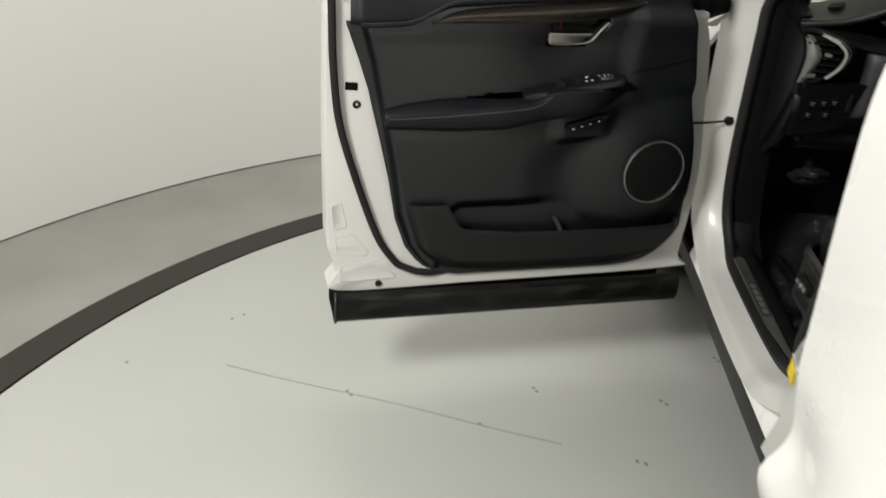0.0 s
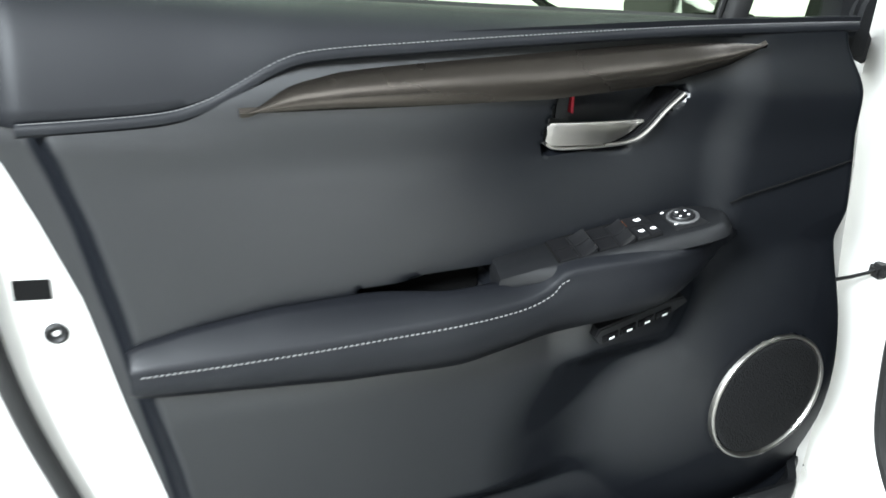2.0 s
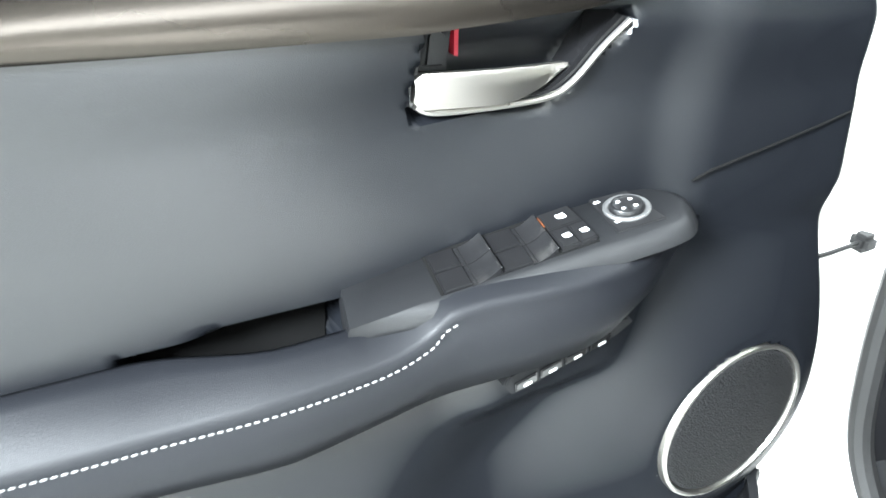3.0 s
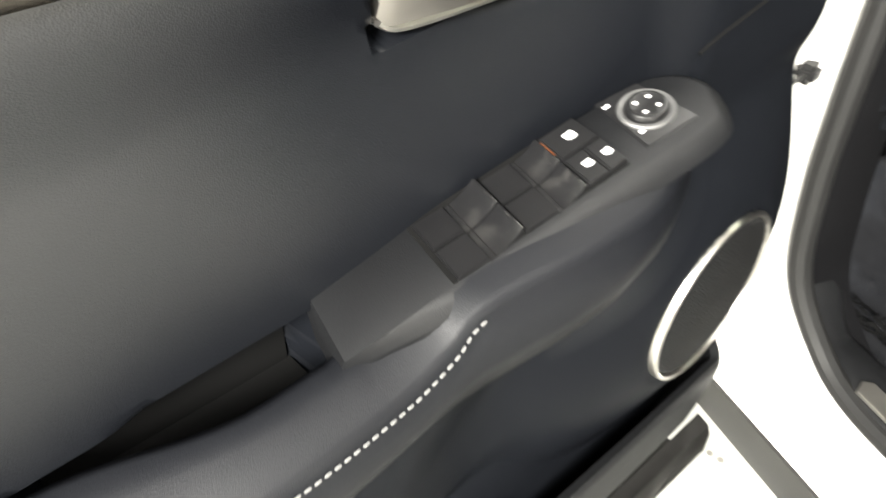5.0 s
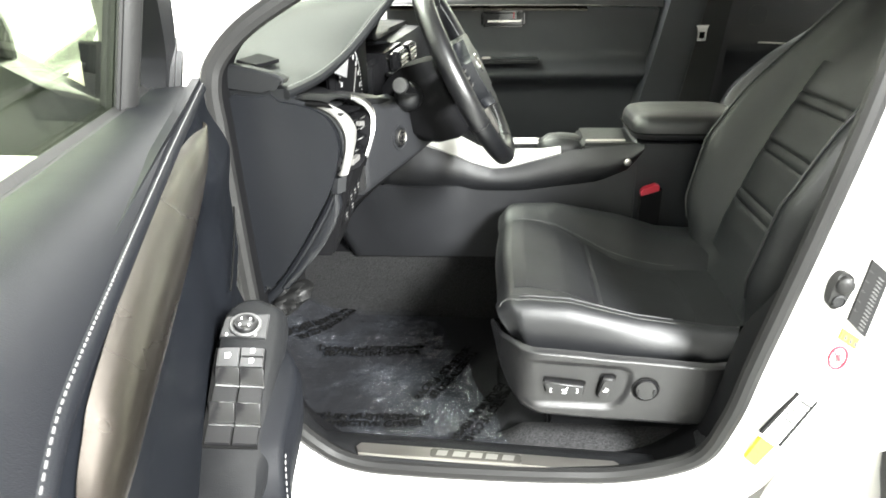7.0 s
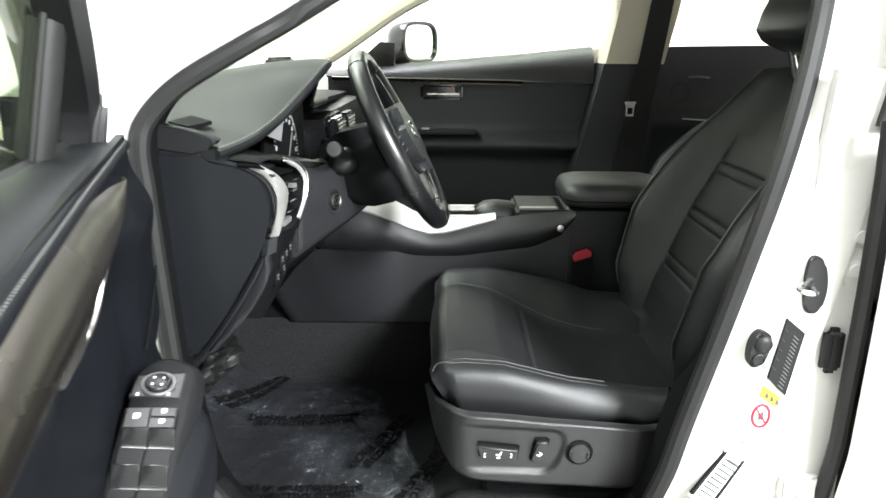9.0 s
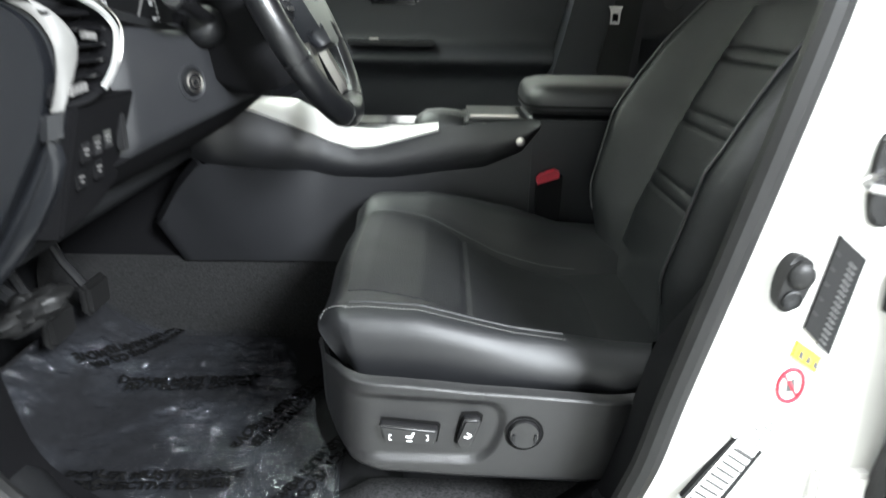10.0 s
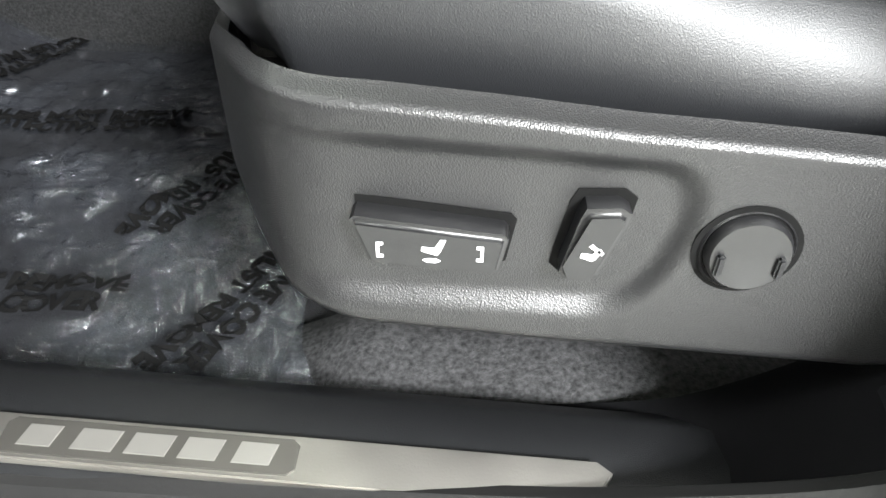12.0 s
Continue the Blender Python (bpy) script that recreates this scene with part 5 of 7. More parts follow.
# ---- the dashboard ----
dash = thing("dashboard", (0.2, 0.92, 0.75), "black dashboard with silver vent surrounds", "dashboard")
LIP_X = curve_at([(0.17, 0.375), (0.20, 0.390), (0.30, 0.428), (0.36, 0.460), (0.41, 0.488), (0.46, 0.504), (0.52, 0.502), (0.60, 0.482), (0.66, 0.455), (0.72, 0.43), (0.78, 0.41), (0.86, 0.40), (1.7, 0.36)])
LIP_Z = curve_at([(0.17, 1.072), (0.20, 1.076), (0.28, 1.088), (0.34, 1.115), (0.40, 1.162), (0.45, 1.192), (0.50, 1.200), (0.60, 1.200), (0.66, 1.185), (0.74, 1.13), (0.84, 1.10), (1.7, 1.075)])


def smooth_at(f, y, r=0.03):
    return (f(y - r) + 2 * f(y) + f(y + r)) / 4


def dash_top(s, t):
    y = 0.195 + 1.47 * s
    lx, lz = smooth_at(LIP_X, y), smooth_at(LIP_Z, y)
    x = lx + (-0.13 - lx) * t
    z = lz + (1.045 - lz) * t ** 1.4 + 0.012 * math.sin(math.pi * min(1, t * 1.2)) ** 0.8 * step(0.19, 0.26, y)
    return (x, y, z)


PAD = material("dash_pad_plastic", (0.006, 0.0065, 0.0072), 0.5, vary=0.14, spec=0.34, scale=5, bump=0.14, bump_scale=1300, cells=True, soft_graze=0.75)
part("top_pad", grid(dash_top, 120, 30, 0.014), PAD, dash, "soft black top pad", angle=60)
lip = []
for s in np.linspace(0.0, 0.62, 90):
    q = np.array(dash_top(s, 0))
    lip.append(tuple(q + np.array([-0.002, 0, -0.008])))
part("pad_edge", tube(lip, 0.0085, 10), PAD, dash, "rolled edge of the hood")
stitches([(q[0] + 0.006, q[1], q[2] + 0.012) for q in lip[:60]], dash, None, 0.005, 0.0025, 0.0006)
def on_pad(x, y, d):
    lx = smooth_at(LIP_X, y)
    q = dash_top((y - 0.195) / 1.47, (lx - x) / (lx + 0.13))
    return (q[0], q[1], q[2] + d)


def on_vent(s, q, d):
    return on_pad(0.318 - 0.039 * s + 0.031 * q, 0.272 + 0.021 * (s + q), d)


grille = part("demister_vent", grid(lambda s, q: on_vent(s, q, 0.0035), 10, 14, 0.006), DULL, dash, "dark demister vent")
for k in range(8):
    a = 0.08 + k * 0.115
    part("slat", loft([[on_vent(s, a, 0.003), on_vent(s, a, 0.0062), on_vent(s, a + 0.035, 0.0062), on_vent(s, a + 0.035, 0.003)] for s in np.linspace(0.06, 0.94, 8)]), HARD, grille)

CAP = [(0.290, 1.067), (0.36, 1.059), (0.410, 1.050), (0.438, 1.038), (0.454, 1.018), (0.460, 0.990), (0.454, 0.955), (0.441, 0.918), (0.412, 0.868), (0.379, 0.814), (0.342, 0.766), (0.318, 0.744), (0.280, 0.738), (0.273, 0.872)]
CAPS = [(q[0], q[1]) for q in spline([(a, b, 0) for a, b in CAP], 4, closed=True)]
part("end_cap", prism(CAPS, lambda a, b, d: (a, 0.232 - d, b), 0.0, 0.042, 0.010, 4), SOFT, dash, "black end cover", angle=60)
rimline = spline([(0.300, 0.205, 1.071), (0.39, 0.205, 1.057), (0.433, 0.206, 1.044), (0.457, 0.208, 1.022), (0.464, 0.21, 0.988), (0.458, 0.21, 0.945), (0.435, 0.21, 0.890), (0.394, 0.21, 0.823), (0.347, 0.21, 0.756), (0.318, 0.21, 0.726), (0.29, 0.21, 0.705)], 8)
part("cap_rim", tube(rimline, 0.0085, 10), SOFT, dash, "black rim round the end cover")
part("upper_end", prism([(0.280, 1.076), (0.286, 1.108), (0.300, 1.113), (0.345, 1.104), (0.378, 1.095), (0.387, 1.089), (0.383, 1.083), (0.370, 1.077), (0.362, 1.070), (0.350, 1.066)], lambda a, b, d: (a, 0.25 - d, b), 0.034, 0.058, 0.004, 3), PAD, dash, "black upper end cover", angle=50)
# ledge below the hood
part("ledge", grid(lambda s, t: (0.365 + (0.090 + 0.05 * t) * s, 0.21 + 0.30 * t, 1.066 - 0.016 * s ** 2 - 0.045 * t ** 1.5), 10, 16, 0.01), HARD, dash, "black ledge below the hood")

# driver's face of the dashboard: a panel turned towards the door, its lower edge rising to the column
FACE = [(-0.055, 1.062), (-0.022, 1.054), (-0.006, 1.040), (0.0, 1.00), (0.001, 0.965), (0.0, 0.93)]
face_sp = spline([(a, 0, b) for a, b in FACE], 4)


def face_x(y):
    return 0.465 + 0.49 * (min(y, 0.60) - 0.34) - 0.60 * max(0.0, y - 0.62)


def face_low(y):
    return 0.862 + 0.246 * (y - 0.342)


def dash_face(s, t):
    y = 0.340 + s * 0.45
    q = face_sp[min(int(round(t * (len(face_sp) - 1))), len(face_sp) - 1)]
    top = 1.040 - 0.02 * step(0.36, 0.46, y)
    z = top + (face_low(y) - top) * (1.062 - q[2]) / 0.132
    edge = 0.012 * (1 - step(0.0, 0.03, s)) ** 2 + 0.010 * step(0.93, 1.0, t) ** 2
    return (face_x(y) + q[0] - edge, y, z)


def under_face(s, t):
    y = 0.325 + s * 0.465
    x = face_x(y) - 0.014
    return (x + (0.25 - x) * t, y, face_low(y) + 0.004 - 0.030 * math.sin(math.pi * min(1.0, t * 1.4)) + (0.775 - face_low(y)) * t)


part("knee_panel", grid(dash_face, 50, len(face_sp) - 1, -0.008), KNEE, dash, "dark grey knee panel", angle=60)
part("under_dash", rbox(0.05, 0.26, 0.745, 0.36, 1.64, 0.80, 0.02, 3), HARD, dash, "black lower dash panel")
part("dash_core", rbox(-0.12, 0.26, 0.78, 0.40, 1.64, 1.04, 0.01), HARD, dash)
part("lower_panel", grid(under_face, 40, 16, 0.006), DULL, dash, "black lower dash panel", angle=60)
BTN, BTN_AX = (0.5155, 0.441, 0.948), (0.895, -0.44, 0.06)
btn = part("start_button", lathe([(0.0175, -0.004), (0.0175, 0.002), (0.0155, 0.005), (0.0138, 0.003)], BTN, BTN_AX, 32), HARD, dash, "round start button with a silver face")
part("button_recess", lathe([(0.0245, -0.002), (0.0245, 0.0012), (0.0225, 0.0018), (0.0190, 0.0004), (0.0178, -0.003)], BTN, BTN_AX, 36), KNEE, btn, "soft ring round the button", angle=60)
part("button_ring", lathe([(0.0138, 0.001), (0.0138, 0.0050), (0.0122, 0.0056), (0.0114, 0.0045), (0.0114, 0.001)], BTN, BTN_AX, 32), SATIN, btn, "satin silver ring")
part("button_face", lathe([(0.0115, 0.001), (0.0115, 0.0040), (0.010, 0.0048), (0.0, 0.0050)], BTN, BTN_AX, 32), GLOSS, btn, "gloss black button face")
part("button_mark", lathe([(0.0068, 0.0045), (0.0068, 0.0056), (0.0048, 0.0056), (0.0048, 0.0045)], BTN, BTN_AX, 20), SATIN, btn, "silver mark")

# side vent
VC = Vector((0.487, 0.240, 1.000))
VX = Vector((0.287, 0.958, 0.0)).normalized()
VN = Vector((0.958, -0.287, 0.03)).normalized()
VZ = VN.cross(VX) * (1 if VN.cross(VX).z > 0 else -1)


def von(a, b, d):
    return VC + VX * a + VZ * b + VN * d


VENT = [(-0.066, 0.055), (-0.043, 0.060), (-0.012, 0.053), (0.018, 0.039), (0.034, 0.019), (0.025, -0.013), (0.003, -0.040), (-0.028, -0.054), (-0.052, -0.048), (-0.036, -0.022), (-0.027, 0.001), (-0.029, 0.019), (-0.046, 0.042)]
vent_o = [(q[0], q[1]) for q in spline([(a, b, 0) for a, b in VENT], 3, closed=True)]


def pod(g, d):
    """The vent's outline, spread towards the cabin and downwards by g."""
    return [von(a + g * step(-0.03, 0.03, a), b + g * (0.55 if b < 0 else 0.25) * step(0.0, 0.05, abs(b)), d - 0.016 * (1 - step(-0.045, -0.012, a))) for a, b in vent_o]


vent = part("side_vent", prism(vent_o, von, -0.055, -0.030), GAPSHADE, dash, "black side air vent")
part("vent_surround", loft([pod(0.030, -0.060), pod(0.026, -0.022), pod(0.018, -0.006), pod(0.010, 0.0), pod(0.003, 0.0015), pod(0.0, 0.0), pod(-0.002, -0.03)], True, False), DULL, vent, "black vent surround", angle=60)
arc = [(q[0], q[1]) for q in spline([(-0.026, 0.058, 0), (-0.008, 0.0525, 0), (0.018, 0.040, 0), (0.035, 0.019, 0), (0.0265, -0.013, 0), (0.004, -0.038, 0)], 8)]
rings = []
for i, (a, b) in enumerate(arc):
    d = np.array(arc[min(i + 1, len(arc) - 1)]) - np.array(arc[max(i - 1, 0)])
    n = np.array([-d[1], d[0]]) / np.linalg.norm(d)
    w = 0.0012 + 0.0026 * step(0, 10, i)
    rings.append([von(a + n[0] * w * k, b + n[1] * w * k, e) for k, e in ((-1, 0.001), (-0.6, 0.0040), (0.6, 0.0040), (1, 0.001))])
part("vent_chrome", loft(rings), material("pale_satin_chrome", (0.55, 0.55, 0.54), 0.34, metal=0.7, vary=0.03), vent, "bright chrome arc", angle=50)
part("vent_line", tube([von(a + 0.008 * step(-0.03, 0.03, a), b + 0.004, 0.002) for a, b in arc], 0.0011, 6), SATIN, vent, "thin outer chrome line")
for k in range(6):
    b = 0.040 - k * 0.0155
    w0 = -0.031 - 0.020 * max(0.0, b / 0.04) - 0.016 * max(0.0, -b / 0.04)
    w1 = 0.026 - 0.020 * max(0.0, b - 0.024) / 0.016 - 0.017 * max(0.0, -b / 0.03)
    part("vent_slat", loft([[von(a, b + 0.006, -0.026), von(a, b - 0.001, -0.003), von(a, b - 0.004, -0.004), von(a, b + 0.003, -0.028)] for a in np.linspace(w0, w1, 6)]), GLOSS, vent, "gloss black slat")
part("vent_tab", prism([(-0.010, 0.013), (0.004, 0.011), (0.005, 0.018), (-0.009, 0.020)], von, -0.004, 0.004, 0.001), SILVERP, vent, "silver vent tab")
for k in range(4):
    a = -0.042 + k * 0.006
    part("thumb_wheel", prism([(a, -0.041 + 0.001 * k), (a + 0.0038, -0.040 + 0.001 * k), (a + 0.0048, -0.032 + 0.001 * k), (a + 0.001, -0.033 + 0.001 * k)], von, -0.004, 0.004, 0.0006), SILVERP, vent, "silver thumb wheel rib")
# silver band between cover and vent
outer = spline([(0.428, 0.196, 1.050), (0.455, 0.196, 1.035), (0.4685, 0.198, 1.010), (0.4685, 0.198, 0.985), (0.463, 0.197, 0.962), (0.456, 0.196, 0.943)], 6)
inner = spline([(0.448, 0.196, 1.054), (0.470, 0.205, 1.039), (0.4815, 0.2165, 1.017), (0.4815, 0.2165, 0.997), (0.477, 0.207, 0.972), (0.470, 0.197, 0.946)], 6)
rings = []
for p, q in zip(outer, inner):
    p, q = np.array(p), np.array(q)
    rings.append([tuple(p + (q - p) * k + np.array([0.5, -0.85, 0]) * (h + 0.003)) for k, h in ((0.0, -0.012), (0.0, 0.0), (0.10, 0.0016), (0.5, 0.0030), (0.90, 0.0018), (1.0, 0.0), (1.0, -0.014))])
part("silver_band", loft(rings), material("satin_grey_paint", (0.11, 0.108, 0.104), 0.5, metal=0.0, vary=0.06, scale=12, spec=0.4), dash, "satin silver band beside the vent", angle=50)
part("band_foot", loft([[(x - 0.004 * k - 0.0015, y + 0.002 * k, z - 0.026 * k) for x, y, z in ((0.448, 0.191, 0.940), (0.458, 0.188, 0.941), (0.470, 0.196, 0.944), (0.462, 0.212, 0.942), (0.448, 0.206, 0.940))] for k in (0.0, 0.06, 0.9, 1.0)]), SOFT, dash, "grey block below the silver band", angle=40)
part("cap_flank", loft([[(x + 0.0 * w, 0.205, z), (x + w * 0.5, 0.199, z - 0.002), (x + w, 0.204, z - 0.006), (x + w, 0.225, z - 0.006), (x, 0.225, z)] for x, z, w in ((0.442, 0.918, 0.010), (0.436, 0.896, 0.018), (0.418, 0.862, 0.022), (0.396, 0.826, 0.022), (0.368, 0.786, 0.018), (0.34, 0.75, 0.012))]), SOFT, dash, "grey flank below the vent", angle=60)
part("switch_panel", prism([(0.212, 0.948), (0.352, 0.948), (0.345, 0.84), (0.300, 0.815), (0.220, 0.80)], lambda a, b, d: (0.452 + (b - 0.87) * 0.30 + d, a, b), -0.06, 0.0, 0.003), DULL, dash, "black panel of small switches")
for k, (a, b) in enumerate(((0.243, 0.894), (0.268, 0.897), (0.292, 0.900), (0.242, 0.864), (0.282, 0.867))):
    x = 0.452 + (b - 0.87) * 0.30
    sw = part("small_switch", rbox(x - 0.002, a - 0.0105, b - 0.012, x + 0.003, a + 0.0105, b + 0.012, 0.0015), GLOSS, dash, "small black switch")
    part("switch_mark", rbox(x + 0.0028, a - 0.0050, b + 0.0010, x + 0.0036, a + 0.0050, b + 0.0038, 0), SILVERP, sw, "white symbol")
    part("switch_mark", rbox(x + 0.0028, a - 0.0034, b - 0.0042, x + 0.0036, a + 0.0030, b - 0.0018, 0), SILVERP, sw, "white symbol")
part("side_slot", rbox(0.458, 0.322, 0.880, 0.470, 0.331, 0.925, 0.002), TRIMGREY, dash, "narrow grey slot edge")

# instruments, sunk below the hood
def binnacle(s, t):
    y = 0.36 + 0.34 * s
    lx, lz = smooth_at(LIP_X, y) - 0.004, smooth_at(LIP_Z, y) - 0.018
    return (lx + (0.385 - lx) * t, y, lz - 0.012 * math.sin(math.pi * t) - 0.02 * t)


part("hood_lining", grid(binnacle, 40, 10, 0.004), DULL, dash, "black underside of the hood", angle=60)
part("binnacle_floor", grid(lambda s, t: (0.40 + 0.085 * s, 0.405 + 0.27 * t, 1.040 - 0.020 * s - 0.075 * t ** 0.7), 8, 12, 0.006), DULL, dash, "black shelf before the dials", angle=60)
DIALINK = material("dial_ink", (0.22, 0.22, 0.22), 0.6, vary=0.02)
cl_face = part("instrument_panel", rbox(0.390, 0.415, 0.985, 0.412, 0.69, 1.165, 0.006), DULL, dash, "dark instrument panel under the hood")
DC = (0.515, 1.005)
for k in range(40):
    a = math.radians(-62 + k * 4.4)
    r = 0.100 if k % 4 else 0.098
    c = (DC[0] + r * math.sin(a), DC[1] + r * math.cos(a))
    h = 0.0028 if k % 4 else 0.0050
    tick = [(c[0] + u * math.cos(a) + v * math.sin(a), c[1] - u * math.sin(a) + v * math.cos(a)) for u, v in ((-0.0011, -h), (0.0011, -h), (0.0011, h), (-0.0011, h))]
    part("dial_tick", prism(tick, lambda p, q, d: (0.412 + d, p, q), 0.0, 0.0012), DIALINK, cl_face)
    if k % 4 == 0:
        c = (DC[0] + 0.084 * math.sin(a), DC[1] + 0.084 * math.cos(a))
        for e in (-0.0035, 0.0035):
            part("dial_mark", rbox(0.412, c[0] + e - 0.0018, c[1] - 0.0042, 0.4132, c[0] + e + 0.0018, c[1] + 0.0042, 0), DIALINK, cl_face)
part("dial_needle", prism([(0.500, 0.985), (0.503, 0.985), (0.561, 1.058), (0.559, 1.060)], lambda p, q, d: (0.414 + d, p, q), 0.0, 0.002), SILVERP, cl_face, "silver needle")
part("cluster_cheek", prism([(0.398, 1.083), (0.431, 1.062), (0.436, 1.100), (0.4455, 1.145)], lambda a, b, d: (a, 0.374 + 1.0 * (a - 0.398) + d, b), -0.004, 0.0, 0.001), material("grey_plastic", (0.10, 0.10, 0.102), 0.5, vary=0.08, scale=9), dash, "grey cheek of the hood")
stalk = part("light_stalk", tube([(0.545, 0.50, 1.020), (0.540, 0.44, 1.030), (0.536, 0.405, 1.040), (0.534, 0.375, 1.050), (0.533, 0.355, 1.055)], [0.008, 0.009, 0.0105, 0.0135, 0.0135], 16), GLOSS, dash, "black light stalk")
part("stalk_end", lathe([(0.0135, 0.0), (0.0135, 0.006), (0.012, 0.008), (0, 0.0085)], (0.533, 0.357, 1.0545), (-0.02, -0.97, 0.24), 24), TRIMGREY, stalk, "grey stalk end")
part("stalk_boot", lathe([(0.027, 0.0), (0.025, 0.012), (0.018, 0.022), (0.012, 0.026)], (0.530, 0.47, 1.018), (0.05, -1, 0.15), 24), HARD, dash)

# centre stack and passenger side
part("centre_panel", loft([[(0.33, y, 0.80), (0.46, y, 0.82), (0.475, y, 0.90), (0.45, y, 1.00), (0.43, y, 1.06), (0.33, y, 1.06)] for y in (0.80, 0.81, 1.05, 1.06)]), GLOSS, dash, "black centre panel")
part("centre_trim", prism([(0.455, 0.985), (0.50, 0.955), (0.44, 0.90), (0.40, 0.95)], lambda a, b, d: (a, 0.755 + d, b), 0.0, 0.30, 0.006), SILVERP, dash, "silver trim across the centre stack")
for yc in (0.84, 1.0):
    cv = part("centre_vent", rbox(0.445, yc - 0.055, 1.02, 0.470, yc + 0.055, 1.065, 0.006), GLOSS, dash, "black centre vent")
    part("vent_frame", tube([(0.471, yc - 0.05, 1.025), (0.468, yc - 0.05, 1.06), (0.468, yc + 0.05, 1.06), (0.471, yc + 0.05, 1.025)], 0.0025, 8, closed=True), CHROME, cv)
    for k in range(3):
        part("vent_slat", rbox(0.468, yc - 0.048, 1.031 + k * 0.009, 0.474, yc + 0.048, 1.034 + k * 0.009, 0.0008), SATIN, cv)
part("display_screen", rbox(0.30, 0.82, 1.10, 0.32, 1.04, 1.20, 0.006), GLOSS, dash, "black display screen")
part("glovebox", loft([[(0.30, y, 0.76), (0.42, y, 0.80), (0.45, y, 0.95), (0.41, y, 1.06), (0.30, y, 1.07)] for y in (1.06, 1.08, 1.62, 1.64)]), SOFT, dash, "black glovebox side")

# ---- steering wheel ----
HUB = Vector((0.632, 0.545, 1.048))
AX = Vector((0.889, 0, 0.457)).normalized()
WU = Vector((-0.457, 0, 0.889)).normalized()
WR = Vector((0, 1, 0))


def won(a, b, d):
    return HUB + WR * a + WU * b + AX * d


wheel = thing("steering_wheel", tuple(won(0, 0, -0.12)), "black leather steering wheel with silver lower spokes", "steering wheel")
WHEELHIDE = material("worn_wheel_leather", (0.0042, 0.0044, 0.005), 0.33, vary=0.2, scale=14, bump=0.12, bump_scale=1300, cells=True, spec=0.5)
rim = part("rim", tube([won(0.172 * math.cos(a), 0.172 * math.sin(a), 0.0) for a in np.linspace(0, 2 * math.pi, 73)[:-1]], 0.0185, 16, closed=True), WHEELHIDE, wheel, "black leather rim", angle=60)
for a0 in (62, 118, 205, 335, 250, 290):
    a = math.radians(a0)
    c = won(0.172 * math.cos(a), 0.172 * math.sin(a), 0)
    rad = (won(math.cos(a), math.sin(a), 0) - HUB)
    part("rim_seam", tube([c + (rad * math.cos(k) + AX * math.sin(k)) * 0.0186 for k in np.linspace(0, 2 * math.pi, 25)[:-1]], 0.0009, 6, closed=True), GLOSS, rim)
for r0, r1 in ((15, 60), (120, 165), (-60, -20), (200, 240)):
    line = [won(0.1545 * math.cos(math.radians(a)), 0.1545 * math.sin(math.radians(a)), 0.007) for a in np.linspace(r0, r1, 40)]
    stitches(line, rim, None, 0.0045, 0.002, 0.0012)
hub_o = [(q[0], q[1]) for q in spline([(a, b, 0) for a, b in ((-0.072, 0.045), (0.0, 0.058), (0.072, 0.045), (0.078, 0.0), (0.052, -0.05), (0.0, -0.066), (-0.052, -0.05), (-0.078, 0.0))], 5, closed=True)]
hub = part("hub", prism([(a * 1.12, b * 1.15) for a, b in hub_o], won, -0.020, 0.030, 0.020, 5), SOFT, wheel, "black airbag hub", angle=60)
part("hub_emblem", lathe([(0.019, 0.0), (0.019, 0.003), (0.016, 0.0045), (0.014, 0.003), (0.0, 0.003)], won(0, 0.008, 0.029), AX, 32), CHROME, hub, "plain chrome emblem")
for sx in (-1, 1):
    part("side_spoke", prism([(sx * 0.07, 0.028), (sx * 0.16, 0.030), (sx * 0.162, -0.022), (sx * 0.07, -0.032)], won, -0.018, 0.008, 0.006), SOFT, wheel, "black side spoke")
    pad = part("thumb_switches", prism([(sx * 0.078, 0.022), (sx * 0.125, 0.022), (sx * 0.128, -0.016), (sx * 0.082, -0.022)], won, 0.006, 0.014, 0.003), GLOSS, wheel, "black thumb switches")
    for k in range(3):
        part("switch_edge", prism([(sx * 0.085, 0.016 - 0.014 * k), (sx * 0.120, 0.016 - 0.014 * k), (sx * 0.120, 0.0135 - 0.014 * k), (sx * 0.085, 0.0135 - 0.014 * k)], won, 0.0138, 0.0148), SATIN, pad, "silver switch edge")
    part("lower_spoke", loft([[won(sx * a0, b0, d), won(sx * a1, b1, d), won(sx * a1, b1, d - 0.012), won(sx * a0, b0, d - 0.012)] for (a0, b0, a1, b1, d) in ((0.030, -0.056, 0.052, -0.046, 0.006), (0.042, -0.090, 0.066, -0.080, 0.004), (0.060, -0.150, 0.090, -0.138, 0.002))]), SATIN, wheel, "satin silver lower spoke")
col = []
for d, w, h0, h1 in ((-0.150, 0.058, 0.055, -0.045), (-0.125, 0.068, 0.066, -0.070), (-0.098, 0.072, 0.070, -0.086), (-0.060, 0.072, 0.062, -0.095), (-0.040, 0.068, 0.055, -0.090), (-0.033, 0.058, 0.045, -0.078)):
    ringp = [(-w, h1 * 0.7), (-w * 0.75, h1), (w * 0.75, h1), (w, h1 * 0.7), (w, h0 * 0.6), (w * 0.7, h0), (-w * 0.7, h0), (-w, h0 * 0.6)]
    col.append([won(a, b, d) for a, b in ringp])
part("column_cover", loft(col), DULL, wheel, "black column cover", angle=40)

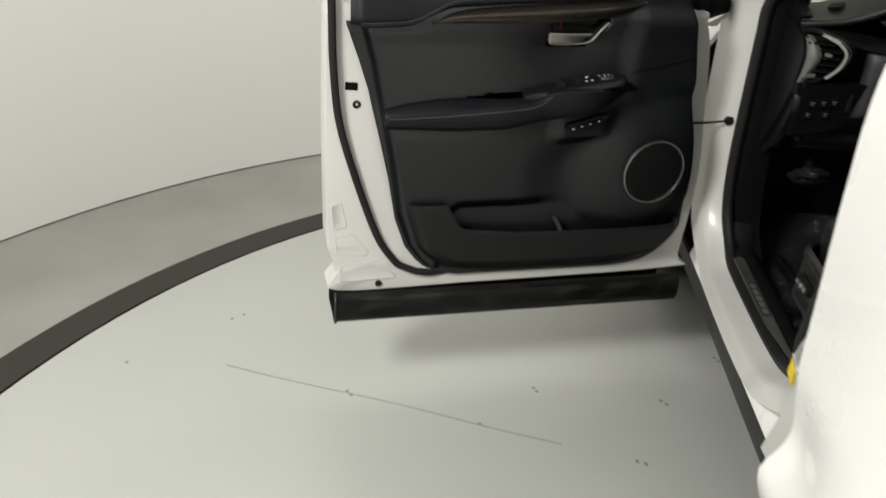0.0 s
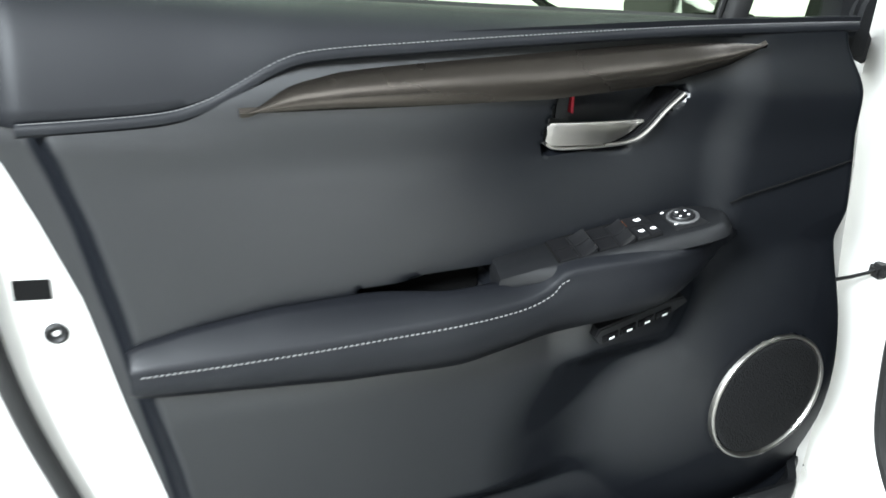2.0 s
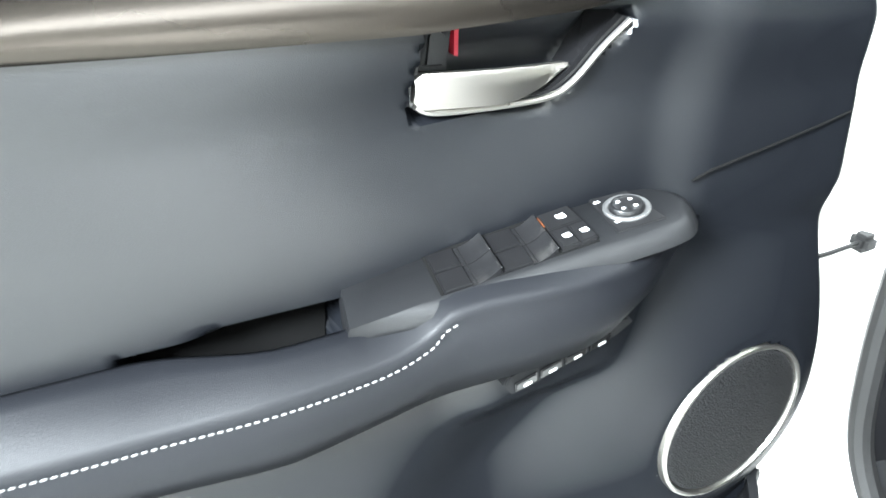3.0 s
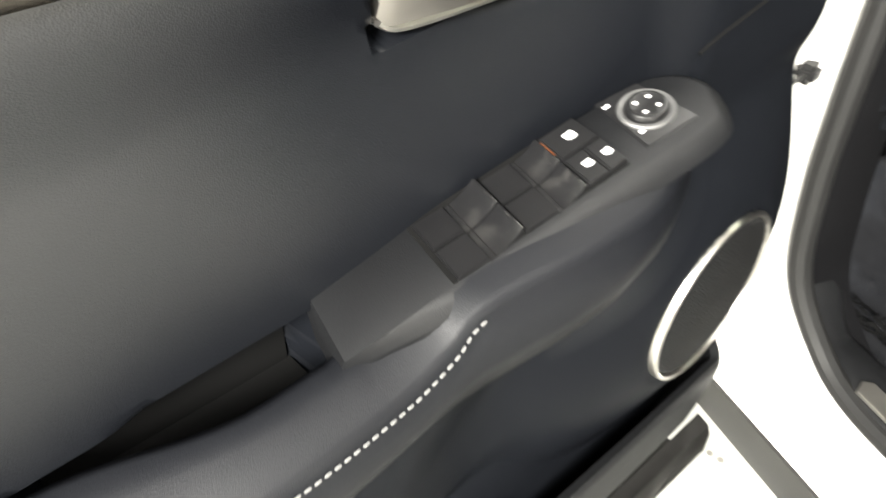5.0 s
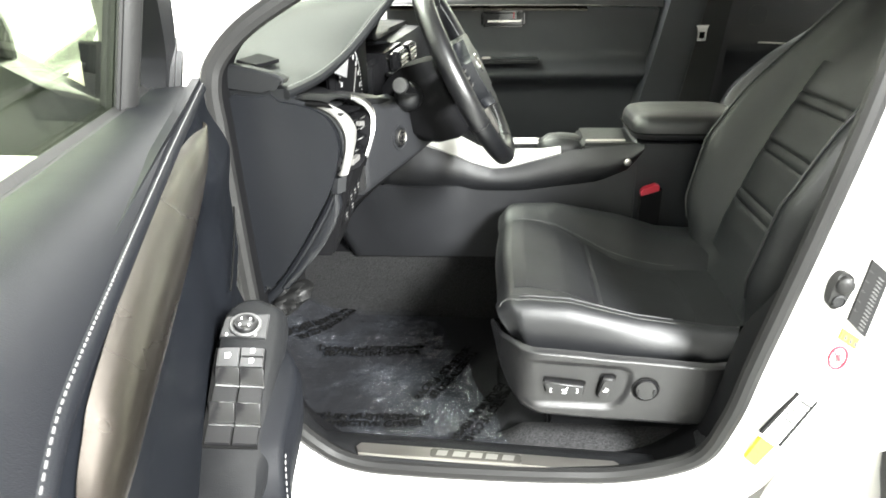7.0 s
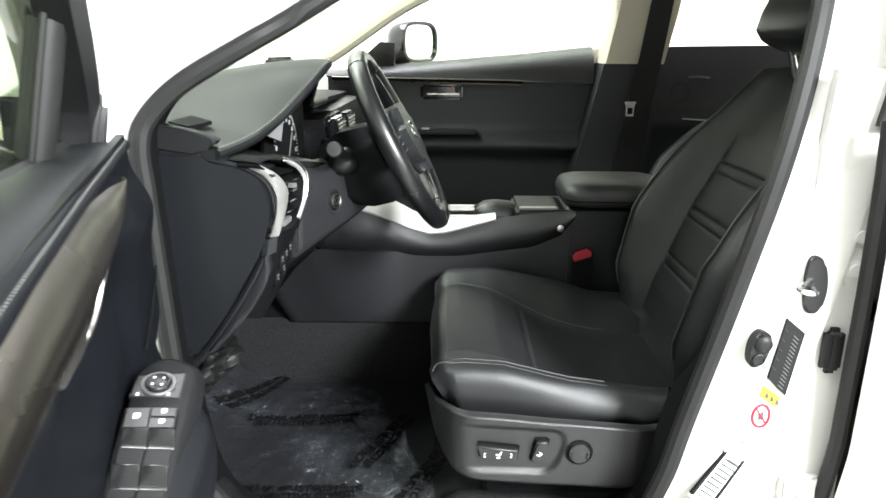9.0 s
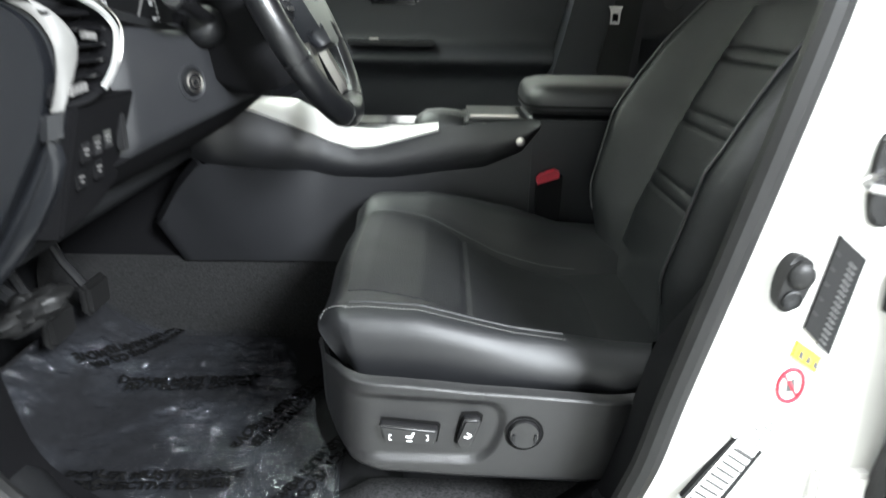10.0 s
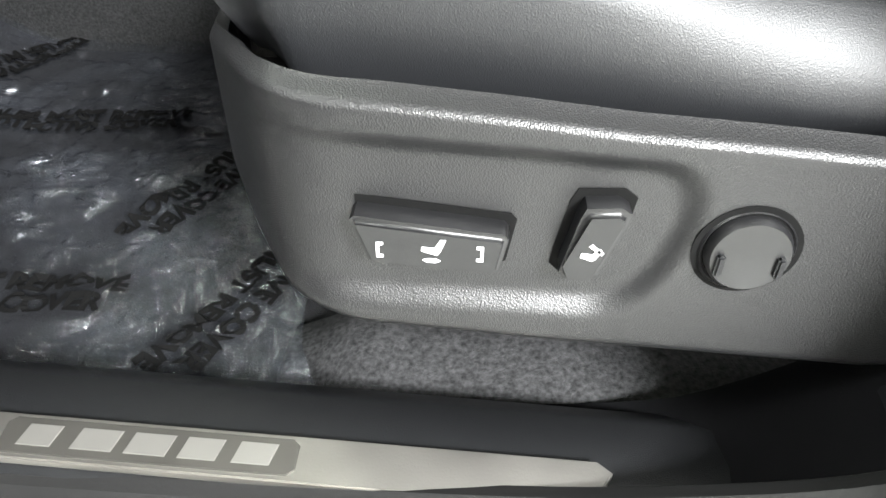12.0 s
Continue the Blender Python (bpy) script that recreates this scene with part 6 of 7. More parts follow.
# ---- centre console ----
console = thing("center_console", (0.85, 0.92, 0.37), "black centre console with a silver side trim and armrest", "console")
CTOP = curve_at([(0.42, 0.885), (0.50, 0.866), (0.58, 0.822), (0.63, 0.800), (0.679, 0.787), (0.72, 0.791), (0.804, 0.814), (0.866, 0.831), (0.95, 0.841), (1.05, 0.850)])
CLOW = curve_at([(0.36, 0.792), (0.43, 0.769), (0.54, 0.742), (0.65, 0.727), (0.75, 0.727), (0.931, 0.751), (1.0, 0.782), (1.034, 0.829), (1.05, 0.845)])


def side_pad(s, t):
    x = 0.37 + s * 0.662
    lo, hi = CLOW(x), CTOP(max(x, 0.42))
    lo = min(lo, hi - 0.002)
    z = lo + (hi - lo) * t
    flare = 0.09 * step(0.60, 0.42, x)
    return (x, 0.812 - flare - 0.010 * math.sin(math.pi * t) + 0.010 * t + 0.012 * (1 - t) ** 3, z)


part("side_pad", grid(side_pad, 60, 14, 0.012), LEATHER, console, "padded black side", angle=60)
line = [(x, 0.812 - 0.09 * step(0.60, 0.42, x) + 0.008, CTOP(x) - 0.002) for x in np.linspace(0.56, 0.84, 80)]
stitches(line, console, None, 0.005, 0.0026, 0.0008, lift=(0, -0.004, 0))


def lower_side(s, t):
    x0 = float(np.interp(t, (0.0, 0.36, 1.0), (0.308, 0.284, 0.405)))
    x = x0 + s * (1.25 - x0)
    lo = 0.548 + 0.009 * s
    hi = CLOW(x) + 0.006 if x < 1.03 else 0.84
    z = lo + (hi - lo) * t
    y = 0.828 - 0.135 * step(0.62, 0.40, x) * t - 0.006 * t + 0.03 * (1 - step(0.0, 0.03, s)) ** 2
    return (x, y, z)


part("lower_side", grid(lower_side, 50, 14, 0.01), KNEE, console, "smooth dark grey lower side", angle=60)
part("console_front", rbox(0.05, 0.845, 0.40, 0.47, 1.01, 0.875, 0.02, 3), DULL, console, "black front of the console")
part("tunnel_carpet", loft([[(x, y, z) for x in np.linspace(0.02, 1.9, 10)] for y, z in ((0.80, 0.36), (0.812, 0.40), (0.825, 0.52), (0.85, 0.56), (1.00, 0.56), (1.03, 0.36))], closed=True), CARPET, console, "black carpet on the tunnel")
SIL_IN = curve_at([(0.47, 0.876), (0.568, 0.868), (0.638, 0.832), (0.675, 0.816), (0.72, 0.814), (0.84, 0.832)])


def silver_side(s, t):
    x = 0.475 + s * 0.365
    y0 = 0.814 - 0.09 * step(0.60, 0.42, x)
    y1 = 0.872 - 0.03 * s - 0.02 * step(0.55, 0.47, x)
    z0, z1 = CTOP(x) + 0.002, SIL_IN(x) + 0.004
    return (x, y0 + (y1 - y0) * t, z0 + (z1 - z0) * t + 0.004 * math.sin(math.pi * t))


part("silver_trim", grid(silver_side, 40, 8, 0.006), material("pale_silver_paint", (0.46, 0.455, 0.44), 0.38, metal=0.35, vary=0.05, scale=10), console, "satin silver side trim", angle=60)
part("console_top", loft([[(x, y, SIL_IN(x) - 0.012 if x < 0.84 else 0.815) for x in (0.46, 0.56, 0.64, 0.70, 0.78, 0.86, 0.95, 1.03)] for y in (0.84, 0.90, 1.0)] + [[(x, 1.02, 0.60) for x in (0.46, 0.56, 0.64, 0.70, 0.78, 0.86, 0.95, 1.03)]], closed=False, caps=False), GLOSS, console, "gloss black console top")
part("gear_panel", rbox(0.66, 0.855, 0.800, 0.80, 0.985, 0.818, 0.004), GLOSS, console, "gloss black gear panel")
for sx in (0.862, 0.978):
    part("gear_edge", rbox(0.67, sx - 0.004, 0.814, 0.83, sx + 0.004, 0.826, 0.002), CHROME, console, "chrome panel edge")
for k in range(3):
    part("panel_button", rbox(0.70 + 0.03 * k, 0.867, 0.817, 0.712 + 0.03 * k, 0.879, 0.822, 0.001), SILVERP, console, "small silver button")
part("wrist_pad", loft([[(0.79 + 0.125 * h, 0.92 + 0.052 * f * math.cos(k), 0.812 + 0.040 * f * max(-0.2, math.sin(k))) for k in np.linspace(0, 2 * math.pi, 21)[:-1]] for h, f in ((0, 0.25), (0.06, 0.62), (0.2, 0.92), (0.45, 1.0), (0.75, 0.9), (0.93, 0.65), (1.0, 0.3))]), LEATHER, console, "padded black leather wrist rest", angle=60)
stitches([(0.795 + 0.115 * h, 0.885, 0.812 + 0.034 * math.sin(math.pi * min(1, 0.15 + h * 0.8)) ** 0.5) for h in np.linspace(0, 1, 24)], console, None, 0.004, 0.0022, 0.0008)
part("rear_tray", rbox(0.89, 0.825, 0.795, 1.03, 1.01, 0.846, 0.008, 3), HARD, console, "black tray edge")
part("tray_edge", rbox(0.90, 0.848, 0.845, 0.995, 0.858, 0.850, 0.002), SATIN, console, "thin chrome line")
part("side_screw", lathe([(0.0085, 0.0), (0.0085, 0.0035), (0.006, 0.0045), (0.0, 0.004)], (0.995, 0.800, 0.808), (0, -1, 0), 20), SATIN, console, "small chrome button")
part("armrest_lid", loft([[(1.136 + 0.132 * f * math.copysign(abs(math.cos(k)) ** 0.35, math.cos(k)), 0.918 + 0.118 * f * math.copysign(abs(math.sin(k)) ** 0.35, math.sin(k)), z) for k in np.linspace(0, 2 * math.pi, 41)[:-1]] for f, z in ((0.94, 0.858), (0.985, 0.861), (1.0, 0.869), (1.0, 0.884), (0.975, 0.897), (0.92, 0.906), (0.78, 0.912), (0.4, 0.914))]), LEATHER, console, "padded black armrest lid", angle=60)
part("lid_seam", tube([(1.136 + 0.1335 * math.copysign(abs(math.cos(k)) ** 0.35, math.cos(k)), 0.918 + 0.1195 * math.copysign(abs(math.sin(k)) ** 0.35, math.sin(k)), 0.873) for k in np.linspace(0, 2 * math.pi, 61)[:-1]], 0.0018, 6, closed=True), DULL, console)
part("box_body", rbox(1.0, 0.822, 0.55, 1.30, 1.015, 0.866, 0.02, 3), SOFT, console, "black console box")

buckle = thing("seat_belt_buckle", (1.05, 0.80, 0.66), "black seat belt buckle with a red button", "seat belt buckle")
part("buckle_body", prism([(1.028, 0.62), (1.076, 0.62), (1.078, 0.744), (1.030, 0.728)], xz(0.790), 0.0, 0.024, 0.005), DULL, buckle, "black buckle body")
part("release_button", prism([(1.031, 0.728), (1.072, 0.742), (1.071, 0.753), (1.062, 0.756), (1.036, 0.746), (1.029, 0.737)], xz(0.790), -0.001, 0.022, 0.003), RED, buckle, "red release button")

# ---- pedals ----
pedal = thing("footrest_pedal", (0.28, 0.36, 0.46), "footrest pedal wrapped in crumpled clear plastic", "pedal")
part("pedal_arm", tube([(0.14, 0.37, 0.74), (0.22, 0.37, 0.70), (0.27, 0.36, 0.665)], 0.012, 8), HARD, pedal)


def lump(s, t):
    a, b = s * 2 * math.pi, t * math.pi
    p = Vector((math.cos(a) * math.sin(b), math.sin(a) * math.sin(b), math.cos(b)))
    r = 1 + 0.28 * noise.noise(p * 2.2) + 0.12 * noise.noise(p * 6)
    return (0.295 + 0.048 * p.x * r, 0.355 + 0.05 * p.y * r, 0.650 + 0.026 * p.z * r + 0.5 * 0.04 * p.x)


part("pedal_pad", grid(lump, 40, 20), RUBBER, pedal, "dark rubber pad", angle=40)
for yc in (0.55, 0.68):
    other = thing("pedal", (0.22, yc, 0.45), "black foot pedal with a rubber pad", "pedal")
    part("pedal_arm", tube([(0.10, yc, 0.74), (0.16, yc, 0.60), (0.205, yc, 0.535)], 0.009, 8), HARD, other)
    part("pad", rbox(0.20, yc - 0.04, 0.505, 0.222, yc + 0.04, 0.565, 0.008), RUBBER, other)
part("kick_panel", grid(lambda s, t: (0.30 - 0.26 * s, 0.235 + 0.02 * s, 0.37 + 0.40 * t), 8, 8, 0.01), CARPET, car, "black kick panel")

# ---- passenger side ----
pbelt = curve_at([(0.30, 1.145), (0.668, 1.179), (0.996, 1.208), (1.283, 1.238)])
pstrip = curve_at([(0.28, 1.127), (0.5, 1.124), (0.95, 1.118), (1.07, 1.112), (1.18, 1.107), (1.24, 1.104)])


def pd_point(s, t):
    x = 0.28 + 0.95 * s
    z = 0.42 + t * (pstrip(x) - 0.004 - 0.42)
    arm = math.exp(-((z - 0.885) / 0.035) ** 2)
    y = 1.755 - 0.055 * arm * step(0.35, 0.5, x) - 0.03 * step(0.60, 0.50, z)
    return (x, y, z)


pdoor = part("passenger_door", grid(pd_point, 50, 60, 0.01), FARTRIM, car, "black inner panel of the closed passenger door", angle=60)
part("upper_roll", grid(lambda s, t: (0.28 + 0.95 * s, 1.715 + 0.10 * t ** 1.5, pstrip(0.28 + 0.95 * s) + (pbelt(0.28 + 0.95 * s) - pstrip(0.28 + 0.95 * s)) * math.sin(t * math.pi / 2) ** 0.7), 40, 10, 0.01), LEATHER, pdoor, "padded black upper roll", angle=60)
part("trim_strip", tube([(x, 1.728, pstrip(x) - 0.012) for x in np.linspace(0.30, 0.98, 30)], 0.011, 8, flat=0.5), WOOD, pdoor, "dark metallic trim strip")
part("strip_shine", tube([(x, 1.716, pstrip(x) - 0.003) for x in np.linspace(0.30, 1.05, 30)], 0.002, 6), SATIN, pdoor)
ph = part("door_handle", rbox(0.615, 1.742, 1.044, 0.768, 1.76, 1.098, 0.012, 3), GLOSS, pdoor, "black handle recess")
part("lever", rbox(0.637, 1.730, 1.0625, 0.756, 1.744, 1.0675, 0.002), SATIN, ph, "silver pull lever")
part("lock_knob", rbox(0.738, 1.732, 1.069, 0.758, 1.744, 1.096, 0.004), HARD, ph)
part("lock_mark", rbox(0.727, 1.736, 1.072, 0.731, 1.744, 1.094, 0.001), RED, ph, "red lock mark")
part("switch_plate", rbox(0.55, 1.69, 0.925, 0.82, 1.752, 0.942, 0.006), HARD, pdoor, "black window switch plate")
part("switch", rbox(0.62, 1.695, 0.942, 0.65, 1.715, 0.948, 0.002), SATIN, pdoor, "window switch")
part("far_body_side", prism([(-0.1, 0.25), (2.4, 0.25), (2.4, 1.25), (1.3, 1.232), (0.55, 1.16), (0.2, 1.11), (-0.1, 1.05)], xz(1.79), 0.0, 0.05, 0.01), PAINT, car, "white painted far side")
part("far_glass", prism([(0.45, 1.15), (1.26, 1.225), (1.26, 1.45), (0.95, 1.43), (0.70, 1.33)], xz(1.80), 0.0, 0.004), WINDOW, car, "tinted far window")
part("far_glass", prism([(1.44, 1.235), (2.3, 1.25), (2.1, 1.42), (1.44, 1.44)], xz(1.80), 0.0, 0.004), WINDOW, car, "tinted far window")
part("far_pillar", loft([[(xa, 1.66, z), (xb, 1.66, z), (xb + 0.01, 1.80, z), (xa - 0.01, 1.80, z)] for z, xa, xb in ((0.40, 1.08, 1.39), (0.72, 1.145, 1.42), (0.95, 1.203, 1.435), (1.175, 1.252, 1.45))]), FARTRIM, car, "black lower pillar trim")
part("far_pillar_top", loft([[(xa, 1.66 - 0.3 * (z - 1.13), z), (xb, 1.66 - 0.3 * (z - 1.13), z), (xb + 0.01, 1.78 - 0.2 * (z - 1.13), z), (xa - 0.01, 1.78 - 0.2 * (z - 1.13), z)] for z, xa, xb in ((1.176, 1.254, 1.452), (1.33, 1.275, 1.47), (1.46, 1.285, 1.48))]), HEADLINE, car, "beige upper pillar trim")
belt = thing("seat_belt", (1.32, 1.63, 0.45), "black seat belt hanging on the far pillar", "seat belt")
part("webbing", loft([[(x0, y, z), (x0 + 0.10 - 0.02 * k, y, z), (x0 + 0.10 - 0.02 * k, y - 0.004, z), (x0, y - 0.004, z)] for z, x0, y, k in ((0.55, 1.25, 1.640, 0), (0.825, 1.298, 1.645, 0), (1.04, 1.338, 1.648, 0.8), (1.204, 1.361, 1.62, 1.2), (1.42, 1.38, 1.58, 1.4))]), RUBBER, belt, "black woven webbing")
part("tongue", prism([(1.325, 1.050), (1.367, 1.050), (1.360, 1.035), (1.360, 1.000), (1.332, 1.000), (1.332, 1.035)], lambda a, b, d: (a, 1.640 - d, b), 0.0, 0.005, 0.001), STEEL, belt, "bright steel belt tongue")
part("tongue_slot", prism([(1.338, 1.029), (1.354, 1.029), (1.354, 1.008), (1.338, 1.008)], lambda a, b, d: (a, 1.6348 - d, b), 0.0, 0.0012), GAPSHADE, belt)
rdoor = part("far_rear_door", grid(lambda s, t: (1.44 + 0.95 * s, 1.765 - 0.03 * math.exp(-((0.42 + 0.755 * t - 0.93) / 0.04) ** 2), 0.42 + t * (1.232 + 0.02 * s - 0.42)), 20, 40, 0.01), FARTRIM, car, "black inner panel of the closed far rear door", angle=60)
part("lever", tube([(1.575, 1.752, 1.130), (1.61, 1.748, 1.132), (1.65, 1.752, 1.128)], 0.004, 8), SATIN, rdoor, "silver pull lever")
part("speaker_ring", tube([(1.55 + 0.034 * math.cos(k), 1.7545, 1.073 + 0.034 * math.sin(k)) for k in np.linspace(0, 2 * math.pi, 41)[:-1]], 0.0016, 6, closed=True), HARD, rdoor, "thin ring of a small loudspeaker")
part("pull_edge", tube([(1.56, 1.728, 0.985), (1.60, 1.725, 0.983), (1.68, 1.728, 0.978)], 0.003, 6), SATIN, rdoor)
pseat = part("passenger_seat", rbox(0.86, 1.06, 0.372, 1.36, 1.56, 0.60, 0.02), HARD, car, "black leather front passenger seat")
part("cushion", loft([[(x, y + 0.80, z) for x, y, z in cushion_ring(x)] for x in xs]), LEATHER, pseat, "black leather seat cushion", Matrix.Translation((0.12, 0, -0.01)), angle=70)
part("backrest", loft([back_ring(b) for b in bs]), LEATHER, pseat, "black leather backrest", Matrix.Translation((0.22, 0.80, 0)) @ BACK @ pose(0, 0, 0, -14, 0, 0), angle=70)
FMC = Vector((0.600, 1.955, 1.245))
FMN = Vector((0.80, -0.60, 0.0))
FMW = Vector((0.60, 0.80, 0.0))


def far_oval(f, d):
    return [FMC + FMW * (0.105 * f * math.copysign(abs(math.cos(k)) ** 0.6, math.cos(k))) + FMN * d + Vector((0, 0, 0.078 * f * math.copysign(abs(math.sin(k)) ** 0.6, math.sin(k)))) for k in np.linspace(0, 2 * math.pi, 33)[:-1]]


fm = part("far_mirror", loft([far_oval(f, d) for d, f in ((-0.004, 0.81), (0.010, 0.86), (0.010, 0.97), (0.0, 1.0), (-0.05, 0.98), (-0.09, 0.8), (-0.12, 0.45))]), GLOSS, car, "black far door mirror", angle=50)
part("mirror_face", loft([far_oval(0.82, -0.003), far_oval(0.815, 0.002)]), MIRROR, fm, "mirror glass")
part("mirror_foot", rbox(0.47, 1.80, 1.12, 0.57, 1.93, 1.185, 0.015), GLOSS, fm)
part("far_sail", prism([(0.30, 1.10), (0.52, 1.13), (0.52, 1.24), (0.47, 1.245)], xz(1.77), 0.0, 0.03, 0.004), GLOSS, car, "black corner panel")

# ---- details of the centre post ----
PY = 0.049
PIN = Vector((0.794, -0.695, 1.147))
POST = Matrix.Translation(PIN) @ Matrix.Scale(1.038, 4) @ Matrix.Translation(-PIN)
POST_Y = curve_at([(0.50, 0.076), (0.562, 0.060), (0.62, 0.0535), (0.69, 0.0500), (0.80, 0.0480), (0.90, 0.0470), (1.0, 0.048), (1.119, 0.052)])


def post(a, b, d):
    return (a, POST_Y(b) - d, b)


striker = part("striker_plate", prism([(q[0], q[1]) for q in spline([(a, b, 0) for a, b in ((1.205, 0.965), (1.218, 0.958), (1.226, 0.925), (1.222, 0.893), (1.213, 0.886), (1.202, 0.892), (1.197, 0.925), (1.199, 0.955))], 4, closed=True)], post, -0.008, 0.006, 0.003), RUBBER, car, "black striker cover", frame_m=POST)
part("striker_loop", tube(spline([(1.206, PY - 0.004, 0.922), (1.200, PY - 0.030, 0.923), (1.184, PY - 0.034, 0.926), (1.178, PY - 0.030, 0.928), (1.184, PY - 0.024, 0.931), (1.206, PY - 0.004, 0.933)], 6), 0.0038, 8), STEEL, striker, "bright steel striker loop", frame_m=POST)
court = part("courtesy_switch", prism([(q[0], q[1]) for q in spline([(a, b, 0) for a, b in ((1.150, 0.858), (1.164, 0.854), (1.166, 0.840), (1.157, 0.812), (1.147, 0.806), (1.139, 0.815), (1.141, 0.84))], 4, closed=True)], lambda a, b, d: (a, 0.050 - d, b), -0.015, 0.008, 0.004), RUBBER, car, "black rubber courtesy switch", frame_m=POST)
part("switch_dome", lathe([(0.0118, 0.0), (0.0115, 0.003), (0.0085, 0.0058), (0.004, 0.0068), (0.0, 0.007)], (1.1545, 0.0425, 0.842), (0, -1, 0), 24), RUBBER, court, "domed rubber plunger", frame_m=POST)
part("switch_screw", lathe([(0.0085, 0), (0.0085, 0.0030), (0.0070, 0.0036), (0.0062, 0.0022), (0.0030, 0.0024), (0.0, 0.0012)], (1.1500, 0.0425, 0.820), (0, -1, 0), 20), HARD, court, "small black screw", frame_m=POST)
LABEL_B = material("black_label", (0.010, 0.010, 0.010), 0.75, vary=0.4, scale=260, spec=0.2)
LABEL_G = material("grey_label", (0.10, 0.10, 0.10), 0.5, vary=0.2, scale=80)
LABEL_D = material("dim_label_print", (0.035, 0.035, 0.035), 0.6, vary=0.2, scale=80)
LABEL_W = material("white_label", (0.72, 0.72, 0.70), 0.4, vary=0.03)
YELLOW = material("yellow_label", (0.75, 0.55, 0.02), 0.45, vary=0.05)
REDINK = material("red_ink", (0.38, 0.015, 0.03), 0.5)
GREYINK = material("grey_ink", (0.05, 0.05, 0.05), 0.6)


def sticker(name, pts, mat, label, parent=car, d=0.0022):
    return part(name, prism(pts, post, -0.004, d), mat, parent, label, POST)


vin = sticker("data_label", [(1.183, 0.878), (1.209, 0.857), (1.196, 0.764), (1.169, 0.790)], LABEL_B, "black data label with pale bars")
for k in range(16):
    a = k / 15
    x, z = 1.2015 - 0.0115 * a, 0.848 - 0.078 * a
    sticker("label_bar", [(x - 0.007, z + 0.0065), (x, z), (x - 0.0002, z - 0.0012), (x - 0.0072, z + 0.0053)], LABEL_G, "", vin, 0.0028)
for k in range(5):
    sticker("label_bar", [(1.181 - 0.0022 * k, 0.864 - 0.014 * k), (1.186 - 0.0022 * k, 0.8597 - 0.014 * k), (1.1859 - 0.0022 * k, 0.8590 - 0.014 * k), (1.1809 - 0.0022 * k, 0.8633 - 0.014 * k)], LABEL_D, "", vin, 0.0028)
warn = sticker("warning_label", [(1.166, 0.778), (1.190, 0.762), (1.187, 0.746), (1.163, 0.762)], YELLOW, "yellow warning label")
for k in range(3):
    x, z = 1.168 + 0.0075 * k, 0.768 - 0.005 * k
    sticker("label_mark", [(x, z - 0.006), (x + 0.005, z - 0.009), (x + 0.005, z - 0.002), (x + 0.002, z + 0.002)], GREYINK, "", warn, 0.0028)
tall = sticker("airbag_label", [(1.158, 0.756), (1.183, 0.738), (1.150, 0.655), (1.124, 0.676)], LABEL_W, "white safety label with fine grey lines")
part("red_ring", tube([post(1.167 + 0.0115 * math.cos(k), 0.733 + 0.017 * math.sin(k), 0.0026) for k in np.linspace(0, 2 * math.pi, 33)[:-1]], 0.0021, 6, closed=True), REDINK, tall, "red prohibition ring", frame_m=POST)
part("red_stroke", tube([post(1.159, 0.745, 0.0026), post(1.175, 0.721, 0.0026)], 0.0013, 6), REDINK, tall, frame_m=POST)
sticker("label_mark", [(1.163, 0.736), (1.170, 0.740), (1.172, 0.728), (1.164, 0.726)], GREYINK, "", tall, 0.0028)
for k in range(9):
    x, z = 1.151 - 0.0025 * k, 0.713 - 0.0062 * k
    sticker("label_line", [(x, z), (x + 0.016, z - 0.011), (x + 0.0158, z - 0.0125), (x - 0.0002, z - 0.0015)], GREYINK, "", tall, 0.0027)
tyre = sticker("tyre_label", [(1.130, 0.678), (1.156, 0.660), (1.118, 0.572), (1.084, 0.598)], LABEL_W, "white tyre label with black bars")
for k in range(11):
    x, z = 1.127 - 0.0040 * k, 0.664 - 0.0075 * k
    sticker("label_line", [(x, z), (x + 0.019, z - 0.013), (x + 0.0188, z - 0.0155), (x - 0.0003, z - 0.0025)], GREYINK, "", tyre, 0.0027)
sticker("label_bar", [(1.126, 0.674), (1.130, 0.676), (1.090, 0.600), (1.086, 0.602)], LABEL_B, "", tyre, 0.0028)
sticker("label_bar", [(1.152, 0.662), (1.155, 0.659), (1.119, 0.576), (1.115, 0.580)], LABEL_B, "", tyre, 0.0028)
sticker("yellow_sticker", [(1.089, 0.594), (1.111, 0.578), (1.092, 0.534), (1.074, 0.552)], YELLOW, "small yellow sticker", car, 0.0035)
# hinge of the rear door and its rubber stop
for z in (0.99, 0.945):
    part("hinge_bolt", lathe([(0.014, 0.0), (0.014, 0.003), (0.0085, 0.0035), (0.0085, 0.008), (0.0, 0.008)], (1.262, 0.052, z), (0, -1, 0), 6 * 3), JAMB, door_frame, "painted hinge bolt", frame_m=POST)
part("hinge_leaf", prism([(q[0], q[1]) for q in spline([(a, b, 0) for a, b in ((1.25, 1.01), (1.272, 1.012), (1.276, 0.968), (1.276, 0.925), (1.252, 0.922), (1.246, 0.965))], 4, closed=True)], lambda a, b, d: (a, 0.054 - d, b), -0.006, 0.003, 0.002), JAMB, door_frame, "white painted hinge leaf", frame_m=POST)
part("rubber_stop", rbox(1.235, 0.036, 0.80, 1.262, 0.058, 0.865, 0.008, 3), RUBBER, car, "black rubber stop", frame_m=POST)
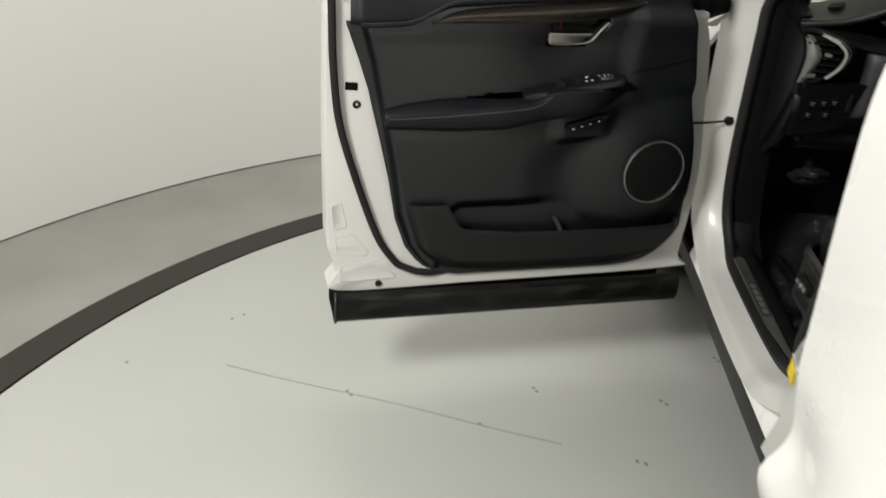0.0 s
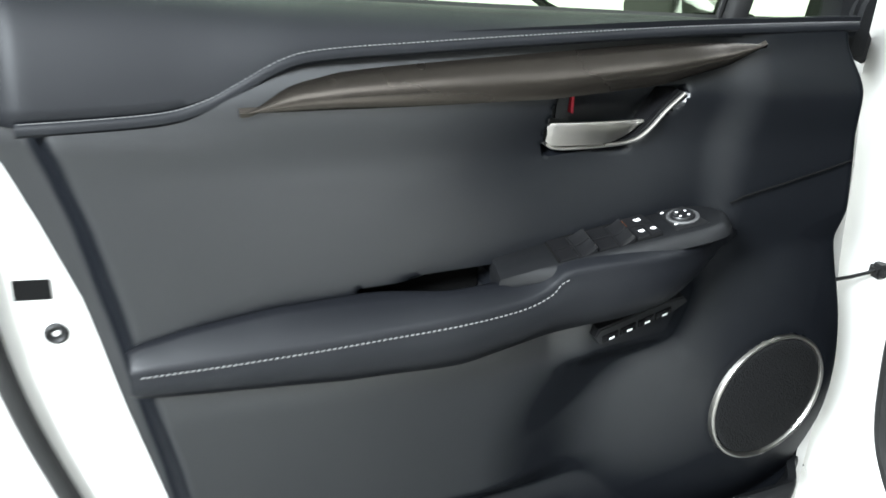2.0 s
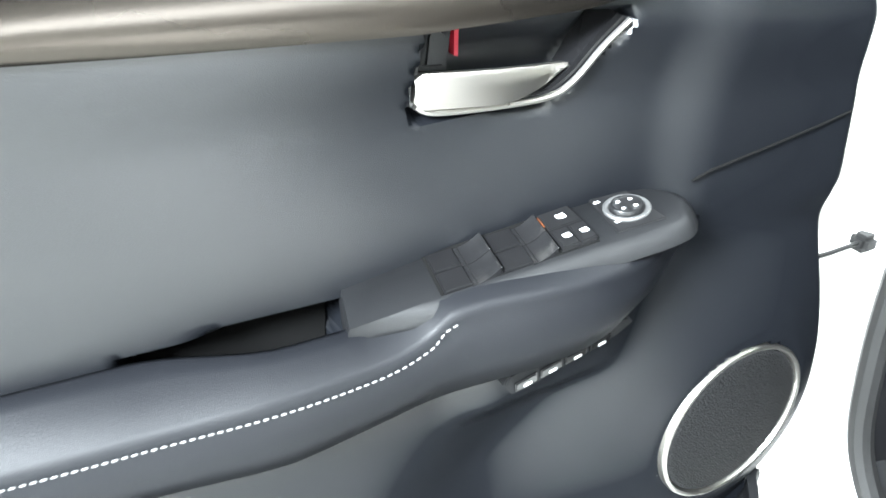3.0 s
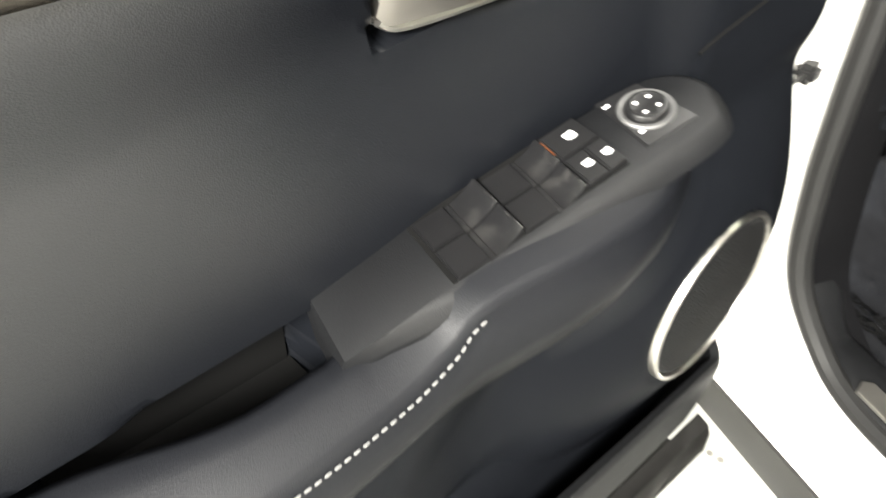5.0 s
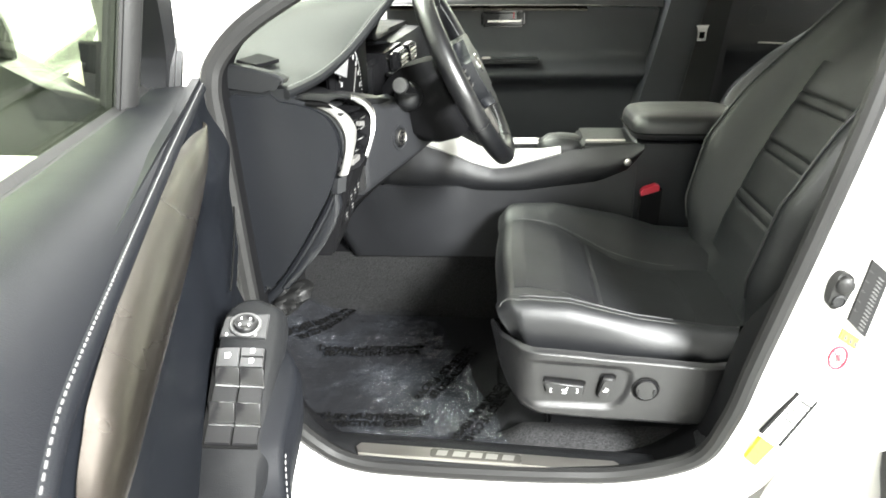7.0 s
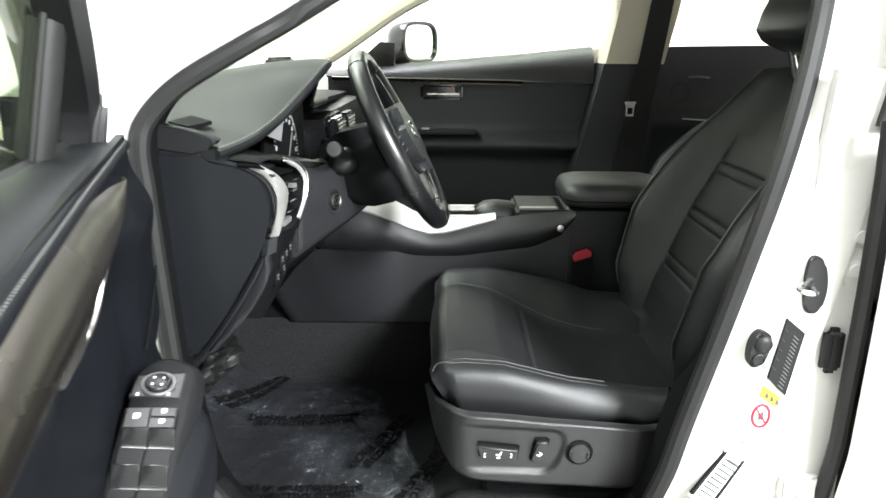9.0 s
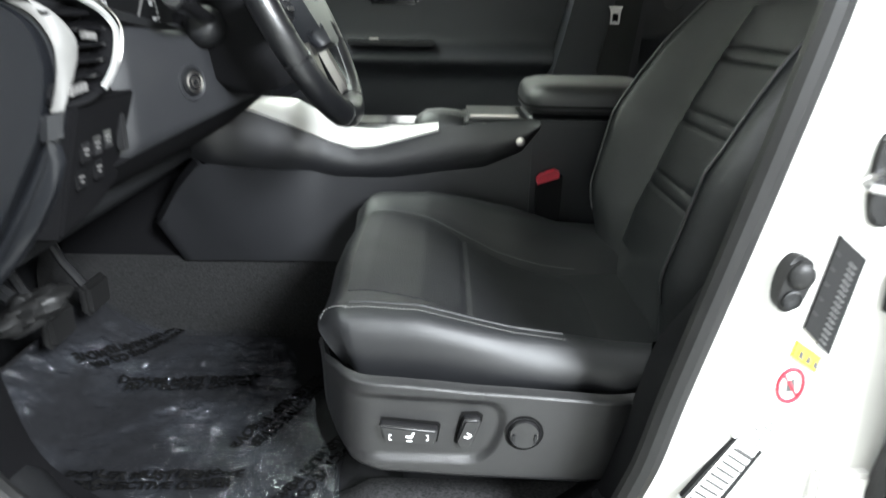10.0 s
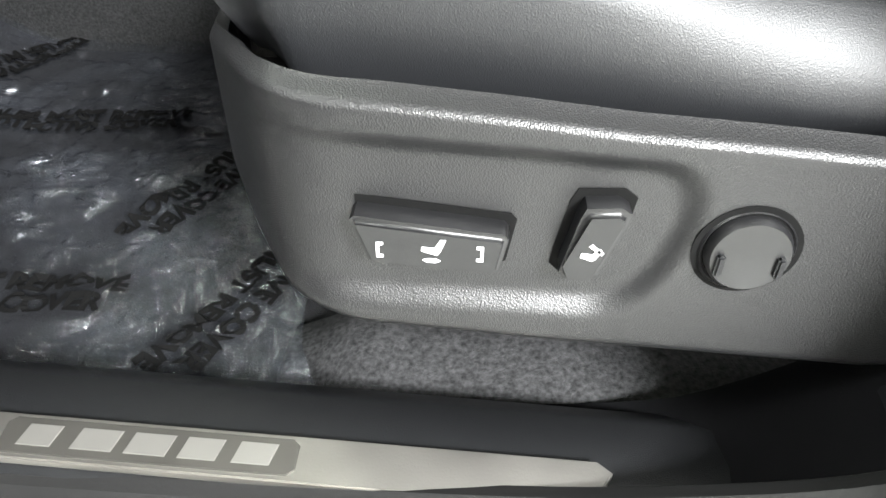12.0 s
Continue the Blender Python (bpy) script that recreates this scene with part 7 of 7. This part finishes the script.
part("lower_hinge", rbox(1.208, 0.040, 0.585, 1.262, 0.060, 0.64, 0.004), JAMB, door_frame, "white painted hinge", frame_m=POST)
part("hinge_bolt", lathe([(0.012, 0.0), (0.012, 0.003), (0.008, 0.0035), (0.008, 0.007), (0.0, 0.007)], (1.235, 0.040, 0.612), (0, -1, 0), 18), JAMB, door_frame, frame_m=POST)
# front wheel
fw = part("front_wheel", lathe([(0.20, -0.10), (0.33, -0.105), (0.352, -0.08), (0.356, 0.0), (0.352, 0.08), (0.33, 0.105), (0.20, 0.10)], (-0.42, 0.20, FLOOR + 0.356), (0, 1, 0), 48), RUBBER, car, "front tyre")
part("wheel_rim", lathe([(0.21, -0.06), (0.215, -0.095), (0.20, -0.10), (0.06, -0.07), (0.0, -0.07)], (-0.42, 0.20, FLOOR + 0.356), (0, 1, 0), 40), SATIN, fw, "silver wheel rim")
for wx, wy in ((-0.42, 1.64), (2.28, 0.20), (2.28, 1.64)):
    w2 = new("road_wheel", fw.data)
    w2.parent = car
    w2.location = fw.location + Vector((wx + 0.42, wy - 0.20, 0))
part("wheel_arch", rbox(-0.85, 0.12, 0.24, 0.0, 1.70, 0.80, 0.03), HARD, car)
# marks on the turntable floor
SCUFF = material("grey_scuff", (0.20, 0.19, 0.17), 0.7, vary=0.3, scale=40)
marks = part("floor_line", tube([(0.58 + 0.18 * k + 0.004 * math.sin(k * 9), -1.30 + 1.03 * k, FLOOR + 0.0002) for k in np.linspace(0, 1, 30)], 0.0014, 5), SCUFF)
tagged(marks, "thin grey scratch across the turntable floor", "floor mark", kind="structure")
for x, y in ((0.64, -0.90), (0.655, -0.885), (0.717, -0.50), (0.526, 0.03), (0.54, 0.045), (0.794, -0.072), (0.80, -0.05), (0.271, 0.241), (0.29, 0.25), (0.30, -1.35), (0.33, -1.38), (0.53, -0.35), (0.545, -0.34), (0.62, -1.60)):
    spot = part("floor_spot", lathe([(0.006, 0.0), (0.0055, 0.0006), (0.0, 0.0008)], (x, y, FLOOR), (0, 0, 1), 9), SCUFF)
    tagged(spot, "small dark scuff spot on the turntable floor", "floor mark", kind="structure")
